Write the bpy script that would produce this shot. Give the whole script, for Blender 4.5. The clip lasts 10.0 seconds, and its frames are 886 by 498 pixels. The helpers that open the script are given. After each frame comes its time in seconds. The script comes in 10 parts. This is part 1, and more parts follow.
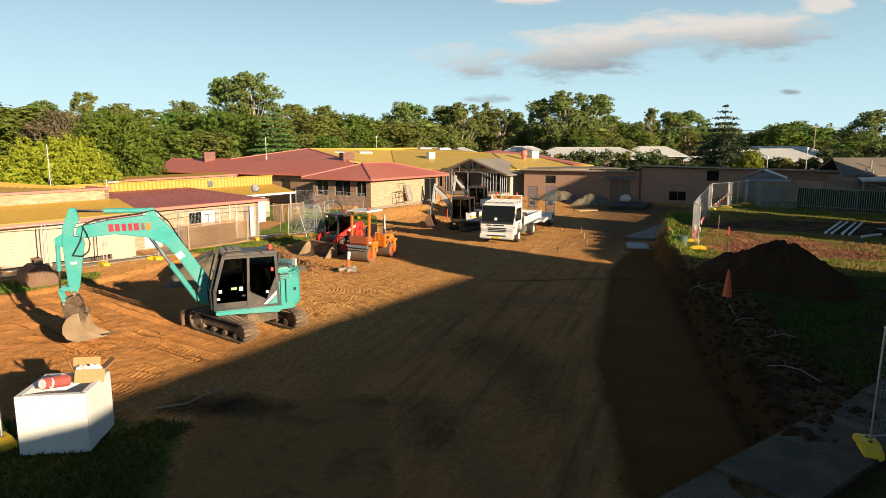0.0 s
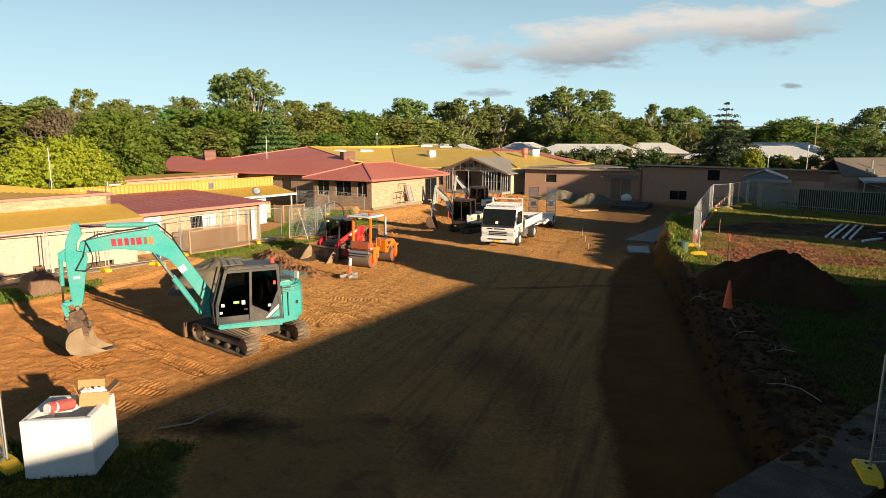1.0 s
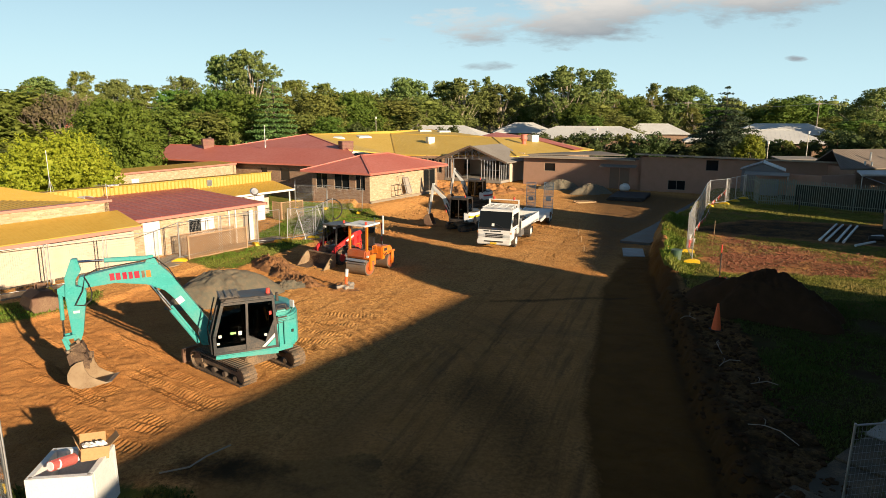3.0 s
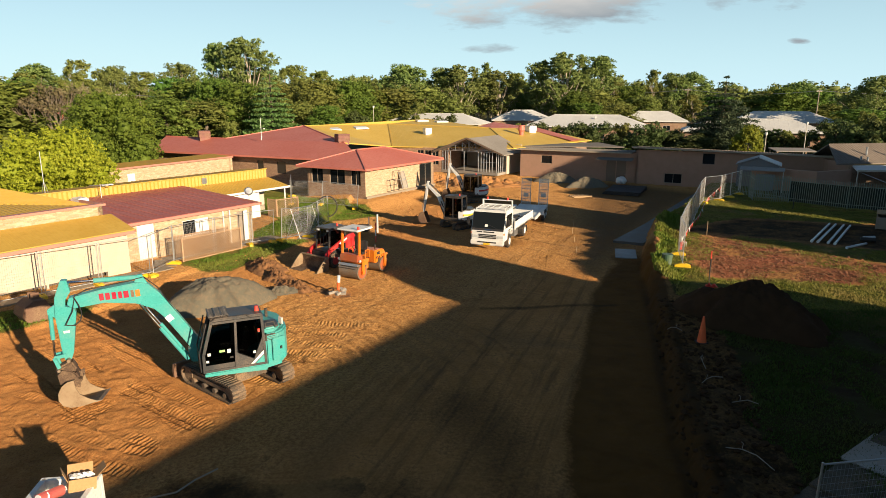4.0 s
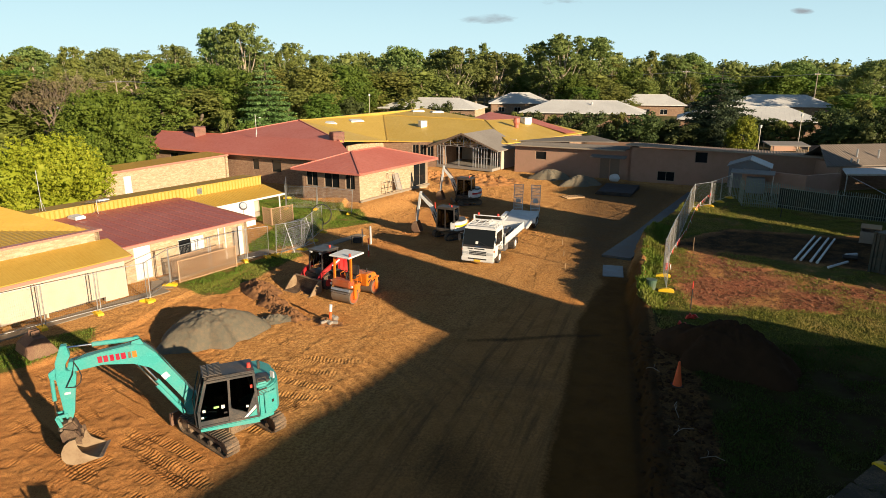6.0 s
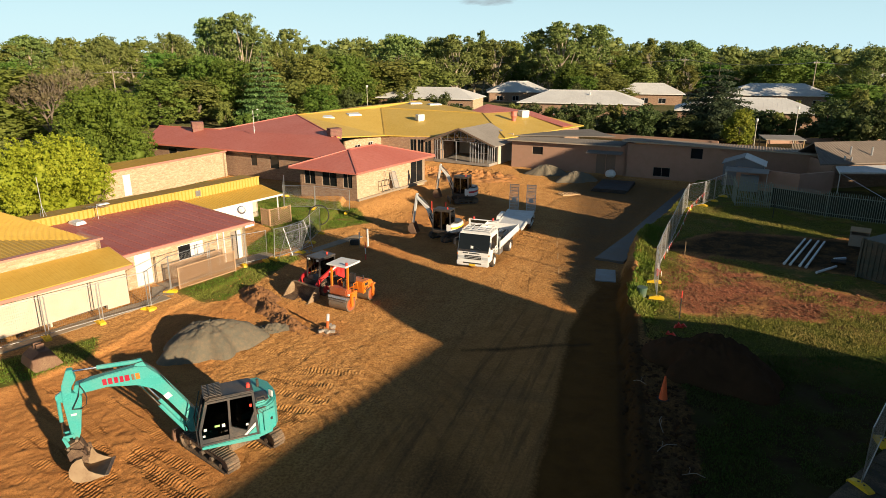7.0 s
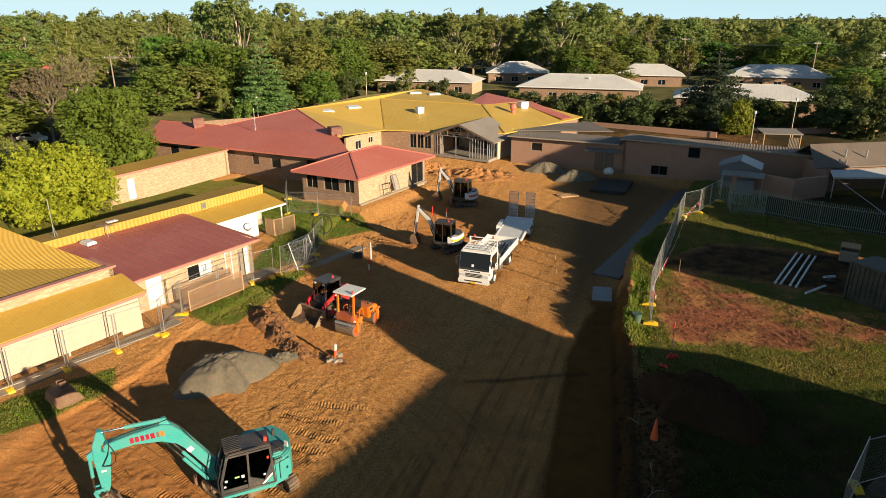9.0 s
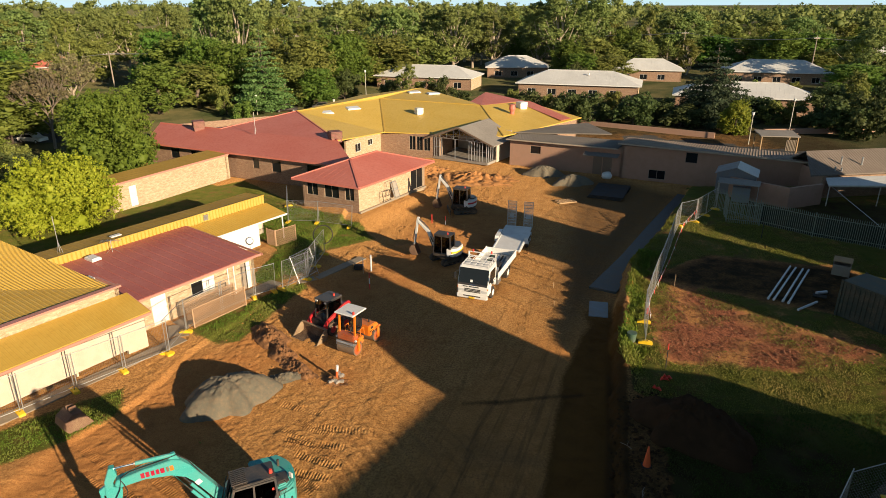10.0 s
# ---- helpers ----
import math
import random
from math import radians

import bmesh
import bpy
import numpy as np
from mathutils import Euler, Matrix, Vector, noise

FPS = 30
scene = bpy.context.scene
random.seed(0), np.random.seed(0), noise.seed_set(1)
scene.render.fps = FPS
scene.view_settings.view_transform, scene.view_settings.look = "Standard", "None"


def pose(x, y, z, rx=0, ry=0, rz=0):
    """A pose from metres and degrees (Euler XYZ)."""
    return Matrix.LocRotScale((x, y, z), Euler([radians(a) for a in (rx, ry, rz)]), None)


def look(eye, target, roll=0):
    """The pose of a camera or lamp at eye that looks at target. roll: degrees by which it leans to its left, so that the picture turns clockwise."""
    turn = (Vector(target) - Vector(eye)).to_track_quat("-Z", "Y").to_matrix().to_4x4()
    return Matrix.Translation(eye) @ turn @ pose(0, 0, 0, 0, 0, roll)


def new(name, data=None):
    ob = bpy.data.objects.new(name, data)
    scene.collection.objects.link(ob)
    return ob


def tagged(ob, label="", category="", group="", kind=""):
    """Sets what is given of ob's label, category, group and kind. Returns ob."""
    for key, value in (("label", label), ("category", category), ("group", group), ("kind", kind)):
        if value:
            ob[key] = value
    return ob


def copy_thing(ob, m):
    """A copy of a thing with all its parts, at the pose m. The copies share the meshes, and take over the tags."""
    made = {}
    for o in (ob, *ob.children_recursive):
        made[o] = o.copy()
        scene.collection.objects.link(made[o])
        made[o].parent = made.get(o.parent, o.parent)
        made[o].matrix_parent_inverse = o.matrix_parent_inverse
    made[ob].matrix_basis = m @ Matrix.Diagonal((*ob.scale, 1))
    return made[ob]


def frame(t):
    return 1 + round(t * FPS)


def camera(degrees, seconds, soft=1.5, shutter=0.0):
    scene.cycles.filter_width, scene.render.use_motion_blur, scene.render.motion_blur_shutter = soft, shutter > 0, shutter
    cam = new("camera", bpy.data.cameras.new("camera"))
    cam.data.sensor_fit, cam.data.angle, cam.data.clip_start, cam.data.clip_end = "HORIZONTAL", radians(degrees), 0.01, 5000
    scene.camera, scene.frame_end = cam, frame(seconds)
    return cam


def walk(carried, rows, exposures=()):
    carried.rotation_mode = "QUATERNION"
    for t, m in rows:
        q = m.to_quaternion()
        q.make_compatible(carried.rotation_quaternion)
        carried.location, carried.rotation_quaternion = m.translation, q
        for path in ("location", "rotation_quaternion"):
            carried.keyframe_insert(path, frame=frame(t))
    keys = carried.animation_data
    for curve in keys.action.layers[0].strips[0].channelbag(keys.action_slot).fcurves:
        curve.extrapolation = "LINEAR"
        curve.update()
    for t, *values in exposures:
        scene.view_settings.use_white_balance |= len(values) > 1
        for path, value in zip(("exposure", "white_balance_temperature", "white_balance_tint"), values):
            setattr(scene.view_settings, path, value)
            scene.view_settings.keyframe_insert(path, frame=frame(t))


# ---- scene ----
cam = camera(69.3, 10.0, 0.5)
METRES, EYE, TILT, LEAN, TURN = 13.5, 5.7, -9.2, 0.0, 0.0
ROWS = [
    (0.0, 0.0, 0.0, 0.0, -0.0, 0.0, 0.0),
    (0.5, -0.0014, -0.0012, 0.0172, 0.02, -0.25, -0.0),
    (1.0, -0.003, -0.0036, 0.043, 0.03, -0.52, -0.02),
    (1.5, -0.0038, -0.0077, 0.0713, 0.04, -0.85, -0.02),
    (2.0, -0.0022, -0.0144, 0.1052, 0.06, -1.41, -0.03),
    (2.5, 0.0048, -0.0203, 0.137, 0.08, -2.04, -0.01),
    (4.0, 0.047, -0.0333, 0.2494, 0.1, -4.19, 0.01),
    (4.5, 0.063, -0.0385, 0.2988, 0.08, -4.77, 0.02),
    (5.0, 0.0689, -0.0485, 0.3548, 0.03, -5.36, 0.05),
    (5.5, 0.0727, -0.0578, 0.4072, 0.01, -5.93, 0.06),
    (7.0, 0.1003, -0.1094, 0.562, -0.1, -7.97, 0.16),
    (7.5, 0.1, -0.1207, 0.6158, -0.14, -8.7, 0.18),
    (8.0, 0.1003, -0.1327, 0.6779, -0.18, -9.41, 0.21),
    (8.5, 0.0918, -0.1454, 0.7414, -0.23, -10.05, 0.22),
    (9.0, 0.0851, -0.1578, 0.8156, -0.26, -10.69, 0.25),
    (9.5, 0.0846, -0.1693, 0.8882, -0.29, -11.25, 0.25),
    (10.0, 0.0856, -0.1815, 0.966, -0.33, -11.82, 0.24),
]
walk(cam, [(t, pose(0, 0, EYE, TILT, LEAN, TURN) @ pose(METRES * x, METRES * y, METRES * z, 90 + pitch, roll, yaw)) for t, x, y, z, yaw, pitch, roll in ROWS], exposures=[(0.0, 0.82), (5.5, 0.82), (10.0, 0.75)])

# ---- light: low evening sun from behind, clear sky, one bank of cloud ----
SUN_AZ, SUN_EL = radians(137.2), radians(14.4)
TO_SUN = Vector((math.sin(SUN_AZ) * math.cos(SUN_EL), math.cos(SUN_AZ) * math.cos(SUN_EL), math.sin(SUN_EL)))
sun_data = bpy.data.lights.new("sun", "SUN")
sun_data.energy, sun_data.angle, sun_data.color = 5.0, radians(0.6), (1.0, 0.80, 0.55)
sun = new("sun", sun_data)
sun.matrix_world = look((0, 0, 60), Vector((0, 0, 60)) - TO_SUN)

world = bpy.data.worlds.new("evening_sky")
scene.world = world
world.use_nodes = True
wn, wl = world.node_tree.nodes, world.node_tree.links
wn.clear()
sky = wn.new("ShaderNodeTexSky")
sky.sky_type, sky.sun_disc = "NISHITA", False
sky.sun_elevation, sky.sun_rotation = SUN_EL, SUN_AZ
sky.air_density, sky.dust_density, sky.ozone_density = 1.0, 0.0, 2.0
w_coord = wn.new("ShaderNodeTexCoord")


def w_node(kind, **inputs):
    n = wn.new(kind)
    for k, v in inputs.items():
        n.inputs[k].default_value = v
    return n


def w_math(op, a, b=None):
    n = wn.new("ShaderNodeMath")
    n.operation = op
    for i, v in enumerate((a, b)):
        if v is None:
            continue
        if isinstance(v, (int, float)):
            n.inputs[i].default_value = v
        else:
            wl.new(v, n.inputs[i])
    return n.outputs[0]


# azimuth and height of each sky direction, in tangent units
w_sep = wn.new("ShaderNodeSeparateXYZ")
wl.new(w_coord.outputs["Generated"], w_sep.inputs[0])
w_az = w_math("DIVIDE", w_sep.outputs[0], w_math("MAXIMUM", w_sep.outputs[1], 0.05))
w_el = w_math("DIVIDE", w_sep.outputs[2], w_math("MAXIMUM", w_sep.outputs[1], 0.05))
w_vec = wn.new("ShaderNodeCombineXYZ")
wl.new(w_math("MULTIPLY", w_az, 7.0), w_vec.inputs[0])
wl.new(w_math("MULTIPLY", w_el, 26.0), w_vec.inputs[1])
w_noise = w_node("ShaderNodeTexNoise", Scale=1.0, Detail=7.0, Roughness=0.62)
wl.new(w_vec.outputs[0], w_noise.inputs["Vector"])


def w_bank(az, el, wide, high, lean):
    """A soft oval round one direction, 1 in its middle."""
    da = w_math("SUBTRACT", w_az, az)
    de = w_math("SUBTRACT", w_math("SUBTRACT", w_el, el), w_math("MULTIPLY", da, lean))
    q = w_math("ADD", w_math("POWER", w_math("ABSOLUTE", w_math("DIVIDE", da, wide)), 2.0), w_math("POWER", w_math("ABSOLUTE", w_math("DIVIDE", de, high)), 2.0))
    return w_math("SUBTRACT", 1.0, q)


w_mask = w_bank(0.29, 0.150, 0.37, 0.046, 0.10)
for bank in ((0.13, 0.223, 0.07, 0.018, 0.05), (0.57, 0.205, 0.05, 0.015, 0.0), (0.07, 0.070, 0.05, 0.009, 0.0), (0.53, 0.08, 0.02, 0.005, 0.0)):
    w_mask = w_math("MAXIMUM", w_mask, w_bank(*bank))
w_density = w_math("ADD", w_math("MULTIPLY", w_math("SUBTRACT", w_noise.outputs["Fac"], 0.5), 3.4), w_math("MULTIPLY", w_math("MAXIMUM", w_mask, -1.5), 0.75))
w_ramp = w_node("ShaderNodeMapRange")
w_ramp.inputs["From Min"].default_value, w_ramp.inputs["From Max"].default_value = 0.12, 0.75
w_ramp.clamp = True
wl.new(w_density, w_ramp.inputs["Value"])
w_alpha = w_math("MULTIPLY", w_ramp.outputs[0], 0.92)
# cloud: sunlit top, greyer belly
w_belly = w_node("ShaderNodeMapRange")
w_belly.inputs["From Min"].default_value, w_belly.inputs["From Max"].default_value = -0.020, 0.022
wl.new(w_math("ADD", w_math("SUBTRACT", w_math("SUBTRACT", w_el, 0.146), w_math("MULTIPLY", w_math("SUBTRACT", w_az, 0.30), 0.10)), w_math("MULTIPLY", w_math("SUBTRACT", w_noise.outputs["Fac"], 0.5), 0.04)), w_belly.inputs["Value"])
w_tone = wn.new("ShaderNodeMix")
w_tone.data_type = "RGBA"
w_tone.inputs["A"].default_value = (4.3, 4.7, 5.1, 1)
w_tone.inputs["B"].default_value = (10.3, 9.6, 8.8, 1)
wl.new(w_belly.outputs[0], w_tone.inputs["Factor"])
w_mix = wn.new("ShaderNodeMix")
w_mix.data_type = "RGBA"
wl.new(w_alpha, w_mix.inputs["Factor"])
# a pale bluish haze low over the horizon
w_haze = wn.new("ShaderNodeMix")
w_haze.data_type = "RGBA"
w_low = w_node("ShaderNodeMapRange")
w_low.inputs["From Min"].default_value, w_low.inputs["From Max"].default_value = 0.40, -0.02
w_low.inputs["To Max"].default_value = 0.88
wl.new(w_sep.outputs[2], w_low.inputs["Value"])
wl.new(w_low.outputs[0], w_haze.inputs["Factor"])
wl.new(sky.outputs[0], w_haze.inputs["A"])
w_haze.inputs["B"].default_value = (8.6, 12.7, 14.5, 1)
wl.new(w_haze.outputs["Result"], w_mix.inputs["A"])
wl.new(w_tone.outputs["Result"], w_mix.inputs["B"])
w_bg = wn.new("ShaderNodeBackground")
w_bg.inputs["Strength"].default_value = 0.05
w_out = wn.new("ShaderNodeOutputWorld")
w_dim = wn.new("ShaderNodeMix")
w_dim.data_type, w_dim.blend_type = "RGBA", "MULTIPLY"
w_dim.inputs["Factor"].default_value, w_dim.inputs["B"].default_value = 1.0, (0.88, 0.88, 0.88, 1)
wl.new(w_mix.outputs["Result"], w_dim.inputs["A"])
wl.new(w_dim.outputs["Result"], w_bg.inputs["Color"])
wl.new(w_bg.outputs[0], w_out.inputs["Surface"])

# ---- materials ----
MATS = {}


def node_mat(name):
    m = bpy.data.materials.new(name)
    m.use_nodes = True
    MATS[name] = m
    return m, m.node_tree.nodes, m.node_tree.links, m.node_tree.nodes["Principled BSDF"]


def mix_rgb(n, l, fac, a, b):
    x = n.new("ShaderNodeMix")
    x.data_type = "RGBA"
    for key, v in (("Factor", fac), ("A", a), ("B", b)):
        if isinstance(v, (int, float)):
            x.inputs[key].default_value = v
        elif isinstance(v, tuple):
            x.inputs[key].default_value = (*v[:3], 1)
        else:
            l.new(v, x.inputs[key])
    return x.outputs["Result"]


def ramp(n, l, value, lo, hi, a=0.0, b=1.0):
    x = n.new("ShaderNodeMapRange")
    x.inputs["From Min"].default_value, x.inputs["From Max"].default_value = lo, hi
    x.inputs["To Min"].default_value, x.inputs["To Max"].default_value = a, b
    l.new(value, x.inputs["Value"])
    return x.outputs[0]


def noise_tex(n, l, vec, scale, detail=4.0, rough=0.55, warp=0.0):
    x = n.new("ShaderNodeTexNoise")
    x.inputs["Scale"].default_value, x.inputs["Detail"].default_value = scale, detail
    x.inputs["Roughness"].default_value, x.inputs["Distortion"].default_value = rough, warp
    if vec is not None:
        l.new(vec, x.inputs["Vector"])
    return x.outputs["Fac"]


def maths(n, l, op, a, b):
    x = n.new("ShaderNodeMath")
    x.operation = op
    for i, v in enumerate((a, b)):
        if isinstance(v, (int, float)):
            x.inputs[i].default_value = v
        else:
            l.new(v, x.inputs[i])
    return x.outputs[0]


def bump(n, l, p, height, strength, distance):
    x = n.new("ShaderNodeBump")
    x.inputs["Strength"].default_value, x.inputs["Distance"].default_value = strength, distance
    l.new(height, x.inputs["Height"])
    l.new(x.outputs[0], p.inputs["Normal"])


def coords(n, which="Object"):
    return n.new("ShaderNodeTexCoord").outputs[which]


def plain(name, colour, rough=0.5, metal=0.0, dirt=(0.30, 0.20, 0.12), dirty=0.25, grain=6.0, relief=0.0, spec=0.5):
    """Paint, plastic, metal or concrete with two scales of wear and dust."""
    m, n, l, p = node_mat(name)
    vec = coords(n)
    big = noise_tex(n, l, vec, grain * 0.25, 5.0, 0.6)
    fine = noise_tex(n, l, vec, grain * 4.0, 6.0, 0.65)
    info = n.new("ShaderNodeObjectInfo")
    shade = mix_rgb(n, l, ramp(n, l, fine, 0.3, 0.7), tuple(c * 0.86 for c in colour), tuple(min(1, c * 1.1) for c in colour))
    both = maths(n, l, "MULTIPLY", ramp(n, l, big, 0.42, 0.7), ramp(n, l, fine, 0.3, 0.62))
    l.new(mix_rgb(n, l, maths(n, l, "MULTIPLY", both, dirty * 2.0), shade, dirt), p.inputs["Base Color"])
    l.new(ramp(n, l, big, 0.3, 0.7, max(0.03, rough - 0.1), min(1, rough + 0.18)), p.inputs["Roughness"])
    p.inputs["Metallic"].default_value = metal
    p.inputs["Specular IOR Level"].default_value = spec
    if relief:
        bump(n, l, p, fine, 0.6, relief)
    return m


def brick_mat(name, c1, c2, c3, mortar):
    """Brickwork 230 x 76 mm on the wall's own run and height, which lie in the UV map in metres."""
    m, n, l, p = node_mat(name)
    uv = coords(n, "UV")
    b = n.new("ShaderNodeTexBrick")
    b.offset = 0.5
    for k, v in (("Scale", 1.0), ("Mortar Size", 0.008), ("Mortar Smooth", 0.3), ("Bias", 0.0), ("Brick Width", 0.24), ("Row Height", 0.086)):
        b.inputs[k].default_value = v
    b.inputs["Color1"].default_value, b.inputs["Color2"].default_value, b.inputs["Mortar"].default_value = (0, 0, 0, 1), (1, 1, 1, 1), (0.5, 0.5, 0.5, 1)
    l.new(uv, b.inputs["Vector"])
    tone = mix_rgb(n, l, b.outputs["Color"], c1, c2)
    # some courses differ in groups, as bricks from several pallets do
    mp = n.new("ShaderNodeMapping")
    mp.inputs["Scale"].default_value = (2.1, 5.5, 1.0)
    l.new(uv, mp.inputs["Vector"])
    patch = noise_tex(n, l, mp.outputs[0], 1.0, 3.0, 0.6)
    tone = mix_rgb(n, l, ramp(n, l, patch, 0.52, 0.62), tone, c3)
    tone = mix_rgb(n, l, b.outputs["Fac"], tone, mortar)
    grime = noise_tex(n, l, uv, 0.5, 6.0, 0.7)
    l.new(mix_rgb(n, l, ramp(n, l, grime, 0.5, 0.85, 0.0, 0.5), tone, tuple(0.55 * c for c in c2)), p.inputs["Base Color"])
    p.inputs["Roughness"].default_value = 0.88
    bump(n, l, p, maths(n, l, "SUBTRACT", 1.0, b.outputs["Fac"]), 0.7, 0.008)
    return m


def sheet_mat(name, colour, faded, rough=0.45):
    """Painted roofing steel, chalked and stained."""
    m, n, l, p = node_mat(name)
    vec = coords(n)
    big = noise_tex(n, l, vec, 0.22, 6.0, 0.65, 0.6)
    fine = noise_tex(n, l, vec, 3.5, 6.0, 0.7)
    c = mix_rgb(n, l, ramp(n, l, big, 0.35, 0.7), colour, faded)
    c = mix_rgb(n, l, ramp(n, l, fine, 0.5, 0.8, 0.0, 0.35), c, tuple(v * 0.55 for v in colour))
    l.new(c, p.inputs["Base Color"])
    l.new(ramp(n, l, fine, 0.3, 0.7, rough, rough + 0.25), p.inputs["Roughness"])
    return m


def leaf_mat(name, c1, c2, c3):
    m, n, l, p = node_mat(name)
    geo = n.new("ShaderNodeNewGeometry")
    info = n.new("ShaderNodeObjectInfo")
    big = noise_tex(n, l, coords(n), 0.35, 3.0, 0.6)
    c = mix_rgb(n, l, geo.outputs["Random Per Island"], c1, c2)
    c = mix_rgb(n, l, ramp(n, l, big, 0.45, 0.7), c, c3)
    hsv = n.new("ShaderNodeHueSaturation")
    l.new(c, hsv.inputs["Color"])
    l.new(ramp(n, l, info.outputs["Random"], 0, 1, 0.47, 0.52), hsv.inputs["Hue"])
    l.new(ramp(n, l, info.outputs["Random"], 0, 1, 0.88, 1.18), hsv.inputs["Value"])
    l.new(hsv.outputs[0], p.inputs["Base Color"])
    p.inputs["Roughness"].default_value = 0.62
    p.inputs["Specular IOR Level"].default_value = 0.25
    # light that comes through the leaf
    t = n.new("ShaderNodeBsdfTranslucent")
    l.new(hsv.outputs[0], t.inputs["Color"])
    mx = n.new("ShaderNodeMixShader")
    mx.inputs[0].default_value = 0.28
    l.new(p.outputs[0], mx.inputs[1])
    l.new(t.outputs[0], mx.inputs[2])
    l.new(mx.outputs[0], n["Material Output"].inputs["Surface"])
    return m


def ground_mat():
    """Earth, road base, lawn and bare red soil, by the zones that lie in the mesh."""
    m, n, l, p = node_mat("ground")
    vec = coords(n)
    big = noise_tex(n, l, vec, 0.12, 5.0, 0.6, 0.4)
    mid = noise_tex(n, l, vec, 0.9, 6.0, 0.65, 0.3)
    fine = noise_tex(n, l, vec, 9.0, 8.0, 0.7)
    grit = noise_tex(n, l, vec, 55.0, 3.0, 0.6)

    def zone(name, soft=0.35):
        a = n.new("ShaderNodeAttribute")
        a.attribute_name = name
        v = maths(n, l, "ADD", a.outputs["Fac"], maths(n, l, "MULTIPLY", maths(n, l, "SUBTRACT", mid, 0.5), 0.9))
        v = maths(n, l, "ADD", v, maths(n, l, "MULTIPLY", maths(n, l, "SUBTRACT", fine, 0.5), 0.7))
        return ramp(n, l, v, 0.5 - soft / 2, 0.5 + soft / 2)

    earth = mix_rgb(n, l, ramp(n, l, mid, 0.3, 0.7), (0.455, 0.218, 0.068), (0.717, 0.415, 0.154))
    earth = mix_rgb(n, l, ramp(n, l, big, 0.4, 0.65), earth, (0.601, 0.314, 0.101))
    earth = mix_rgb(n, l, ramp(n, l, fine, 0.42, 0.62, 0.0, 0.75), earth, (0.203, 0.085, 0.032))
    crumb = noise_tex(n, l, vec, 21.0, 5.0, 0.7)
    earth = mix_rgb(n, l, ramp(n, l, crumb, 0.53, 0.68, 0.0, 0.55), earth, (0.184, 0.083, 0.032))
    moist = mix_rgb(n, l, ramp(n, l, mid, 0.3, 0.7), (0.367, 0.146, 0.045), (0.607, 0.287, 0.092))
    moist = mix_rgb(n, l, ramp(n, l, crumb, 0.5, 0.64, 0.0, 0.6), moist, (0.167, 0.065, 0.025))
    base = mix_rgb(n, l, ramp(n, l, mid, 0.3, 0.7), (0.429, 0.192, 0.054), (0.660, 0.312, 0.101))
    base = mix_rgb(n, l, ramp(n, l, fine, 0.4, 0.75, 0.0, 0.5), base, (0.176, 0.087, 0.033))
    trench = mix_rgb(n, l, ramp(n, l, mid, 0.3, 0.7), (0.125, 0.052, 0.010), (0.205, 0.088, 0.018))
    soil = mix_rgb(n, l, ramp(n, l, fine, 0.38, 0.62), (0.160, 0.052, 0.025), (0.472, 0.179, 0.096))
    soil = mix_rgb(n, l, ramp(n, l, mid, 0.5, 0.68, 0.0, 0.7), soil, (0.189, 0.090, 0.038))
    # Near-black earth: topsoil and mud, also laid on ground to paint its shade.
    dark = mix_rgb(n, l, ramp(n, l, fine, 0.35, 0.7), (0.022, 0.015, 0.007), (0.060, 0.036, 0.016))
    lawn = mix_rgb(n, l, ramp(n, l, mid, 0.3, 0.7), (0.079, 0.097, 0.015), (0.165, 0.156, 0.031))
    lawn = mix_rgb(n, l, ramp(n, l, fine, 0.5, 0.75, 0.0, 0.7), lawn, (0.121, 0.110, 0.039))
    lawn = mix_rgb(n, l, ramp(n, l, mid, 0.52, 0.64, 0.0, 0.7), lawn, (0.17, 0.098, 0.04))
    far = mix_rgb(n, l, ramp(n, l, big, 0.35, 0.6), (0.041, 0.054, 0.019), (0.116, 0.101, 0.045))
    pack = mix_rgb(n, l, ramp(n, l, mid, 0.3, 0.7), (0.135, 0.072, 0.03), (0.21, 0.122, 0.056))
    pack = mix_rgb(n, l, ramp(n, l, fine, 0.45, 0.75, 0.0, 0.6), pack, (0.08, 0.042, 0.02))
    tar = mix_rgb(n, l, ramp(n, l, fine, 0.3, 0.7), (0.05, 0.05, 0.052), (0.085, 0.083, 0.08))
    # tyre streaks drawn out along the lane, and damp patches
    mp = n.new("ShaderNodeMapping")
    mp.inputs["Rotation"].default_value = (0, 0, radians(-70))
    l.new(vec, mp.inputs["Vector"])
    mq = n.new("ShaderNodeMapping")
    mq.inputs["Scale"].default_value = (0.13, 2.2, 1.0)
    l.new(mp.outputs[0], mq.inputs["Vector"])
    streak = noise_tex(n, l, mq.outputs[0], 1.0, 5.0, 0.6, 0.25)
    earth = mix_rgb(n, l, ramp(n, l, streak, 0.52, 0.68, 0.0, 0.45), earth, (0.349, 0.165, 0.048))
    base = mix_rgb(n, l, ramp(n, l, streak, 0.5, 0.66, 0.0, 0.65), base, (0.130, 0.072, 0.033))
    base = mix_rgb(n, l, ramp(n, l, big, 0.5, 0.62, 0.0, 0.4), base, (0.154, 0.092, 0.047))
    earth = mix_rgb(n, l, zone("z_moist", 0.9), earth, moist)
    c = mix_rgb(n, l, zone("z_base", 0.9), earth, base)
    pad = mix_rgb(n, l, ramp(n, l, fine, 0.35, 0.7), (0.40, 0.205, 0.07), (0.29, 0.14, 0.043))
    pad = mix_rgb(n, l, ramp(n, l, mid, 0.5, 0.66, 0.0, 0.6), pad, (0.15, 0.082, 0.034))
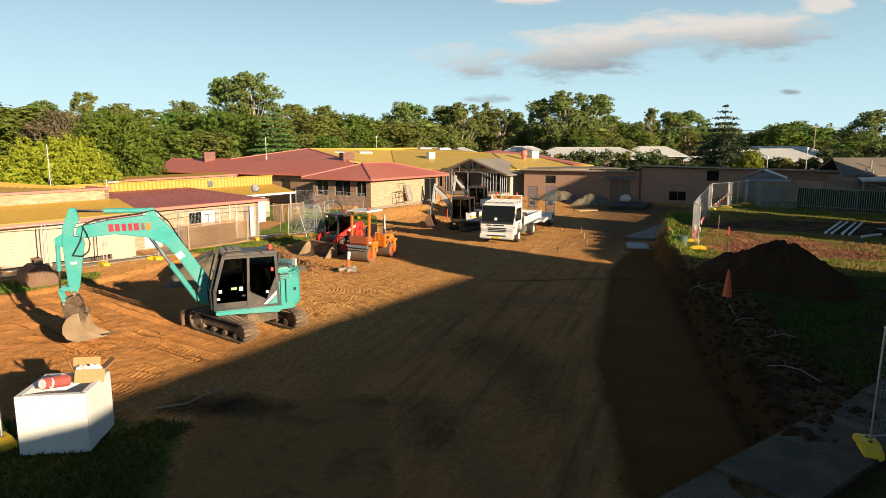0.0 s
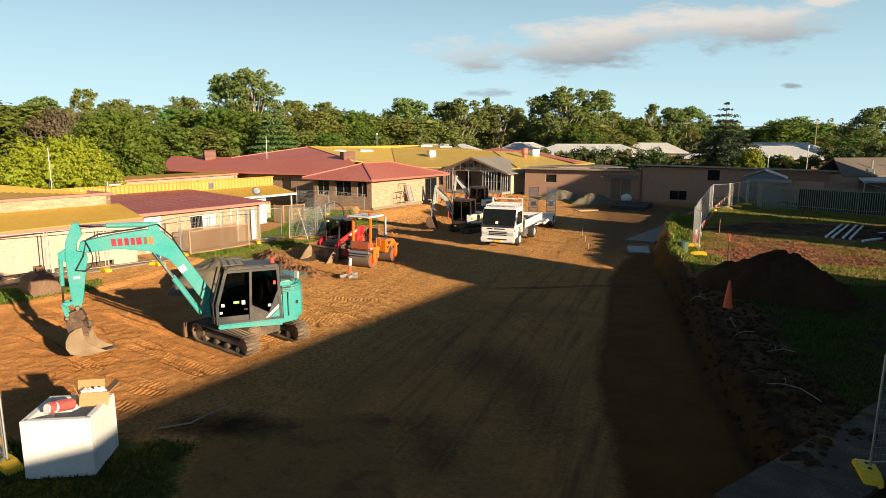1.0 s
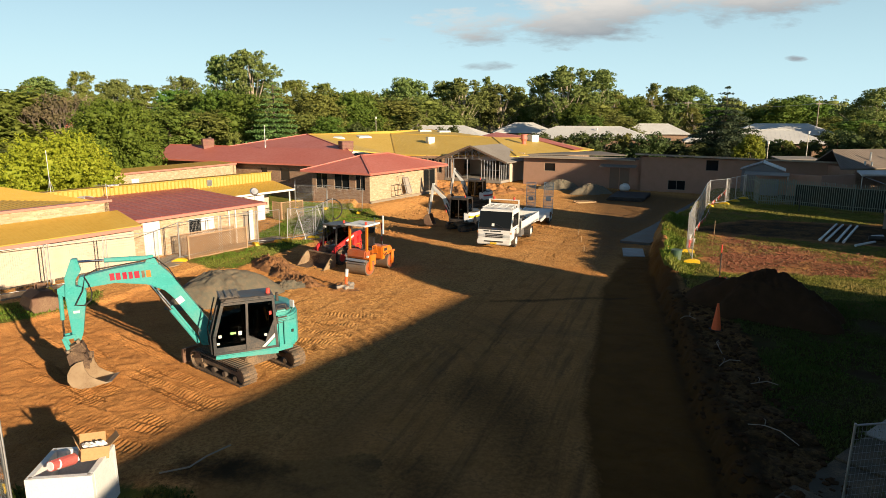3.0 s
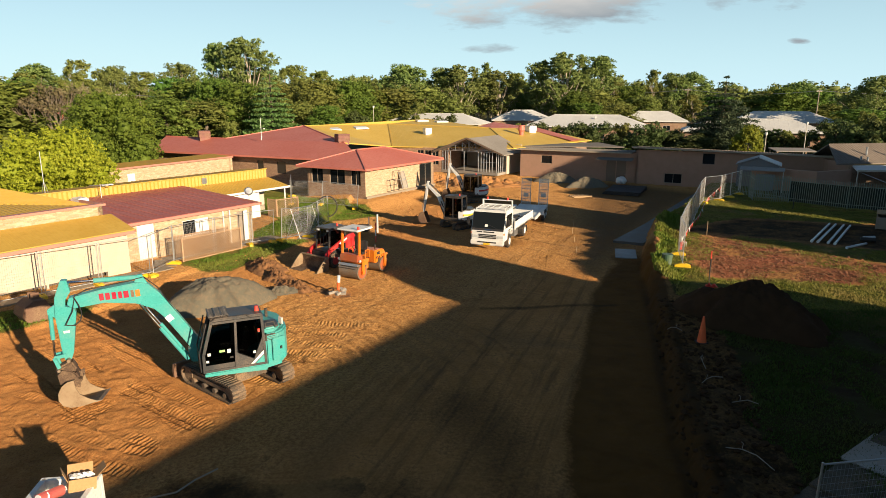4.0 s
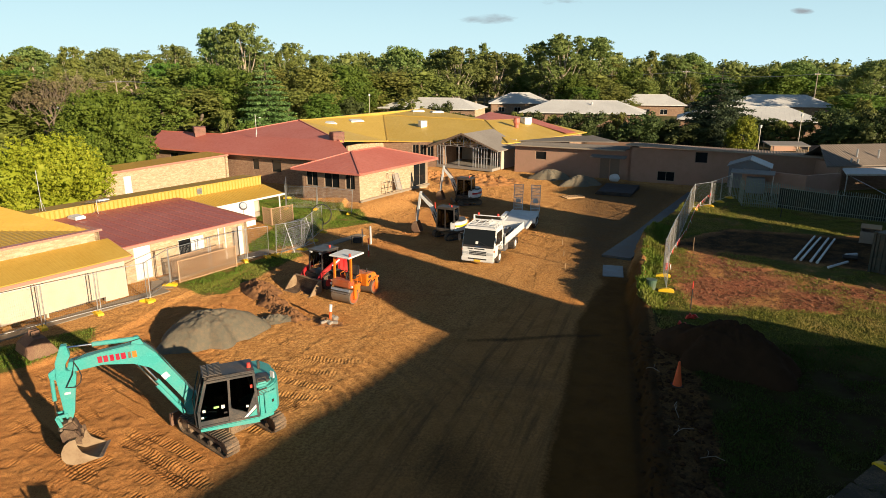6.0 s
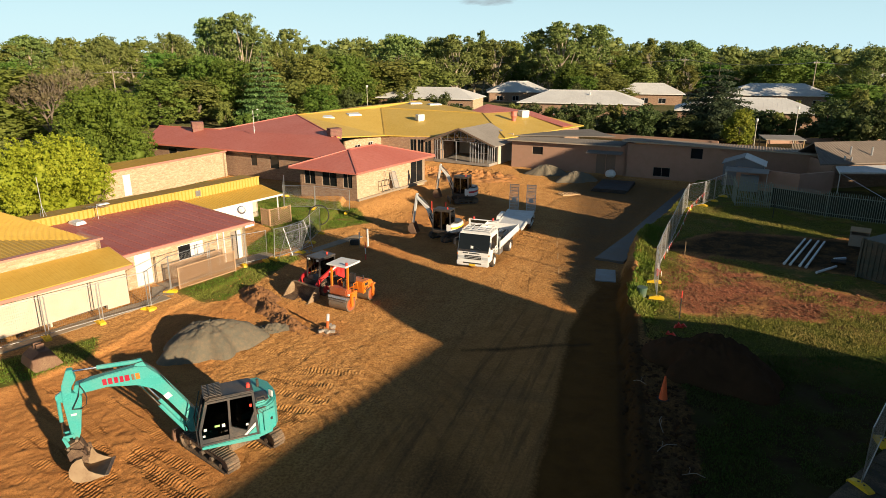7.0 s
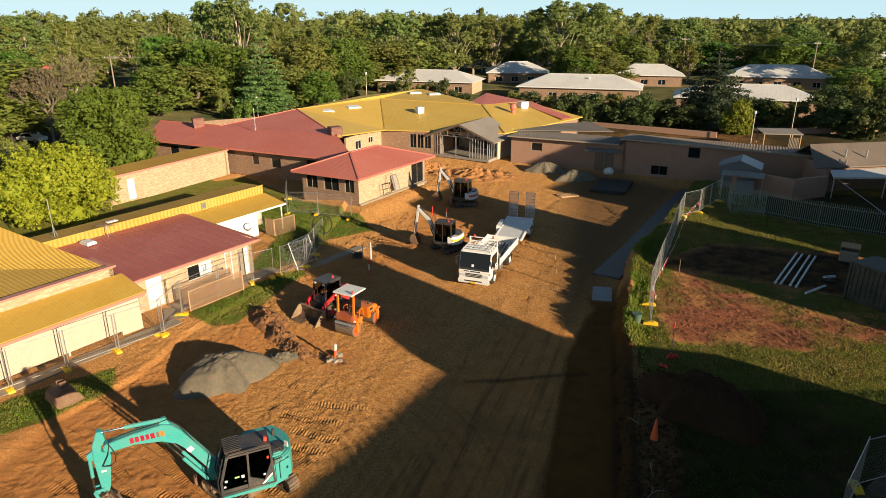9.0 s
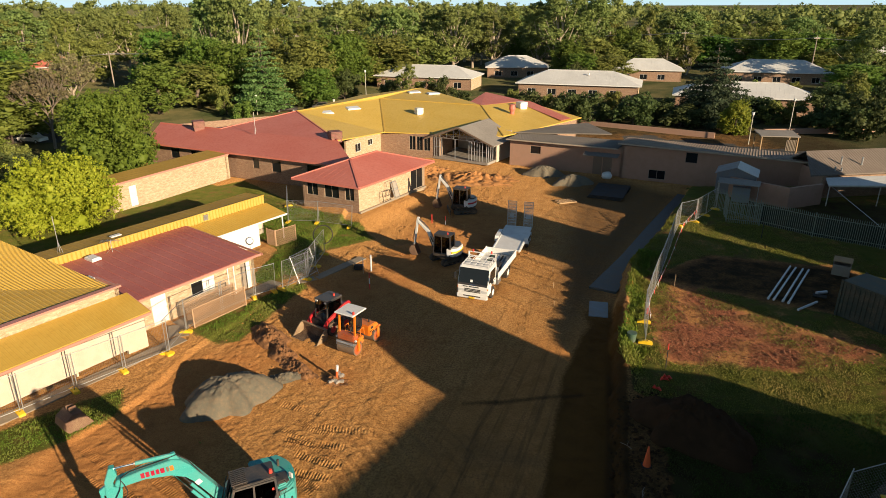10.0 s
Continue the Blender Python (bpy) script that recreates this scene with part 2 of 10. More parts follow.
    c = mix_rgb(n, l, zone("z_pad", 0.2), c, pad)
    c = mix_rgb(n, l, zone("z_pack", 0.9), c, pack)
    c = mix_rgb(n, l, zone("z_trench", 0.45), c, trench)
    c = mix_rgb(n, l, zone("z_soil"), c, soil)
    c = mix_rgb(n, l, zone("z_far", 0.6), c, far)
    c = mix_rgb(n, l, zone("z_lawn", 0.25), c, lawn)
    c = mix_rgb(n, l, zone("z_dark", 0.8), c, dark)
    c = mix_rgb(n, l, zone("z_tar", 0.2), c, tar)
    l.new(c, p.inputs["Base Color"])
    p.inputs["Roughness"].default_value = 0.95
    p.inputs["Diffuse Roughness"].default_value = 1.0
    p.inputs["Specular IOR Level"].default_value = 0.1
    h = maths(n, l, "ADD", maths(n, l, "MULTIPLY", fine, 1.0), maths(n, l, "MULTIPLY", grit, 0.7))
    # cleat marks along the machine tracks
    at_s, at_m = n.new("ShaderNodeAttribute"), n.new("ShaderNodeAttribute")
    at_s.attribute_name, at_m.attribute_name = "cleat_run", "cleat_mask"
    wob = maths(n, l, "ADD", at_s.outputs["Fac"], maths(n, l, "MULTIPLY", maths(n, l, "SUBTRACT", crumb, 0.5), 0.9))
    bars = maths(n, l, "MULTIPLY", maths(n, l, "SINE", wob, 0.0), at_m.outputs["Fac"])
    h = maths(n, l, "ADD", h, maths(n, l, "MULTIPLY", bars, 0.3))
    bump(n, l, p, h, 0.95, 0.06)
    return m


def glass_mat(name, tint=(0.02, 0.025, 0.03)):
    m, n, l, p = node_mat(name)
    p.inputs["Base Color"].default_value = (*tint, 1)
    p.inputs["Roughness"].default_value = 0.04
    p.inputs["Specular IOR Level"].default_value = 0.35
    return m


def clear_glass(name, tint):
    """Tinted see-through panes for the machines' cabs."""
    m, n, l, p = node_mat(name)
    p.inputs["Base Color"].default_value = (*tint, 1)
    p.inputs["Roughness"].default_value = 0.02
    p.inputs["IOR"].default_value = 1.2
    p.inputs["Transmission Weight"].default_value = 1.0
    return m


ground_mat()
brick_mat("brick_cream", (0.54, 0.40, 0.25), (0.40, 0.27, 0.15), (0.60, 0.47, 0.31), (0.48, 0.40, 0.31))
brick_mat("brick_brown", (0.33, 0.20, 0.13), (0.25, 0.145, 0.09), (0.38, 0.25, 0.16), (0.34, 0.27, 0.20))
sheet_mat("roof_yellow", (0.49, 0.30, 0.043), (0.54, 0.352, 0.07))
# Same paint as roof_yellow, brightened to put the main roof's sunlight into colour.
sheet_mat("roof_gold", (0.62, 0.40, 0.062), (0.68, 0.46, 0.095))
sheet_mat("roof_mustard", (0.34, 0.205, 0.03), (0.43, 0.27, 0.045), 0.6)
sheet_mat("roof_slate", (0.15, 0.13, 0.11), (0.21, 0.18, 0.15), 0.75)
sheet_mat("roof_red", (0.53, 0.15, 0.105), (0.58, 0.195, 0.145))
sheet_mat("roof_maroon", (0.37, 0.105, 0.085), (0.44, 0.15, 0.12))
sheet_mat("roof_grey", (0.25, 0.22, 0.19), (0.32, 0.285, 0.245), 0.6)
sheet_mat("roof_white", (0.60, 0.59, 0.56), (0.70, 0.69, 0.66))
sheet_mat("tiles_brown", (0.17, 0.135, 0.108), (0.235, 0.19, 0.155), 0.8)
plain("fascia_pink", (0.52, 0.22, 0.17), 0.5, dirty=0.15)
plain("fascia_tan", (0.40, 0.33, 0.25), 0.6)
plain("fascia_brown", (0.20, 0.14, 0.10), 0.6)
plain("fascia_pale", (0.62, 0.57, 0.48), 0.6)
plain("boards_cream", (0.64, 0.54, 0.42), 0.6, dirty=0.12)
plain("white_paint", (0.78, 0.77, 0.74), 0.45, dirty=0.12)
plain("white_board", (0.80, 0.79, 0.76), 0.7, dirty=0.1)
plain("render_brown", (0.40, 0.235, 0.165), 0.85, relief=0.004)
plain("concrete", (0.34, 0.31, 0.27), 0.9, dirty=0.3, relief=0.004)
plain("shade_cloth", (0.012, 0.019, 0.013), 0.9, dirty=0.1)
# Concrete darkened to put the shade over the lawn footpath into its colour.
plain("concrete_darkened", (0.048, 0.038, 0.023), 0.9, dirty=0.3, relief=0.004)
sheet_mat("roof_tan", (0.24, 0.175, 0.125), (0.31, 0.24, 0.18), 0.75)
plain("path_tan", (0.30, 0.25, 0.185), 0.9, dirty=0.35, relief=0.004)
plain("soil_moist", (0.32, 0.15, 0.058), 0.95, dirt=(0.12, 0.055, 0.024), dirty=0.5, grain=9, relief=0.08)
plain("rust_orange", (0.42, 0.10, 0.035), 0.5, dirty=0.3)
plain("concrete_wet", (0.075, 0.078, 0.08), 0.6, dirty=0.2)
plain("galvanised", (0.52, 0.53, 0.54), 0.38, 0.85, dirty=0.15)
plain("steel_worn", (0.33, 0.27, 0.21), 0.5, 0.6, dirty=0.6)
plain("bucket_mud", (0.33, 0.235, 0.14), 0.75, 0.1, dirt=(0.16, 0.09, 0.05), dirty=0.5)
plain("rust_steel", (0.20, 0.11, 0.07), 0.8, 0.2, dirty=0.6)
plain("rust_dark", (0.085, 0.05, 0.033), 0.8, 0.2, dirty=0.6)
plain("green_decal", (0.35, 0.62, 0.22), 0.5, dirty=0.1)
plain("lamp_glass", (0.55, 0.56, 0.56), 0.12, dirty=0.1)
plain("track_steel", (0.115, 0.09, 0.07), 0.7, 0.3, dirty=0.9)
plain("dirty_rubber", (0.035, 0.033, 0.032), 0.85, dirty=0.5)
plain("black_paint", (0.025, 0.025, 0.027), 0.45, dirty=0.2)
plain("charcoal_paint", (0.055, 0.057, 0.060), 0.38, dirty=0.2)
plain("teal_paint", (0.062, 0.375, 0.35), 0.3, dirty=0.13)
plain("orange_paint", (0.76, 0.195, 0.016), 0.35, dirty=0.25)
plain("red_paint", (0.55, 0.025, 0.03), 0.35, dirty=0.15)
plain("bag_red", (0.50, 0.11, 0.10), 0.3, dirty=0.2)
plain("signal_red", (0.75, 0.06, 0.04), 0.5, dirty=0.05)
plain("cone_orange", (0.80, 0.13, 0.03), 0.6, dirty=0.1)
plain("yellow_plastic", (0.80, 0.52, 0.02), 0.55, dirty=0.15)
plain("boom_grey", (0.66, 0.66, 0.64), 0.4, dirty=0.25)
# Green taken darker, with the container's shade put into the paint.
plain("container_shade_green", (0.03, 0.042, 0.032), 0.6, dirty=0.2)
plain("chrome", (0.70, 0.70, 0.70), 0.15, 1.0, dirty=0.1)
plain("cardboard", (0.46, 0.27, 0.12), 0.85, dirty=0.1)
plain("pvc_white", (0.72, 0.74, 0.75), 0.4, dirty=0.12)
plain("black_plastic", (0.02, 0.02, 0.022), 0.6, dirty=0.15)
plain("green_plastic", (0.06, 0.12, 0.08), 0.6, dirty=0.2)
plain("timber_raw", (0.46, 0.30, 0.16), 0.8, dirty=0.2)
plain("timber_grey", (0.30, 0.25, 0.20), 0.85, dirty=0.2)
plain("lattice_brown", (0.46, 0.29, 0.17), 0.8, dirty=0.2)
plain("palisade_grey", (0.20, 0.245, 0.20), 0.5, dirty=0.2)
plain("crimson_vinyl", (0.36, 0.008, 0.035), 0.4, dirty=0.05)
# Dark sheet colour standing in for the unlit inside behind openings.
plain("unlit_interior", (0.10, 0.085, 0.07), 0.9)
plain("plaster", (0.55, 0.46, 0.35), 0.9)
plain("shed_grey", (0.17, 0.18, 0.20), 0.55, dirty=0.2)
plain("gravel_grey", (0.152, 0.138, 0.10), 0.95, dirty=0.4, grain=22, relief=0.07)
plain("cooler_red", (0.22, 0.075, 0.06), 0.6, dirty=0.4)
plain("soil_dark", (0.062, 0.034, 0.018), 1.0, dirt=(0.035, 0.022, 0.012), dirty=0.4, grain=8, relief=0.08, spec=0.05)
plain("soil_red", (0.26, 0.10, 0.052), 0.95, dirt=(0.16, 0.06, 0.03), dirty=0.4, grain=8, relief=0.03)
plain("soil_orange", (0.50, 0.22, 0.065), 0.95, dirty=0.3, grain=8, relief=0.06)
plain("bark_grey", (0.17, 0.135, 0.10), 0.9, grain=3, relief=0.02)
plain("bark_pale", (0.42, 0.35, 0.27), 0.85, grain=3, relief=0.01)
plain("bark_dark", (0.10, 0.075, 0.055), 0.9, grain=3, relief=0.02)
plain("pole_wood", (0.33, 0.28, 0.22), 0.9)
plain("blue_grey_paint", (0.21, 0.245, 0.27), 0.5)
glass_mat("glass_dark", (0.012, 0.014, 0.016))
glass_mat("glass_cab", (0.012, 0.014, 0.014))
clear_glass("glass_clear", (0.17, 0.185, 0.185))
leaf_mat("leaf_eucalypt", (0.122, 0.171, 0.044), (0.244, 0.304, 0.091), (0.177, 0.219, 0.061))
leaf_mat("leaf_olive", (0.145, 0.176, 0.038), (0.252, 0.277, 0.069), (0.164, 0.189, 0.043))
leaf_mat("leaf_green", (0.072, 0.144, 0.02), (0.155, 0.238, 0.039), (0.094, 0.166, 0.025))
leaf_mat("leaf_near", (0.078, 0.155, 0.018), (0.18, 0.285, 0.042), (0.105, 0.195, 0.024))
leaf_mat("leaf_bright", (0.103, 0.172, 0.027), (0.211, 0.286, 0.057), (0.137, 0.2, 0.034))
leaf_mat("leaf_lime", (0.12, 0.17, 0.018), (0.27, 0.29, 0.03), (0.16, 0.21, 0.02))
leaf_mat("leaf_yellow", (0.23, 0.285, 0.02), (0.42, 0.43, 0.04), (0.27, 0.31, 0.02))
leaf_mat("leaf_cedar", (0.042, 0.072, 0.036), (0.09, 0.126, 0.066), (0.06, 0.09, 0.048))
leaf_mat("leaf_conifer", (0.109, 0.189, 0.051), (0.203, 0.297, 0.094), (0.131, 0.203, 0.058))
leaf_mat("leaf_dark", (0.054, 0.078, 0.024), (0.108, 0.138, 0.042), (0.072, 0.096, 0.03))
leaf_mat("leaf_dry", (0.16, 0.135, 0.07), (0.25, 0.20, 0.11), (0.15, 0.14, 0.06))
leaf_mat("litter_straw", (0.34, 0.22, 0.10), (0.10, 0.05, 0.025), (0.22, 0.13, 0.06))
# One lawn, two blade colours: shade put into the first, sun the second.
leaf_mat("grass_shade_dark", (0.04, 0.075, 0.010), (0.085, 0.12, 0.02), (0.10, 0.10, 0.03))
leaf_mat("grass_thin", (0.13, 0.15, 0.022), (0.25, 0.24, 0.045), (0.30, 0.235, 0.075))
leaf_mat("grass_blade", (0.09, 0.165, 0.018), (0.19, 0.27, 0.035), (0.23, 0.23, 0.05))

# ---- mesh tools ----


def add_mesh(name, verts, faces, material, parent=None, label="", smooth=False, uv=None):
    me = bpy.data.meshes.new(name)
    me.from_pydata([tuple(v) for v in verts], [], [tuple(f) for f in faces])
    if uv is not None:
        layer = me.uv_layers.new(name="UVMap")
        layer.data.foreach_set("uv", np.asarray(uv, float).ravel())
    me.materials.append(MATS[material])
    if smooth:
        me.shade_smooth()
    me.update()
    ob = new(name, me)
    if parent is not None:
        ob.parent = parent
    if label:
        ob["label"] = label
    return ob


def part(name, bm, material, parent, label="", smooth=False):
    """Links a bmesh as one mesh object under a thing or a part."""
    me = bpy.data.meshes.new(name)
    bm.to_mesh(me)
    bm.free()
    me.materials.append(MATS[material])
    if smooth:
        for poly in me.polygons:
            poly.use_smooth = True
        me.set_sharp_from_angle(angle=radians(38))
    ob = new(name, me)
    if parent is not None:
        ob.parent = parent
    if label:
        ob["label"] = label
    return ob


def thing(name, label, category, m=None, group="", kind=""):
    ob = new(name)
    ob.empty_display_size = 0.2
    if m is not None:
        ob.matrix_world = m
    return tagged(ob, label, category, group, kind)


def box(bm, centre, size, rot=(0, 0, 0), bevel=0.0, m=None):
    """A box of that size, turned by degrees, with rounded edges."""
    mat4 = pose(*centre, *rot) @ Matrix.Diagonal((*size, 1))
    if m is not None:
        mat4 = m @ mat4
    got = bmesh.ops.create_cube(bm, size=1.0, matrix=mat4)
    if bevel:
        edges = list({e for v in got["verts"] for e in v.link_edges})
        bmesh.ops.bevel(bm, geom=edges, offset=bevel, segments=2, affect="EDGES", clamp_overlap=True)
    return bm


def tube(bm, a, b, r, r2=None, seg=8, caps=True):
    a, b = Vector(a), Vector(b)
    d = b - a
    m = Matrix.Translation((a + b) / 2) @ d.to_track_quat("Z", "Y").to_matrix().to_4x4()
    bmesh.ops.create_cone(bm, cap_ends=caps, segments=seg, radius1=r, radius2=r if r2 is None else r2, depth=d.length, matrix=m)
    return bm


def path_tube(bm, pts, r, seg=6):
    for a, b in zip(pts[:-1], pts[1:]):
        tube(bm, a, b, r, seg=seg)
    return bm


def prism(bm, outline, axis, lo, hi, bevel=0.0):
    """A closed outline of (p, q), drawn out along an axis from lo to hi. axis y: (p, q) is (x, z); x: (y, z); z: (x, y)."""
    def place(p, q, h):
        return {"x": (h, p, q), "y": (p, h, q), "z": (p, q, h)}[axis]
    a = [bm.verts.new(place(p, q, lo)) for p, q in outline]
    b = [bm.verts.new(place(p, q, hi)) for p, q in outline]
    made = [bm.faces.new(a), bm.faces.new(b[::-1])]
    for i in range(len(a)):
        j = (i + 1) % len(a)
        made.append(bm.faces.new((a[j], a[i], b[i], b[j])))
    bmesh.ops.recalc_face_normals(bm, faces=made)
    if bevel:
        edges = list({e for f in made for e in f.edges})
        bmesh.ops.bevel(bm, geom=edges, offset=bevel, segments=2, affect="EDGES", clamp_overlap=True)
    return bm


def bar(bm, a, b, w, h=None):
    """A square bar from a to b."""
    h = w if h is None else h
    a, b = Vector(a), Vector(b)
    d = b - a
    m = Matrix.Translation((a + b) / 2) @ d.to_track_quat("Z", "Y").to_matrix().to_4x4() @ Matrix.Diagonal((w, h, d.length, 1))
    bmesh.ops.create_cube(bm, size=1.0, matrix=m)
    return bm


def NB():
    return bmesh.new()


def slab_mesh(poly, thick):
    """Vertices and faces of a plane polygon with thickness downwards."""
    n = len(poly)
    v = [Vector(p) for p in poly] + [Vector(p) - Vector((0, 0, thick)) for p in poly]
    f = [list(range(n)), list(range(2 * n - 1, n - 1, -1))]
    f += [[(i + 1) % n, i, n + i, n + (i + 1) % n] for i in range(n)]
    return v, f


def roof(name, poly, material, parent, label="", thick=0.12, run=None, pitch=0.0, rib=0.035, width=0.06):
    """A roof sheet over a plane convex polygon, folded into ribs every pitch metres along the direction run (in plan)."""
    poly = [Vector(p) for p in poly]
    nrm = Vector((0, 0, 0))
    for i in range(len(poly)):
        nrm += (poly[i] - poly[0]).cross(poly[(i + 1) % len(poly)] - poly[0])
    nrm.normalize()
    if nrm.z < 0:
        nrm = -nrm
        poly = poly[::-1]
    if not pitch:
        return add_mesh(name, *slab_mesh(poly, thick), material, parent, label)
    r = Vector((run[0], run[1], 0)).normalized()
    along = (r - nrm * r.dot(nrm)).normalized()
    side = nrm.cross(along)
    o = poly[0]
    q = [((p - o).dot(along), (p - o).dot(side)) for p in poly]
    lo, hi = min(b for _, b in q), max(b for _, b in q)
    cuts = {lo: 0.0, hi: 0.0}
    s = lo + pitch * 0.5
    while s < hi - width:
        cuts.update({s - width: 0.0, s - width * 0.35: rib, s + width * 0.35: rib, s + width: 0.0})
        s += pitch
    lines = sorted(cuts)

    def ends(b):
        got = []
        for (a0, b0), (a1, b1) in zip(q, q[1:] + q[:1]):
            if abs(b1 - b0) > 1e-9 and min(b0, b1) - 1e-6 <= b <= max(b0, b1) + 1e-6:
                got.append(a0 + (a1 - a0) * (b - b0) / (b1 - b0))
            elif abs(b1 - b0) <= 1e-9 and abs(b - b0) < 1e-6:
                got += [a0, a1]
        return min(got), max(got)

    v, f = [], []
    for b in lines:
        a0, a1 = ends(b)
        for a in (a0, a1):
            top = o + along * a + side * b
            v += [top + nrm * cuts[b], top - Vector((0, 0, thick))]
    n = len(lines)
    for i in range(n - 1):
        k = 4 * i
        f += [(k, k + 2, k + 6, k + 4), (k + 1, k + 5, k + 7, k + 3), (k, k + 4, k + 5, k + 1), (k + 2, k + 3, k + 7, k + 6)]
    k = 4 * (n - 1)
    f += [(0, 1, 3, 2), (k, k + 2, k + 3, k + 1)]
    return add_mesh(name, v, f, material, parent, label)


def wall(name, a, b, z0, z1, material, parent, thick=0.25, holes=(), label="", z1b=None):
    """A wall from a to b (plan), outer face on the line, thickness to the left of it, with openings (from, to, sill, head) through it."""
    a, b = Vector((*a, 0)), Vector((*b, 0))
    d = (b - a).normalized()
    inn = Vector((-d.y, d.x, 0))
    length = (b - a).length
    xs = sorted({0.0, length, *[h[0] for h in holes], *[h[1] for h in holes]})
    zs = sorted({z0, z1, *[h[2] for h in holes], *[h[3] for h in holes]})
    v, f, uv = [], [], []

    def quad(c, uvs):
        k = len(v)
        v.extend(c)
        f.append((k, k + 1, k + 2, k + 3))
        uv.extend(uvs)

    def P(s, z, t):
        return a + d * s + inn * t + Vector((0, 0, z))

    def solid(s, z):
        return 0 < s < length and z0 < z < z1 and not any(h[0] < s < h[1] and h[2] < z < h[3] for h in holes)

    for i in range(len(xs) - 1):
        for j in range(len(zs) - 1):
            s0, s1, w0, w1 = xs[i], xs[i + 1], zs[j], zs[j + 1]
            if not solid((s0 + s1) / 2, (w0 + w1) / 2):
                continue
            quad([P(s0, w0, 0), P(s1, w0, 0), P(s1, w1, 0), P(s0, w1, 0)], [(s0, w0), (s1, w0), (s1, w1), (s0, w1)])
            quad([P(s1, w0, thick), P(s0, w0, thick), P(s0, w1, thick), P(s1, w1, thick)], [(s1, w0), (s0, w0), (s0, w1), (s1, w1)])
            if not solid(s0 - 1e-4, (w0 + w1) / 2):
                quad([P(s0, w0, thick), P(s0, w0, 0), P(s0, w1, 0), P(s0, w1, thick)], [(thick, w0), (0, w0), (0, w1), (thick, w1)])
            if not solid(s1 + 1e-4, (w0 + w1) / 2):
                quad([P(s1, w0, 0), P(s1, w0, thick), P(s1, w1, thick), P(s1, w1, 0)], [(0, w0), (thick, w0), (thick, w1), (0, w1)])
            if not solid((s0 + s1) / 2, w1 + 1e-4):
                quad([P(s0, w1, 0), P(s1, w1, 0), P(s1, w1, thick), P(s0, w1, thick)], [(s0, 0), (s1, 0), (s1, thick), (s0, thick)])
            if not solid((s0 + s1) / 2, w0 - 1e-4):
                quad([P(s1, w0, 0), P(s0, w0, 0), P(s0, w0, thick), P(s1, w0, thick)], [(s1, 0), (s0, 0), (s0, thick), (s1, thick)])
    ob = add_mesh(name, v, f, material, parent, label, uv=uv)
    ob["run"] = length
    return ob


def wall_frame(a, b):
    """The pose with x along a wall from a to b, y into it, at z = 0."""
    a, b = Vector((*a, 0)), Vector((*b, 0))
    d = (b - a).normalized()
    return Matrix.Translation(a) @ Matrix(((d.x, -d.y, 0, 0), (d.y, d.x, 0, 0), (0, 0, 1, 0), (0, 0, 0, 1)))


def window(m, s0, s1, z0, z1, parent, frame_mat="white_paint", panes=2, pane_mat="glass_dark", depth=0.08, blind=None):
    """A window in a wall frame m: a frame, mullions and panes, set back in its opening."""
    bm = NB()
    t = 0.05
    y = depth
    for c, s in ((((s0 + s1) / 2, y, z0 + t / 2), (s1 - s0, 0.06, t)), (((s0 + s1) / 2, y, z1 - t / 2), (s1 - s0, 0.06, t)), ((s0 + t / 2, y, (z0 + z1) / 2), (t, 0.058, z1 - z0 - 2 * t)), ((s1 - t / 2, y, (z0 + z1) / 2), (t, 0.058, z1 - z0 - 2 * t))):
        box(bm, c, s, m=m)
    for i in range(1, panes):
        box(bm, (s0 + (s1 - s0) * i / panes, y, (z0 + z1) / 2), (t * 0.8, 0.056, z1 - z0 - 2 * t), m=m)
    fr = part("window", bm, frame_mat, parent)
    for i in range(panes):
        w = (s1 - s0) / panes
        bm = box(NB(), (s0 + w * (i + 0.5), y + 0.012, (z0 + z1) / 2), (w - t * 0.8, 0.008, z1 - z0 - 2 * t), m=m)
        mt = pane_mat if blind is None or i not in blind else "white_board"
        part("pane", bm, mt, fr)
    return fr


def door(m, s0, s1, z0, z1, parent, material="white_paint", depth=0.06):
    bm = box(NB(), ((s0 + s1) / 2, depth, (z0 + z1) / 2), (s1 - s0, 0.05, z1 - z0), m=m)
    d = part("door", bm, material, parent)
    bm = tube(NB(), m @ Vector((s1 - 0.09, depth - 0.09, z0 + 1.0)), m @ Vector((s1 - 0.09, depth, z0 + 1.0)), 0.025)
    part("door_handle", bm, "chrome", d)
    return d

# ---- the ground: one sheet to the horizon ----
EDGE = ((0.0, -2.0), (3.4, 8.6), (6.3, 11.4), (7.1, 15.3), (8.6, 21.6), (10.1, 27.2), (11.4, 33.0), (12.7, 37.3), (15.3, 44.5), (20.6, 53.0), (28.5, 67.0), (29.5, 72.0))
FALL = ((-40, 0.1), (8, 0.05), (20, 0.0), (30, -0.18), (42, -0.45), (55, -0.78), (66, -0.92), (80, -0.75), (100, -0.45), (130, 0.1), (5000, 0.2))


def bisect_right(a, v):
    lo, hi = 0, len(a)
    while lo < hi:
        mid = (lo + hi) // 2
        if v < a[mid]:
            hi = mid
        else:
            lo = mid + 1
    return lo


def smooth(v, lo, hi):
    t = np.clip((v - lo) / (hi - lo), 0, 1)
    return t * t * (3 - 2 * t)


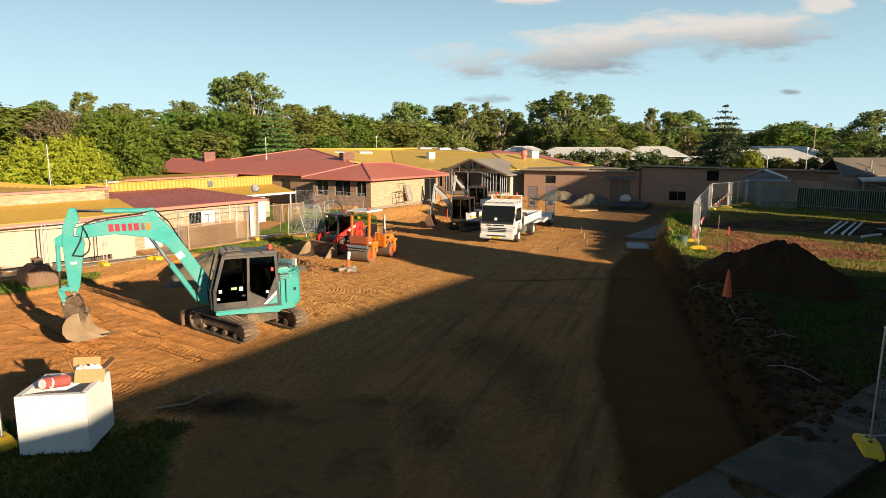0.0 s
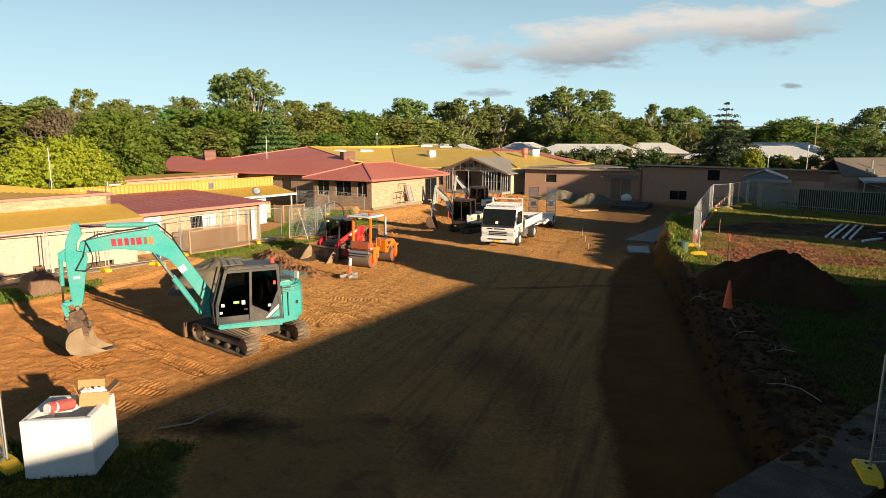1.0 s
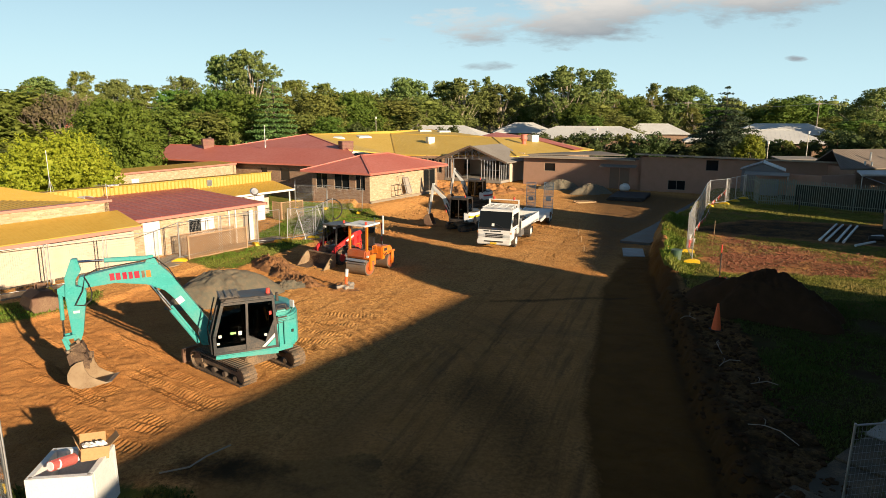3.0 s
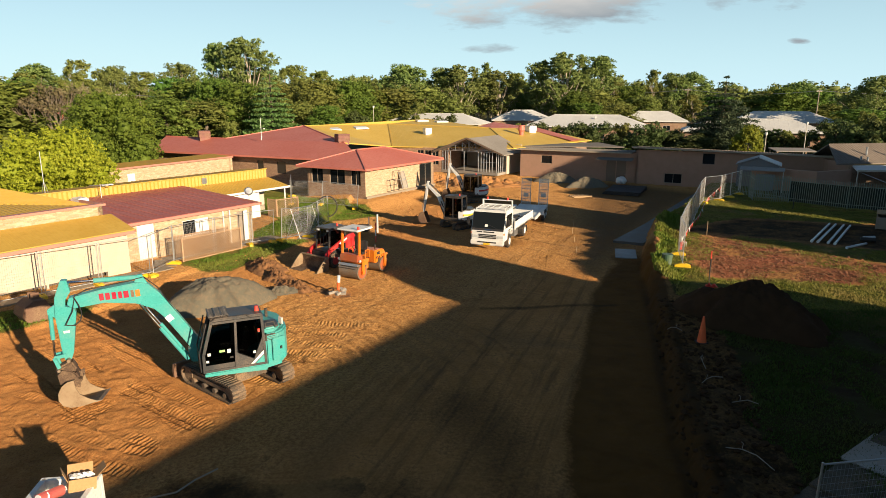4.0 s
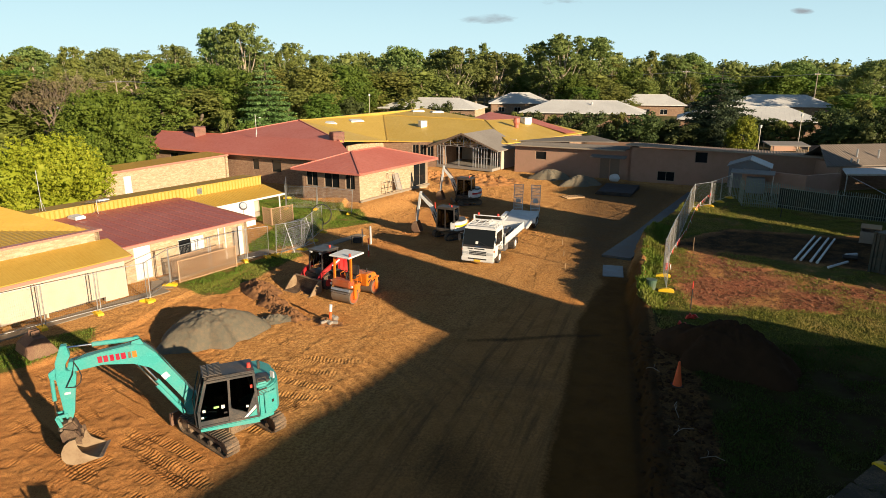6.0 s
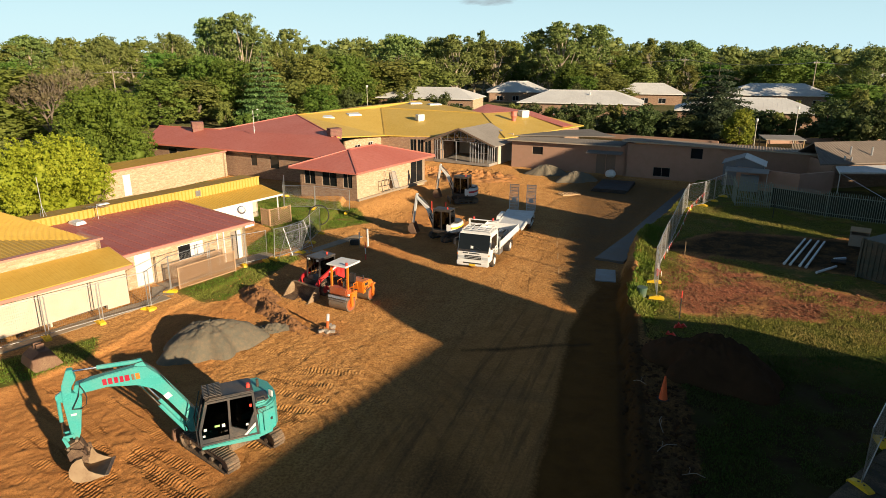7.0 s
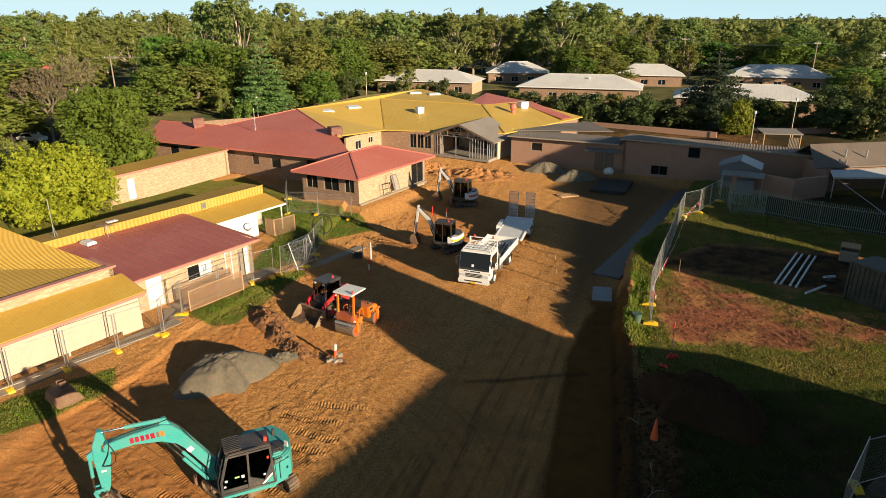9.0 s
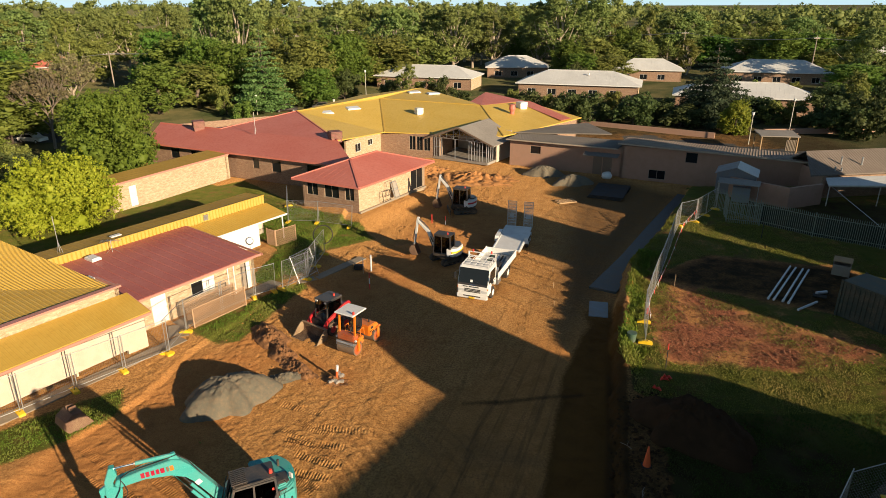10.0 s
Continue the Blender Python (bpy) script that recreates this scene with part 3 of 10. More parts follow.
def wavy(x, y, wave, seed=0.0):
    """Cheap smooth noise in -1..1."""
    k = 6.283 / wave
    return (np.sin(k * (x + 0.37 * y) + seed) * np.cos(k * 0.83 * (y - 0.21 * x) + 1.7 * seed) + 0.5 * np.sin(k * 2.3 * (0.6 * x - y) + 3.1 * seed) * np.cos(k * 1.9 * (y + 0.5 * x) + seed)
            + 0.3 * np.sin(k * 4.7 * (x - 0.3 * y) + seed) * np.cos(k * 4.1 * (y + 0.7 * x))) / 1.8


LATTICE = np.random.default_rng(77).random((256, 256))


def grain(x, y, wave, seed=0):
    """Lattice noise in -1..1 with bumps about wave metres wide."""
    u, v = x / wave + 31.7 * seed, y / wave + 17.3 * seed
    i, j = np.floor(u).astype(int), np.floor(v).astype(int)
    a, b = u - i, v - j
    a, b = a * a * (3 - 2 * a), b * b * (3 - 2 * b)
    g = lambda p, q: LATTICE[(p + 7 * seed) % 256, q % 256]
    return 2 * ((g(i, j) * (1 - a) + g(i + 1, j) * a) * (1 - b) + (g(i, j + 1) * (1 - a) + g(i + 1, j + 1) * a) * b) - 1


def edge_x(y):
    return np.interp(y, [p[1] for p in EDGE], [p[0] for p in EDGE])


def fall(y):
    return np.interp(y, [p[0] for p in FALL], [p[1] for p in FALL])


def inside(x, y, poly, soft=0.6):
    """About 1 inside a polygon, 0 outside, by the distance to its sides."""
    x, y = np.asarray(x, float), np.asarray(y, float)
    dist = np.full(x.shape, 1e9)
    odd = np.zeros(x.shape, bool)
    for (ax, ay), (bx, by) in zip(poly, poly[1:] + poly[:1]):
        t = np.clip(((x - ax) * (bx - ax) + (y - ay) * (by - ay)) / ((bx - ax) ** 2 + (by - ay) ** 2), 0, 1)
        dist = np.minimum(dist, np.hypot(x - ax - t * (bx - ax), y - ay - t * (by - ay)))
        odd ^= ((ay > y) != (by > y)) & (x < (bx - ax) * (y - ay) / (by - ay + 1e-9) + ax)
    return smooth(np.where(odd, dist, -dist), -soft, soft)


LAWNS = [
    [(-14.5, 35.4), (-12.0, 39.6), (-9.0, 44.2), (-8.5, 42.4), (-9.4, 40.4), (-10.0, 38.2), (-10.5, 36.2), (-11.1, 34.2), (-12.3, 33.9), (-13.8, 34.7)],
    [(-13.2, 42.9), (-10.8, 42.9), (-9.4, 45.2), (-8.6, 50.5), (-4.6, 53.5), (-6.2, 57.0), (-12.5, 62.0), (-22.0, 74.0), (-32.0, 64.0), (-17.0, 56.0), (-12.5, 50.0)],
    [(-21.0, 20.5), (-16.6, 23.8), (-14.8, 26.6), (-15.6, 28.8), (-17.4, 27.4), (-20.5, 24.5)],
    [(-14.0, 3.0), (-14.0, 11.5), (-7.4, 12.9), (-5.2, 12.5), (-4.5, 9.5), (-4.0, 3.0)],
    [(-36.0, 30.0), (-17.0, 54.6), (-12.5, 61.0), (-14.5, 65.5), (-30.0, 75.0), (-48.0, 76.0), (-58.0, 50.0)],
    [(-14.5, 52.0), (-8.5, 55.6), (-8.0, 58.6), (-14.0, 62.5), (-24.0, 70.0), (-30.0, 62.0)],
    [(-48.0, 40.0), (-46.0, 76.0), (-34.0, 84.0), (-30.0, 62.0), (-26.0, 52.0), (-32.0, 42.0)],
]
RED_SOIL = [(13.6, 30.2), (13.9, 35.0), (17.0, 40.5), (19.0, 40.0), (22.5, 34.6), (27.0, 31.6), (25.0, 30.2), (20.5, 29.2), (17.0, 29.8)]
BARE_RED = [[(13.9, 30.6), (14.3, 33.6), (16.3, 34.4), (16.9, 32.3), (15.6, 30.2)], [(17.9, 29.9), (19.2, 32.6), (21.6, 31.4), (20.4, 29.3)]]
TYRES = [(16.2, 39.0, 18.6, 29.6), (17.7, 39.4, 20.2, 29.4), (14.6, 33.0, 21.5, 29.5)]
# Dark topsoil by the cut, widened to darken the lawn lying in shade.
BARE_AND_SHADED = [(8.3, 19.0), (9.6, 25.5), (13.5, 26.6), (19.5, 23.0), (22.0, 19.0), (12.5, 12.0), (8.6, 11.4), (6.6, 11.0), (7.0, 15.0)]
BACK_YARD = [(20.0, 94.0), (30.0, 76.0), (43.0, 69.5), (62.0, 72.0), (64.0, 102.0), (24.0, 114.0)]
# Band of earth whose shade is put into its colour.
SHADE_BAND = [(16.0, 42.0), (22.0, 46.0), (31.0, 43.5), (33.0, 36.0), (27.0, 35.5)]
ROAD_BASE = [(-4.6, 5.0), (-4.7, 13.0), (-2.5, 18.0), (1.6, 28.0), (5.0, 33.0), (10.5, 36.0), (10.2, 30.0), (8.4, 21.0), (6.8, 16.4), (6.0, 12.0), (4.6, 5.0)]
DUG = [(-17.0, 24.5), (-14.6, 27.6), (-13.4, 32.4), (-9.6, 34.2), (-8.2, 31.2), (-9.2, 22.6), (-5.2, 18.2), (-5.8, 15.0), (-9.0, 12.6), (-18.0, 12.0)]
TURNED = [(-11.0, 37.0), (-7.0, 33.5), (-3.2, 30.4), (-4.2, 28.4), (-8.0, 30.6), (-11.5, 33.5)]
TURNED_B = [(-9.2, 39.0), (-8.2, 43.0), (-6.5, 45.8), (-3.5, 50.0), (-1.0, 58.0), (4.0, 65.0), (9.0, 61.0), (7.0, 51.0), (2.0, 45.0), (-1.5, 41.0), (-5.5, 38.0)]
PAD = [(-5.4, 13.5), (-1.35, 14.1), (-0.75, 9.7), (-0.6, 5.0), (-4.2, 5.0), (-4.65, 9.7)]
DAMP = [(0.5, 18.8), (2.0, 19.0), (3.1, 16.0), (2.9, 13.0), (1.9, 12.2), (1.3, 15.2), (0.2, 17.0)]
DAMP_B = [(-1.2, 13.6), (-0.2, 14.2), (0.4, 12.6), (0.2, 11.0), (-0.6, 11.4)]
# Ground behind the palisade, coloured dark for the shade lying on it.
YARD_SHADE = [(30.2, 54.6), (33.0, 51.2), (46.5, 40.0), (62.0, 50.0), (40.0, 61.0), (31.0, 62.0)]
MUDDY = [(-6.3, 13.0), (-6.0, 13.9), (-4.4, 14.1), (-3.3, 13.3), (-4.2, 12.7)]
PACKED = [(8.5, 34.5), (11.5, 39.0), (15.5, 47.0), (20.0, 55.0), (27.5, 67.0), (23.0, 73.0), (15.0, 78.0), (15.0, 70.0), (14.5, 62.0), (12.5, 54.0), (10.0, 44.0)]
CROSS_CUT = [(2.2, 27.2), (2.2, 27.5), (4.6, 27.7), (8.6, 28.4), (8.7, 28.1), (4.6, 27.3)]
rr = random.Random(21)
RUTS = []
for ax, ay, bx, by in ((-12.5, 23.2, -8.6, 19.8), (-13.0, 21.8, -5.8, 16.2), (-10.2, 18.3, -7.6, 16.6), (-12.7, 17.7, -6.9, 15.1), (-9.1, 19.3, -6.5, 17.65), (-10.0, 19.1, -6.2, 16.6), (-6.1, 20.0, -4.3, 18.7),
                       (-14.4, 20.6, -9.6, 17.2), (-13.4, 16.4, -9.4, 14.6), (-11.8, 20.9, -8.4, 18.6), (-12.6, 21.0, -10.2, 19.2), (-15.6, 18.9, -12.6, 17.2), (-10.6, 17.2, -7.0, 15.4), (-8.8, 18.2, -6.4, 16.4), (-10.4, 15.0, -7.6, 13.9),
                       (-7.1, 27.6, -4.7, 26.4), (-5.6, 23.6, -3.1, 22.6), (-4.75, 21.5, -3.4, 20.2), (-15.7, 24.2, -12.3, 21.5), (-14.1, 19.8, -12.0, 18.7), (-13.0, 18.7, -8.7, 16.5), (-11.6, 22.9, -8.9, 20.6),
                       (-14.6, 22.4, -10.2, 19.0), (-12.2, 19.6, -9.6, 17.9), (-11.2, 16.2, -8.0, 14.8), (-9.5, 15.0, -6.2, 13.8), (-14.6, 17.4, -11.0, 15.6), (-7.8, 26.2, -3.9, 23.6), (-6.9, 24.7, -3.0, 23.9), (-5.0, 25.4, -1.4, 25.0), (-6.2, 22.4, -3.6, 21.6), (3.0, 30.0, 6.5, 44.0), (4.8, 30.0, 8.6, 45.0), (-1.5, 31.0, 1.5, 38.5), (6.3, 37.0, 10.0, 45.5), (7.8, 36.5, 11.2, 44.5)):
    RUTS.append((ax, ay, bx, by, rr.uniform(0.142, 0.158), rr.uniform(0, 6)))


for _ in range(16):
    ax, ay, turn_a, run_a = rr.uniform(-8.2, -2.6), rr.uniform(20.8, 27.6), radians(rr.choice((-38, -30, -22, 40, 150)) + rr.uniform(-8, 8)), rr.uniform(0.9, 2.2)
    RUTS.append((ax, ay, ax + run_a * math.cos(turn_a), ay + run_a * math.sin(turn_a), rr.uniform(0.11, 0.13), rr.uniform(0, 6)))


def lawn_mask(x, y, bare=0.5):
    m = np.zeros(np.shape(x))
    for poly in LAWNS:
        m = np.maximum(m, inside(x, y, poly, 0.7))
    back = smooth(-y, -28.5, -25.0) * (1.5 + 0.9 * grain(x, y, 1.7, 2) + 0.4 * grain(x, y, 0.5, 3))
    right = smooth(x - edge_x(y) + 0.7 * smooth(y, 41, 45) - back, 0.35, 1.1) * smooth(y, 4, 6) * smooth(-y, -72, -70)
    right = right * (1 - bare * inside(x, y, RED_SOIL, 1.6)) * (1 - np.maximum(inside(x, y, BARE_RED[0], 0.5), inside(x, y, BARE_RED[1], 0.5))) * (1 - 0.4 * smooth(grain(x, y, 2.6, 3) + 0.4 * grain(x, y, 0.9, 2), 0.0, 0.5) * smooth(y, 26, 32)) * (1 - 0.12 * smooth(-y, -28, -24)) * (1 - inside(x, y, SHADE_BAND, 0.8))
    return np.maximum(m, right)


def rut_marks(x, y, rut):
    """How far a place lies in a track's print, on its shoulders, and the turn of its cleats there."""
    ax, ay, bx, by, wave, shift = rut
    ln = math.hypot(bx - ax, by - ay)
    ux, uy = (bx - ax) / ln, (by - ay) / ln
    s, t = (x - ax) * ux + (y - ay) * uy, -(x - ax) * uy + (y - ay) * ux
    t = t - 0.14 * np.sin(s * 0.55 + shift)
    ends = smooth(s, -0.2, 0.5) * smooth(ln - s, -0.2, 0.5)
    on = smooth(0.27 - np.abs(t), 0.0, 0.08) * ends * smooth(grain(x, y, 0.9, 3), -0.7, 0.1)
    berm = np.exp(-((np.abs(t) - 0.31) / 0.05) ** 2) * ends * (0.6 + 0.6 * grain(x, y, 0.3, 7))
    return on, berm, 6.283 * (s + 0.14 * t) / wave + 0.5 * grain(x, y, 0.5, 8)


def ground_z(x, y):
    x, y = np.asarray(x, float), np.asarray(y, float)
    z = fall(y)
    raised = smooth(x - edge_x(y) + 0.12 * wavy(x, y, 1.7, 2.0) + 0.16 * grain(x, y, 0.7, 4), -0.2, 0.14)
    near = smooth(-np.hypot(x - 2, y - 30), -75, -60)
    target = 0.42 + 0.05 * wavy(x, y, 5.0, 1.0)
    z = z + raised * smooth(y, 2, 9) * smooth(-y, -70, -66) * (target - z) * smooth(-x, -60, -48)
    lip = np.exp(-((x - edge_x(y) - 0.55) / 0.42) ** 2) * smooth(y, 27, 31) * smooth(-y, -50, -46)
    z = z + lip * (0.36 + 0.16 * grain(x, y, 0.8, 6) + 0.08 * grain(x, y, 0.3, 2))
    left = smooth(-x + np.interp(y, [20, 24, 28, 33, 42, 60], [-17.3, -16.2, -14.2, -13.5, -9.8, -8.0]), -0.25, 0.25) * smooth(y, 12, 18) * smooth(-y, -80, -60)
    z = z + left * (0.16 + 0.22 * smooth(y, 42, 54))
    lump = inside(x, y, [(-15, 26), (-9, 33), (-6, 38), (6, 62), (12, 80), (2, 82), (-4, 60), (-9, 46), (-13, 36)], 3.0)
    z = z + near * (0.020 * wavy(x, y, 3.1, 0.4) + 0.04 * lump * wavy(x, y, 2.3, 5.0))
    # clods and scrapes, rougher where nothing has been rolled
    rolled = inside(x, y, [(-4.0, 5), (-3.2, 16), (1.0, 27), (3.5, 36), (8.0, 46), (10.5, 46), (8.0, 30), (3.5, 12), (3.0, 5)], 1.5)
    rough = near * (1 - 0.72 * rolled) * (1 + 0.6 * lump)
    z = z + rough * (0.012 * grain(x, y, 1.3, 1) + 0.009 * grain(x, y, 0.62, 2) + 0.013 * grain(x, y, 0.33, 4) + 0.018 * grain(x, y, 0.17, 5))
    # drag marks that run with the traffic
    z = z + near * 0.010 * grain(x * 0.94 - y * 0.34, (y * 0.94 + x * 0.34) * 0.12, 0.28, 6)
    # scraped topsoil along the edge of the cut
    scraped = smooth(x - edge_x(y), 0.0, 0.4) * smooth(edge_x(y) + 2.6 - x, 0, 0.9) * smooth(-y, -28.5, -25.5) * smooth(y, 8, 10)
    z = z + scraped * (0.03 + 0.07 * grain(x, y, 0.7, 8) + 0.055 * grain(x, y, 0.32, 9))
    # the bank of spoil against the wing, and its lawn
    z = z + 0.62 * inside(x, y, [(-6.6, 56.4), (-5.0, 57.4), (1.8, 68.0), (-0.5, 69.0), (-12.0, 63.0)], 1.6) * smooth(y, 52, 57)
    # the lane cut deeper beside the lawn
    z = z - 0.10 * smooth(x - np.interp(y, [10, 12.5, 16.4, 21, 30], [3.0, 3.5, 4.0, 5.4, 7.9]), -0.4, 0.4) * (1 - raised) * smooth(-y, -33, -30)
    for rut in RUTS:
        on, berm, turn = rut_marks(x, y, rut)
        bars = np.clip(1.3 * np.sin(turn), -1, 1)
        deep = 0.4 if rut[1] > 29.5 else 0.55 if rut[4] < 0.14 else 1.0
        z = z + deep * (on * (-0.020 + 0.018 * bars) + 0.024 * berm)
    # tyre marks across the red soil
    for ax, ay, bx, by in TYRES:
        ln = math.hypot(bx - ax, by - ay)
        p, q = ((x - ax) * (bx - ax) + (y - ay) * (by - ay)) / ln, ((y - ay) * (bx - ax) - (x - ax) * (by - ay)) / ln
        ends = smooth(p, 0, 1) * smooth(ln - p, 0, 1)
        z = z - 0.05 * ends * np.exp(-(q / 0.16) ** 2) * (0.6 + 0.5 * np.sin(p * 14)) + 0.03 * ends * np.exp(-((np.abs(q) - 0.3) / 0.1) ** 2)
    # tyre ruts swinging across the sunlit earth
    for r, w in ((8.4, 0.10), (9.1, 0.09), (9.6, 0.10), (10.3, 0.09), (10.9, 0.10), (11.6, 0.10), (12.2, 0.08), (13.0, 0.12), (13.7, 0.09), (14.6, 0.10)):
        d = np.hypot(x + 10.5, y - 17.0) - r
        arc = smooth(y, 17, 21) * smooth(-y, -31, -27) * smooth(x, -5, -2.5)
        z = z - 0.035 * arc * np.exp(-(d / w) ** 2) + 0.022 * arc * np.exp(-((np.abs(d) - 0.24) / 0.08) ** 2)
    return z


def spread(steps, far):
    """Grid lines: runs of (from, to, step), then growing steps out to far on both sides."""
    v = []
    for lo, hi, st in steps:
        v += list(np.arange(lo, hi - st * 0.3, st))
    v.append(steps[-1][1])
    out_lo, out_hi = [], []
    q, st = v[0], steps[0][2]
    while q > -far:
        st *= 1.25
        q -= st
        out_lo.append(q)
    q, st = v[-1], steps[-1][2]
    while q < far:
        st *= 1.25
        q += st
        out_hi.append(q)
    return np.array(out_lo[::-1] + v + out_hi)


gx = spread([(-32.0, -16.0, 0.3), (-16.0, -2.0, 0.05), (-2.0, 14.0, 0.13), (14.0, 34.0, 0.28)], 3500)
gy = spread([(4.0, 9.0, 0.2), (9.0, 13.0, 0.12), (13.0, 28.5, 0.05), (28.5, 50.0, 0.13), (50.0, 84.0, 0.25)], 3500)
GX, GY = np.meshgrid(gx, gy)
GZ = ground_z(GX, GY)
nx, ny = len(gx), len(gy)
GX_L, GY_L, GZ_L = gx.tolist(), gy.tolist(), GZ.tolist()


def gz(x, y):
    """The ground's height at a place, from the sheet itself."""
    i = min(max(bisect_right(GX_L, x) - 1, 0), nx - 2)
    j = min(max(bisect_right(GY_L, y) - 1, 0), ny - 2)
    a, b = (x - GX_L[i]) / (GX_L[i + 1] - GX_L[i]), (y - GY_L[j]) / (GY_L[j + 1] - GY_L[j])
    return (GZ_L[j][i] * (1 - a) + GZ_L[j][i + 1] * a) * (1 - b) + (GZ_L[j + 1][i] * (1 - a) + GZ_L[j + 1][i + 1] * a) * b


ground_me = bpy.data.meshes.new("ground")
ground_me.vertices.add(nx * ny)
ground_me.vertices.foreach_set("co", np.stack([GX, GY, GZ], -1).ravel())
idx = np.arange(nx * ny).reshape(ny, nx)
quads = np.stack([idx[:-1, :-1], idx[:-1, 1:], idx[1:, 1:], idx[1:, :-1]], -1).reshape(-1, 4)
ground_me.loops.add(quads.size)
ground_me.loops.foreach_set("vertex_index", quads.ravel())
ground_me.polygons.add(len(quads))
ground_me.polygons.foreach_set("loop_start", np.arange(len(quads)) * 4)
ground_me.update(calc_edges=True)
ground_me.validate()
ground_me.shade_smooth()
right_side = smooth(GX - edge_x(GY), 0.0, 0.5) * smooth(-GY, -70, -68)
far_zone = np.maximum.reduce([smooth(GY, 96, 104), smooth(-GX, 34, 42), smooth(GX, 46, 52), smooth(-GY, -4, 2)])
zones = {
    "z_lawn": lawn_mask(GX, GY, 0.78),
    "z_moist": np.maximum.reduce([inside(GX, GY, DUG, 1.6) * 0.85, inside(GX, GY, TURNED, 1.2) * 0.8, inside(GX, GY, TURNED_B, 2.0) * 0.78]),
    "z_pad": inside(GX, GY, PAD, 0.5) * 0.9,
    "z_base": inside(GX, GY, ROAD_BASE, 2.2) * 0.95,
    "z_pack": inside(GX, GY, PACKED, 2.0) * 0.85,
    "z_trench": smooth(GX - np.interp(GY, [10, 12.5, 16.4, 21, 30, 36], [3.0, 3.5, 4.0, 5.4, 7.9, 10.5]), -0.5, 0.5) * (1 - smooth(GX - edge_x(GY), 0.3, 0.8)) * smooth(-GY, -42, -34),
    # Topsoil, mud and damp, plus zones that paint shade onto the ground.
    "z_dark": np.maximum.reduce([inside(GX, GY, DAMP, 1.1) * 0.52, inside(GX, GY, DAMP_B, 0.7) * 0.5, inside(GX, GY, BARE_AND_SHADED, 2.2) * 0.75, smooth(GX - edge_x(GY), -0.1, 0.4) * smooth(edge_x(GY) + 3.6 - GX, 0, 1.2) * smooth(-GY, -29, -26) * 0.75, inside(GX, GY, MUDDY, 0.4) * 0.75, inside(GX, GY, SHADE_BAND, 1.0) * 0.8, inside(GX, GY, CROSS_CUT, 0.2) * 0.62, inside(GX, GY, YARD_SHADE, 0.8) * 0.75, inside(GX, GY, BACK_YARD, 1.0) * 0.72, smooth(GX - edge_x(GY), -0.7, -0.3) * smooth(edge_x(GY) + 1.5 - GX, 0, 0.6) * smooth(-GY, -34, -28) * 0.6]),
    "z_soil": np.maximum(np.maximum.reduce([inside(GX, GY, RED_SOIL, 1.6) * (0.62 + 0.35 * grain(GX, GY, 1.5, 5))] + [inside(GX, GY, q, 0.7) for q in BARE_RED]), (0.42 + 0.08 * smooth(GY, 42, 46)) * right_side * smooth(GY, 25, 31)),
    "z_far": far_zone,
    "z_tar": np.maximum(inside(GX, GY, [(-140, 104), (-140, 112), (-36, 98), (-20, 128), (-16, 128), (-30, 92)], 0.5), inside(GX, GY, [(24, 76), (30, 100), (60, 84), (52, 66), (40, 70)], 0.5)),
}
for key, values in zones.items():
    ground_me.attributes.new(key, "FLOAT", "POINT").data.foreach_set("value", values.ravel().astype(np.float32))
cleat_run, cleat_mask = np.zeros(GX.shape), np.zeros(GX.shape)
for rut in RUTS:
    on, berm, turn = rut_marks(GX, GY, rut)
    cleat_run = np.where(on > cleat_mask, turn, cleat_run)
    cleat_mask = np.maximum(cleat_mask, on)
for key, values in (("cleat_run", cleat_run), ("cleat_mask", cleat_mask)):
    ground_me.attributes.new(key, "FLOAT", "POINT").data.foreach_set("value", values.ravel().astype(np.float32))
ground_me.materials.append(MATS["ground"])
ground = tagged(new("ground", ground_me), "rutted orange earth of a building site with lawns beside it", "ground", kind="structure")

# ---- unseen blocks added behind the camera, shaped so that their shade falls across the site ----
def shade_frame(u, s):
    """Plan place from u across the sunlight and s along it."""
    return 0.735 * u - 0.68 * s, 0.68 * u + 0.735 * s


def shade_block(label, outline, profile, deep):
    """An unseen block added to cast shade: its front outline in (u, s) from end to end, the roofline's height along it,
    and a depth towards the sun.
    """
    h = thing("neighbouring_building", label, "building")
    n = len(profile)
    v, f = [], []
    for (u, s, top) in profile:
        x, y = shade_frame(u, s)
        xb, yb = shade_frame(u, s - deep)
        v += [Vector((x, y, -0.5)), Vector((x, y, top)), Vector((xb, yb, top * 0.8)), Vector((xb, yb, -0.5))]
    for i in range(n - 1):
        k = 4 * i
        f += [(k, k + 4, k + 5, k + 1), (k + 2, k + 6, k + 7, k + 3)]
    fr = [tuple(4 * i + j for j in (0, 1, 2, 3)) for i in (0, n - 1)]
    add_mesh("wall", v, f + [fr[0], fr[1][::-1]], "brick_brown", h)
    rv, rf = [], []
    for i in range(n):
        rv += [v[4 * i + 1] + Vector((0, 0, 0.02)), v[4 * i + 2] + Vector((0, 0, 0.02))]
        rv += [v[4 * i + 1] + Vector((0, 0, 0.14)), v[4 * i + 2] + Vector((0, 0, 0.14))]
    for i in range(n - 1):
        k = 4 * i
        rf += [(k, k + 1, k + 5, k + 4), (k + 2, k + 6, k + 7, k + 3), (k, k + 4, k + 6, k + 2), (k + 1, k + 3, k + 7, k + 5)]
    rf += [(0, 2, 3, 1), (4 * n - 4, 4 * n - 3, 4 * n - 1, 4 * n - 2)]
    add_mesh("roof", rv, rf, "roof_grey", h)
    return h


# Rooflines follow from how far the shade has to reach.
T = math.tan(SUN_EL)
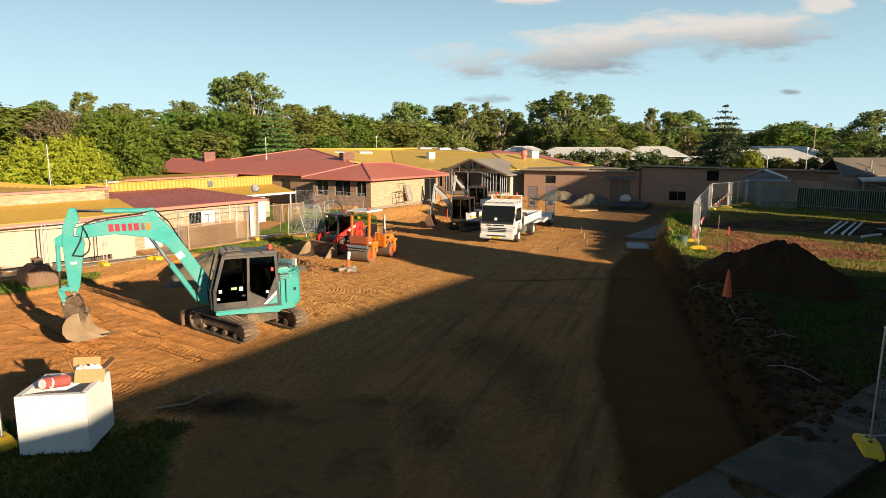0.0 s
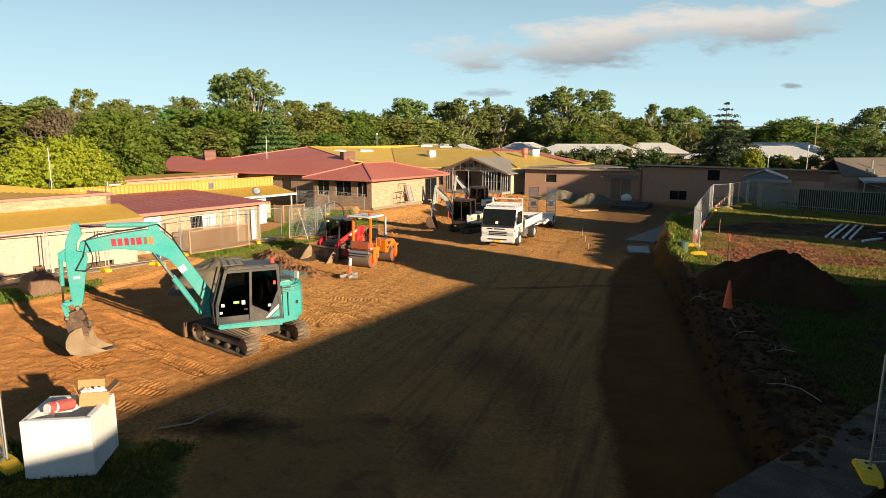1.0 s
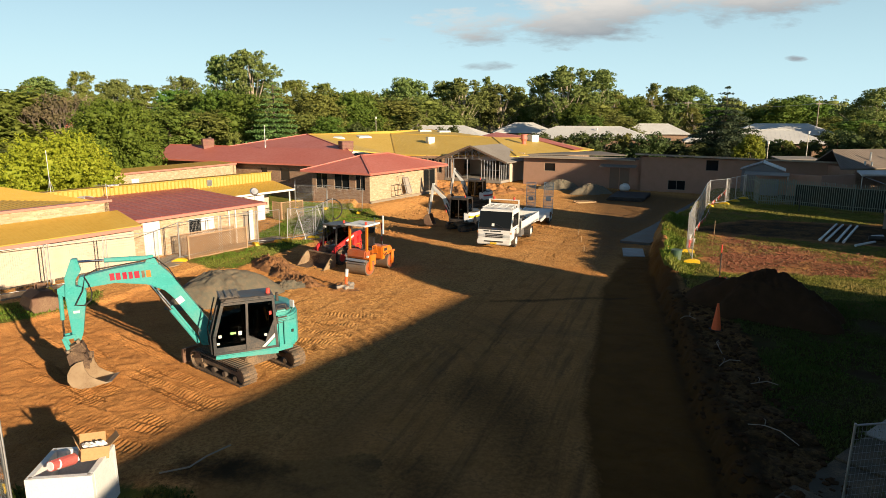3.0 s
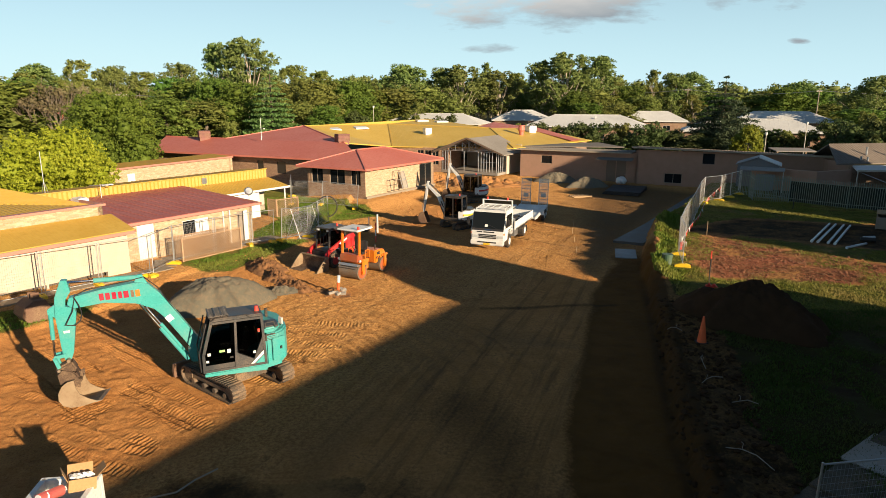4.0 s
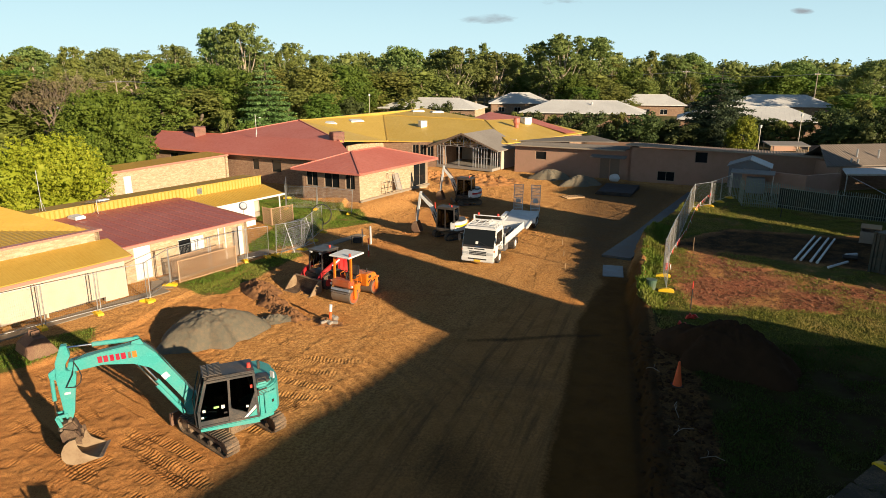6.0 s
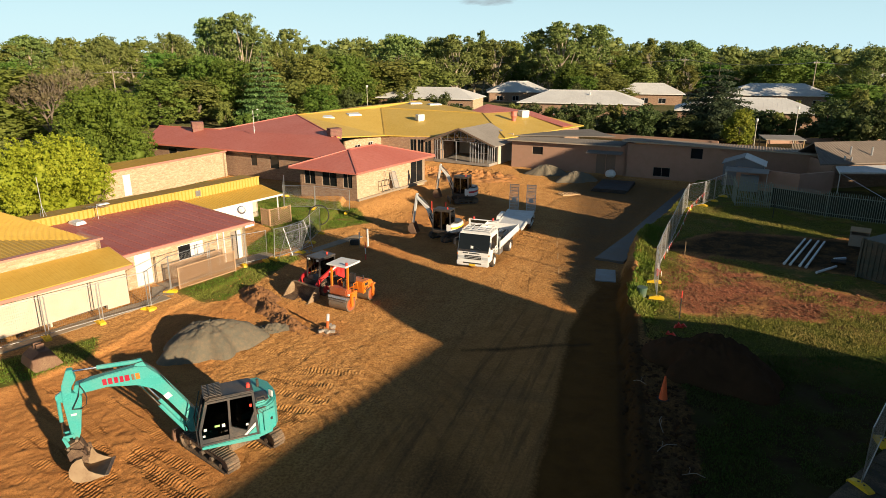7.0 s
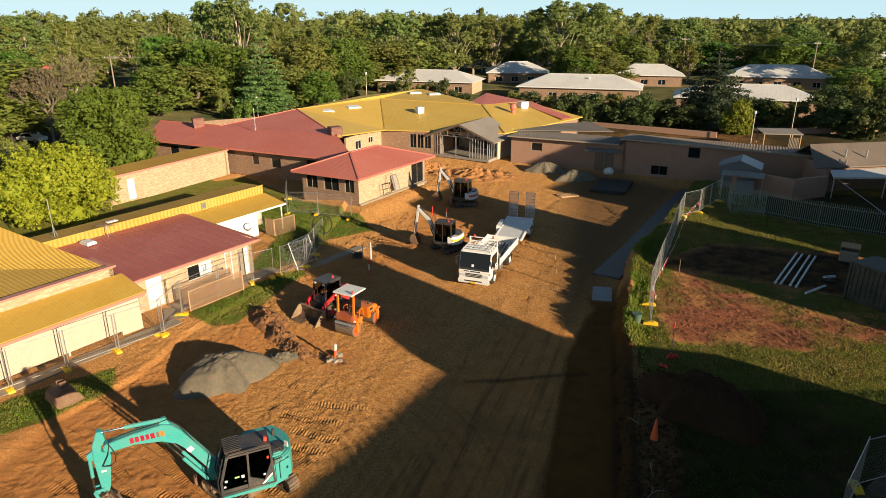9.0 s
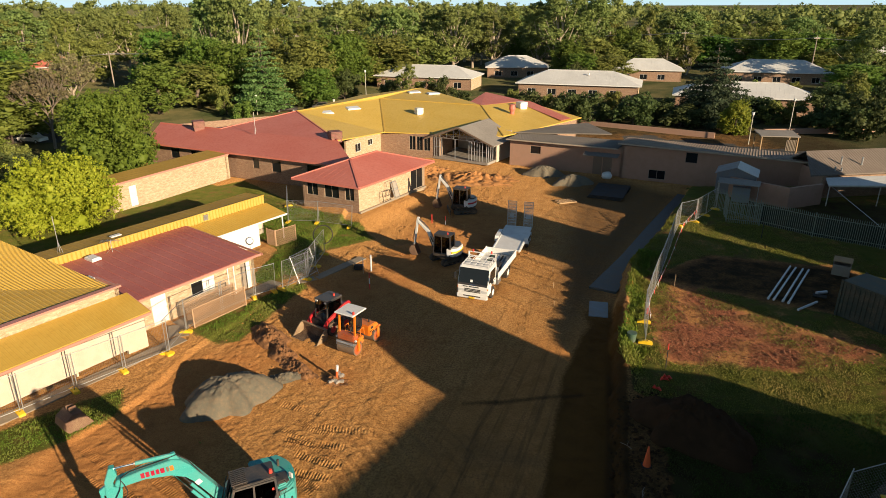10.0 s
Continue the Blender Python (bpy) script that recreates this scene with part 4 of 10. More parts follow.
shade_block("unseen long brick block added to cast shade", None, [(-34, -19.0, (5.6 + 19.0) * T), (4.0, -11.6, (15.0 + 11.6) * T), (10.0, -10.0, (16.7 + 10.0) * T), (20.15, -7.5, (19.0 + 7.5) * T)], 12)
shade_block("unseen tall block with a sloping top, added to cast shade", None, [(20.15, -5.0, (21.2 + 5) * T), (21.0, -5.0, (25.6 + 5) * T), (24.0, -5.0, (41 + 5) * T), (27.8, -5.0, (46 + 5) * T)], 9)
shade_block("unseen low block with a sloping top, added to cast shade", None, [(27.82, -5.0, 0.5 + (15.0 + 5) * T), (31.0, -5.0, 0.5 + (10.0 + 5) * T), (32.0, -5.0, 0.5 + (3.0 + 5) * T)], 9)
shade_block("unseen tall flat-topped block added to cast shade", None, [(40.2, -3.0, (44 + 3) * T), (48.6, -3.0, (46 + 3) * T), (48.7, -3.0, 0.4 + (24 + 3) * T), (51.8, -3.0, 0.4 + (23 + 3) * T)], 9)
shade_block("unseen large stepped block added to cast shade", None, [(52.4, -8.0, (12 + 8) * T + 0.4), (53.4, -8.0, (21 + 8) * T + 0.4), (55.6, -8.0, (24 + 8) * T + 0.4), (55.7, -8.0, (41 + 8) * T - 0.9), (60.0, -8.0, (41.5 + 8) * T - 0.9), (62.5, -8.0, (46.6 + 8) * T - 0.4), (64.0, -8.0, (50 + 8) * T - 0.3), (66.0, -8.0, (44.7 + 8) * T + 2.5), (72.4, -8.0, (44 + 8) * T + 2.2), (72.6, -8.0, (21 + 8) * T), (95.0, -8.0, (20 + 8) * T)], 9)

# ---- the long low buildings on the near side: plan axes along (a) and back from (b) the fence ----
LO, LD, LP = Vector((-15.7, 33.6)), Vector((0.567, 0.824)), Vector((-0.824, 0.567))


def L(a, b, z=None):
    p = LO + LD * a + LP * b
    return (p.x, p.y) if z is None else (p.x, p.y, z)


hall = thing("school_hall", "low cream hall with yellow ribbed metal roofs", "building")
wall("wall", L(-26, 0.35), L(-0.45, 0.35), -0.3, 2.2, "boards_cream", hall, 0.2, holes=[(s, s + 2.9, -0.08, 0.2) for s in (0.4, 3.4, 6.4, 9.4, 12.4, 15.4, 18.4, 21.4)])
wall("wall", L(-0.45, 0.35), L(0.0, 2.1), -0.3, 2.2, "boards_cream", hall, 0.2)
# Dark sheet behind the low openings, painted as the shade inside.
wall("wall", L(-26, 0.9), L(-0.3, 0.9), -0.3, 0.6, "unlit_interior", hall, 0.1)
roof("lean_to_roof", [L(-26, -0.1, 2.26), L(-0.23, -0.1, 2.26), L(-0.23, 2.14, 2.86), L(-26, 2.14, 2.86)], "roof_yellow", hall, "mustard yellow ribbed roof sheets", run=LP, pitch=0.2, rib=0.007, width=0.03, thick=0.06)
bm = box(NB(), (-13.45, 0.12, 2.13), (26.3, 0.05, 0.17), m=wall_frame(L(0, -0.26), L(26, -0.26)) @ Matrix.Translation((0, 0, 0)))
part("fascia", bm, "fascia_pink", hall)
bm = box(NB(), (-0.2, 1.0, 2.46), (0.06, 2.3, 0.12), rot=(15, 0, 0), m=wall_frame(L(0, 0), L(26, 0)))
part("verge_trim", bm, "fascia_pink", hall)
wall("parapet", L(-26, 2.16), L(-0.65, 2.16), 2.6, 3.36, "brick_cream", hall, 0.25)
wall("parapet", L(-0.65, 2.16), L(-0.65, 4.4), 2.0, 3.36, "brick_cream", hall, 0.25)
bm = box(NB(), (-13.55, 2.26, 3.42), (26.1, 0.40, 0.12), m=wall_frame(L(0, 0), L(26, 0)))
box(bm, (-0.69, 3.3, 3.425), (0.14, 2.2, 0.122), m=wall_frame(L(0, 0), L(26, 0)))
part("cap_flashing", bm, "fascia_pink", hall)
roof("main_roof", [L(-26, 2.5, 3.34), L(-0.8, 2.5, 3.34), L(-9.35, 11.5, 3.82), L(-26, 11.5, 3.82)], "roof_yellow", hall, "bright yellow ribbed roof sheets", run=LP, pitch=0.25, rib=0.035, width=0.06)
roof("main_roof", [L(-0.8, 2.5, 3.34), L(-0.8, 20.5, 3.34), L(-9.35, 11.5, 3.82)], "roof_yellow", hall, run=LD, pitch=0.25, rib=0.035, width=0.06)
roof("main_roof", [L(-26, 11.5, 3.82), L(-9.35, 11.5, 3.82), L(-0.8, 20.5, 3.34), L(-26, 20.5, 3.34)], "roof_yellow", hall, run=LP, pitch=0.25, rib=0.035, width=0.06)
wall("wall", L(-0.9, 4.4), L(-0.9, 20.4), -0.3, 3.2, "brick_cream", hall, 0.25)

block = thing("classroom_block", "low cream brick block with a maroon metal roof", "building")
FR = wall_frame(L(0.0, 2.35), L(9.4, 2.35))
ZB = -0.5
wall("wall", L(0.0, 2.35), L(9.4, 2.35), ZB, 2.12, "brick_cream", block, 0.25,
     holes=[(1.25, 2.3, -0.1, 1.95), (4.15, 6.0, 0.72, 1.72), (8.15, 9.0, -0.45, 1.72)])
wall("wall", L(9.4, 2.35), L(9.4, 10.4), ZB, 2.12, "brick_cream", block, 0.25)
# Dark sheet behind door and window, painted as the unlit room.
wall("wall", L(0.3, 2.9), L(9.1, 2.9), ZB, 2.0, "unlit_interior", block, 0.05)
door(FR, 1.25, 2.3, -0.1, 1.95, block, "white_paint")
window(FR, 4.15, 6.0, 0.72, 1.72, block, panes=2, blind=(1,))
door(FR, 8.15, 8.65, -0.45, 1.72, block, "timber_grey", 0.14)
bm = box(NB(), (8.83, 0.02, 0.64), (0.32, 0.05, 2.15), m=FR)
part("door_screen", bm, "white_paint", block)
bm = tube(NB(), FR @ Vector((7.05, -0.05, ZB)), FR @ Vector((7.05, -0.05, 2.1)), 0.05)
tube(bm, FR @ Vector((7.55, -0.05, ZB)), FR @ Vector((7.55, -0.05, 2.1)), 0.05)
part("downpipe", bm, "white_paint", block)
roof("roof", [L(-0.3, 1.95, 2.2), L(9.75, 1.95, 2.2), L(9.75, 10.55, 2.62), L(-0.3, 10.55, 2.62)], "roof_maroon", block, "faded maroon metal roof sheets", run=LP, pitch=0.72, rib=0.03, width=0.03, thick=0.05)
bm = box(NB(), (4.75, -0.44, 2.10), (10.1, 0.06, 0.16), m=FR)
part("fascia", bm, "fascia_pink", block)
bm = box(NB(), (9.79, 3.75, 2.32), (0.06, 8.6, 0.16), rot=(2.8, 0, 0), m=FR)
part("verge_trim", bm, "fascia_pink", block)

cover = thing("covered_walk_building", "narrow building with a corrugated yellow fascia", "building")
FC = wall_frame(L(-14.0, 10.6), L(17.7, 10.6))
# corrugated upright fascia
v, f = [], []
n_cor = 211
for i in range(n_cor + 1):
    s = 31.7 * i / n_cor
    for z in (2.42, 3.16):
        v.append(FC @ Vector((s, -0.03 if i % 2 else 0.035, z)))
for i in range(n_cor):
    f.append((2 * i, 2 * i + 2, 2 * i + 3, 2 * i + 1))
add_mesh("fascia", v, f, "roof_yellow", cover, "yellow corrugated sheet fascia")
bm = box(NB(), (15.85, 0.0, 3.19), (31.8, 0.14, 0.06), m=FC)
part("cap_flashing", bm, "roof_yellow", cover)
roof("roof", [L(-14, 10.66, 3.14), L(17.7, 10.66, 3.14), L(17.7, 12.9, 3.05), L(-14, 12.9, 3.05)], "roof_mustard", cover, run=LP, pitch=0.6, rib=0.02, width=0.03, thick=0.06)
wall("wall", L(-14, 10.8), L(17.5, 10.8), -0.4, 3.0, "boards_cream", cover, 0.15)
wall("wall", L(17.5, 10.8), L(17.5, 12.8), -0.4, 3.0, "boards_cream", cover, 0.15)
wall("wall", L(17.5, 12.8), L(-14, 12.8), -0.4, 3.0, "brick_cream", cover, 0.15)
roof("verandah_roof", [L(9.8, 8.05, 1.93), L(17.9, 8.05, 1.93), L(17.9, 10.55, 2.44), L(9.8, 10.55, 2.44)], "roof_yellow", cover, run=LP, pitch=0.24, rib=0.03, width=0.05, thick=0.05)
bm = box(NB(), (4.05, -0.02, 1.86), (8.2, 0.05, 0.15), m=wall_frame(L(9.8, 8.05), L(18, 8.05)))
part("fascia", bm, "white_paint", cover)
bm = box(NB(), (0, 0, 0.75), (0.09, 0.09, 2.2), m=Matrix.Translation((*L(17.6, 8.3), 0)))
part("post", bm, "white_paint", cover)
wall("wall", L(9.9, 8.6), L(15.2, 8.6), -0.4, 1.9, "white_board", cover, 0.12)
bm = box(NB(), (2.2, -0.08, 2.80), (0.42, 0.10, 0.44), m=wall_frame(L(9.4, 10.6), L(18, 10.6)))
part("vent", bm, "galvanised", cover)

store = thing("store_building", "narrow cream brick building with a flat roof", "building")
SA, SB2 = (-31.2, 60.6), (-23.9, 74.6)
FS = wall_frame(SA, SB2)
wall("wall", SA, SB2, -0.6, 2.3, "brick_cream", store, 0.25, holes=[(2.1, 2.95, -0.35, 1.75)])
door(FS, 2.1, 2.95, -0.35, 1.75, store, "white_paint")
q = [FS @ Vector(c) for c in ((-0.2, -0.2, 2.42), (15.7, -0.2, 2.42), (15.7, 3.0, 2.56), (-0.2, 3.0, 2.56))]
roof("roof", q, "roof_mustard", store, run=FS.to_3x3() @ Vector((0, 1, 0)), pitch=0.5, rib=0.02, width=0.03, thick=0.06)
bm = box(NB(), (7.75, -0.22, 2.34), (16.0, 0.05, 0.18), m=FS)
part("fascia", bm, "fascia_pink", store)
a4, b4 = FS @ Vector((15.5, 0, 0)), FS @ Vector((15.5, 2.9, 0))
wall("wall", (a4.x, a4.y), (b4.x, b4.y), -0.6, 2.4, "brick_cream", store, 0.2)
a4, b4 = FS @ Vector((0, 2.9, 0)), FS @ Vector((0, 0, 0))
wall("wall", (a4.x, a4.y), (b4.x, b4.y), -0.6, 2.3, "brick_cream", store, 0.2, holes=[(0.6, 2.0, 0.4, 1.6)])
window(wall_frame((a4.x, a4.y), (b4.x, b4.y)), 0.6, 2.0, 0.4, 1.6, store, panes=1, blind=(0,))

# ---- the large house with red and yellow roofs ----
main = thing("main_building", "sprawling brick building with red and yellow metal hip roofs", "building")
MA, MB = Vector((-37.5, 81.1)), Vector((-8.0, 66.8))
MD = (MB - MA).normalized()
MP = Vector((-MD.y, MD.x))


def M(a, b, z=None):
    p = MA + MD * a + MP * b
    return (p.x, p.y) if z is None else (p.x, p.y, z)


HL, E1, RM, RR, RT = (-18.3, 88.0, 5.25), (-6.3, 86.6, 2.62), (-8.2, 102.8, 4.9), (7.5, 97.6, 4.5), (-2.0, 113.0, 5.3)
C1, C2, C3 = M(-1.6, 5.6, 3.95), M(9.0, 5.6, 3.95), M(27.0, 5.6, 3.95)
roof("roof", [M(1.5, 0, 2.6), M(33, 0, 2.6), C3, C1], "roof_red", main, "red metal roof sheets")
roof("roof", [C2, C3, HL], "roof_red", main)
roof("roof", [C1, C2, M(2, 11.2, 2.6)], "roof_red", main)
roof("roof", [C2, HL, M(8, 24, 2.6)], "roof_red", main)
roof("roof", [C2, M(8, 24, 2.6), M(2, 11.2, 2.6)], "roof_red", main)
roof("roof", [HL, (-12, 106, 4.9), M(8, 24, 2.6)], "roof_red", main)
roof("roof", [C3, E1, HL], "roof_gold", main, "yellow metal roof sheets")
roof("roof", [E1, RM, HL], "roof_gold", main)
roof("roof", [HL, RM, RT], "roof_gold", main)
roof("roof", [HL, RT, (-12.0, 106.0, 4.9)], "roof_gold", main)
roof("roof", [E1, (9.6, 83.4, 2.62), RR], "roof_gold", main, run=(0.1, 1), pitch=0.76, rib=0.008, width=0.02)
roof("roof", [E1, RR, RM], "roof_gold", main, run=(0.1, 1), pitch=0.76, rib=0.008, width=0.02)
roof("roof", [RM, RR, RT], "roof_gold", main)
roof("roof", [RR, (6.0, 101.0, 4.6), RT], "roof_gold", main)
roof("roof", [(9.6, 83.4, 2.62), (12.2, 86.0, 2.62), RR], "roof_gold", main)
roof("roof", [(12.2, 86.0, 2.62), (22.6, 96.8, 2.75), (14.8, 104.0, 4.2)], "roof_gold", main)
roof("roof", [(12.2, 86.0, 2.62), (14.8, 104.0, 4.2), RR], "roof_gold", main)
roof("roof", [(13.4, 103.0, 4.22), (15.6, 104.0, 4.24), (20.7, 95.2, 2.92), (18.9, 93.4, 2.92)], "roof_red", main, thick=0.04)
roof("roof", [RR, (14.8, 104.0, 4.25), (9.0, 110.0, 4.9)], "roof_red", main)
roof("roof", [RR, (9.0, 110.0, 4.9), (6.0, 101.0, 4.6)], "roof_red", main)
# ridge and hip caps
for a, b, mt in ((HL, RM, "roof_yellow"), (RM, RR, "roof_yellow"), (HL, C3, "roof_red"), (C1, C2, "roof_red"), (RM, E1, "roof_yellow"), (HL, C2, "roof_red"), (RR, (9.6, 83.4, 2.62), "roof_yellow")):
    part("ridge_cap", bar(NB(), Vector(a) + Vector((0, 0, 0.03)), Vector(b) + Vector((0, 0, 0.03)), 0.16, 0.08), mt, main)
FM = wall_frame(M(1.2, 1.0), M(30.5, 1.0))
holes = [(16.8, 17.7, 0.75, 1.95), (19.6, 20.9, 0.6, 1.95), (11.2, 12.0, 0.75, 1.95), (3.6, 5.0, 0.75, 1.95), (7.0, 8.4, 0.75, 1.95), (24.6, 26.6, 0.6, 1.95)]
wall("wall", M(1.2, 1.0), M(30.5, 1.0), -0.7, 2.55, "brick_brown", main, 0.25, holes=holes)
for s0, s1, z0, z1 in holes:
    window(FM, s0, s1, z0, z1, main, frame_mat="black_paint", panes=1)
wall("wall", (-36.2, 82.4), (-37.8, 94.0), -0.7, 2.5, "brick_brown", main)
bm = box(NB(), (15.0, -1.02, 2.5), (32.4, 0.05, 0.2), m=FM)
part("gutter", bm, "roof_red", main)
wall("wall", (-10.6, 79.5), (-6.9, 87.4), -0.7, 2.75, "brick_cream", main, 0.25, holes=[(2.2, 3.6, 0.9, 2.0), (5.4, 6.6, 1.2, 2.0)])
FW = wall_frame((-10.6, 79.5), (-6.9, 87.4))
window(FW, 2.2, 3.6, 0.9, 2.0, main, panes=2)
window(FW, 5.4, 6.6, 1.2, 2.0, main, panes=2)
YW = ((-6.9, 87.4), (1.2, 84.6))
FY = wall_frame(*YW)
wall("wall", *YW, -0.7, 2.55, "brick_brown", main, 0.25, holes=[(4.2, 5.1, 0.3, 2.2), (5.25, 6.15, 0.3, 2.2), (6.3, 7.2, 0.3, 2.2)])
for s0 in (4.2, 5.25, 6.3):
    window(FY, s0, s0 + 0.9, 0.3, 2.2, main, frame_mat="timber_grey", panes=2)
wall("wall", (1.2, 84.6), (3.0, 88.4), -0.7, 2.55, "brick_brown", main)
wall("wall", (10.4, 85.4), (13.0, 88.0), -0.7, 2.6, "brick_brown", main)
for a, b in (((-37.0, 94), (-20, 104)), ((13.0, 88.0), (22, 97)), ((22, 97), (9, 110)), ((9, 110), (-12, 106))):
    wall("wall", a, b, -0.7, 2.5, "brick_brown", main)

# the wing with the hip roof
wing = thing("brick_wing", "cream brick wing with a red metal hip roof", "building")
PF, PL, PR = Vector((-6.45, 58.3)), Vector((-13.7, 62.2)), Vector((0.6, 69.2))
PB = PL + PR - PF
P1, P2 = (-8.1, 65.0, 3.9), (-5.7, 68.7, 3.9)
ze = 2.66
e3 = lambda p: (p.x, p.y, ze)
roof("roof", [e3(PF), e3(PR), P2, P1], "roof_red", wing, "red metal roof sheets", run=(-0.84, 0.55), pitch=0.76, rib=0.008, width=0.02)
roof("roof", [e3(PL), e3(PF), P1], "roof_red", wing, run=(0.55, 0.84), pitch=0.76, rib=0.008, width=0.02)
roof("roof", [e3(PB), e3(PL), P1, P2], "roof_red", wing)
roof("roof", [e3(PR), e3(PB), P2], "roof_red", wing)
for a, b in ((e3(PF), P1), (P1, P2), (e3(PR), P2), (e3(PL), P1)):
    part("ridge_cap", bar(NB(), Vector(a) + Vector((0, 0, 0.02)), Vector(b) + Vector((0, 0, 0.03)), 0.2, 0.08), "roof_red", wing)
for a, b in ((PF, PR), (PL, PF)):
    part("gutter", bar(NB(), (a.x, a.y, ze - 0.12), (b.x, b.y, ze - 0.12), 0.10, 0.12), "roof_red", wing)
du, dv = (PR - PF).normalized(), (PL - PF).normalized()
WF = PF + du * 0.75 + dv * 0.7
WR = PR - du * 0.9 + dv * 0.7
WL_ = PL + du * 0.75 - dv * 0.7
WB = PB - du * 0.75 - dv * 0.7
zf = -0.5
fr_r = wall_frame(WF, WR)
run_r = (WR - WF).length
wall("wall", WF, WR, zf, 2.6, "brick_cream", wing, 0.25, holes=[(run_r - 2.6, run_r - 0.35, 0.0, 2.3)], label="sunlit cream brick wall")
window(fr_r, run_r - 2.6, run_r - 0.35, 0.0, 2.3, wing, frame_mat="timber_grey", panes=2)
fr_l = wall_frame(WL_, WF)
run_l = (WF - WL_).length
# Brown brick puts the shade of these sides into the cream wing's colour.
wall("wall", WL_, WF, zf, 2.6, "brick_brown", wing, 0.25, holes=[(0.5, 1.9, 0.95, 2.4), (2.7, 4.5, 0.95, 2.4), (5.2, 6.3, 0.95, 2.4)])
for s0, s1 in ((0.5, 1.9), (2.7, 4.5), (5.2, 6.3)):
    window(fr_l, s0, s1, 0.95, 2.4, wing, frame_mat="timber_grey", panes=2)
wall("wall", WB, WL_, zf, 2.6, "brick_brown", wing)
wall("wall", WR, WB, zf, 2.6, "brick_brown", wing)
bm = box(NB(), (run_r / 2, -0.10, -0.1), (run_r + 0.1, 0.18, 0.2), m=fr_r)
part("footing", bm, "path_tan", wing)

# the steel-framed gable that is being added
gable = thing("steel_framed_porch", "half-built steel-framed gable with a grey metal roof", "building")
GL, GR = Vector((0.4, 84.8)), Vector((7.2, 80.5))
FG = wall_frame(GL, GR)
gw = (GR - GL).length
gdeep = 6.4
apex = 3.95
eave = 2.25
hw = gw / 2


def rail(bm, a, b, w=0.09):
    return bar(bm, FG @ Vector(a), FG @ Vector(b), w)


bm = box(NB(), (gw / 2, gdeep / 2, -0.45), (gw + 0.3, gdeep, 0.32), m=FG)
part("floor_slab", bm, "concrete", gable)
over = 1.1
q1 = [FG @ Vector(c) for c in ((hw, -0.6, apex), (gw + over, -0.6, eave - 0.2), (gw + over, gdeep, eave - 0.2), (hw, gdeep + 1.6, apex))]
roof("roof", q1, "roof_grey", gable, "new grey metal roof sheets", run=FG.to_3x3() @ Vector((1, 0, 0)), pitch=0.76, rib=0.008, width=0.02)
q2 = [FG @ Vector(c) for c in ((-over, -0.6, eave - 0.2), (hw, -0.6, apex), (hw, gdeep + 1.6, apex), (-over, gdeep, eave - 0.2))]
roof("roof", q2, "roof_grey", gable)
for s, b in (((-over, -0.62, eave - 0.2), (hw, -0.62, apex)), ((hw, -0.62, apex), (gw + over, -0.62, eave - 0.2))):
    part("barge_board", bar(NB(), FG @ Vector(s), FG @ Vector(b), 0.06, 0.22), "fascia_brown", gable)
studs = [0.05, 0.45, 0.85, 1.25, 3.3, 5.4, 5.8, 6.2, 6.6, 7.0, 7.4, gw - 0.05]
for s in studs:
    part("stud", rail(NB(), (s, 0.05, -0.3), (s, 0.05, eave)), "galvanised", gable)
for z in (-0.28, 1.0, eave):
    for s0, s1 in ((0.0, 1.3), (5.3, gw)):
        part("noggin", rail(NB(), (s0, 0.055, z), (s1, 0.055, z), 0.07), "galvanised", gable)
for yy in (0.0, 1.6, 3.2, 4.8):
    bm = rail(NB(), (0, yy + 0.06, eave + 0.03), (gw, yy + 0.06, eave + 0.03), 0.08)
    rail(bm, (0, yy + 0.06, eave + 0.05), (hw, yy + 0.06, apex - 0.16), 0.08)
    rail(bm, (gw, yy + 0.06, eave + 0.05), (hw, yy + 0.06, apex - 0.16), 0.08)
    for k in range(1, 8):
        s = gw * k / 8
        top = eave + 0.05 + (apex - 0.16 - eave) * (1 - abs(s - hw) / hw)
        rail(bm, (s, yy + 0.06, eave), (s, yy + 0.06, top), 0.06)
        if k < 8:
            s2 = gw * (k + (1 if k < 4 else -1)) / 8
            rail(bm, (s, yy + 0.06, top), (s2, yy + 0.06, eave), 0.045)
    part("roof_truss", bm, "galvanised", gable)
for s in (0.05, gw - 0.05):
    for yy in (0.6, 1.2, 1.8, 2.4, 3.0, 3.6, 4.2):
        part("stud", rail(NB(), (s, yy, -0.3), (s, yy, eave)), "galvanised", gable)
a4, b4 = FG @ Vector((gw + 0.3, 2.2, 0)), FG @ Vector((gw + 0.3, gdeep, 0))
wall("wall", (a4.x, a4.y), (b4.x, b4.y), -0.6, eave, "boards_cream", gable, 0.12)
a4, b4 = FG @ Vector((0.0, gdeep, 0)), FG @ Vector((gw + 0.3, gdeep, 0))
wall("back_wall", (a4.x, a4.y), (b4.x, b4.y), -0.6, 2.9, "plaster", gable, 0.15, holes=[(2.4, 5.6, -0.3, 1.8)])
a4, b4 = FG @ Vector((2.2, gdeep + 1.4, 0)), FG @ Vector((6, gdeep + 1.4, 0))
# Dark sheet behind the gap in the plaster, painted as unlit depth.
wall("back_wall", (a4.x, a4.y), (b4.x, b4.y), -0.6, 2.6, "unlit_interior", gable, 0.1)

# ---- the long rendered building across the end of the site ----
longb = thing("long_building", "long low brown building with flat metal roofs", "building")
QA, QB = Vector((12.6, 80.3)), Vector((41.5, 66.0))
QD = (QB - QA).normalized()
FQ = wall_frame(QA, QB)
ql = (QB - QA).length


def Q(a, b, z=None):
    p = FQ @ Vector((a, b, 0))
    return (p.x, p.y) if z is None else (p.x, p.y, z)


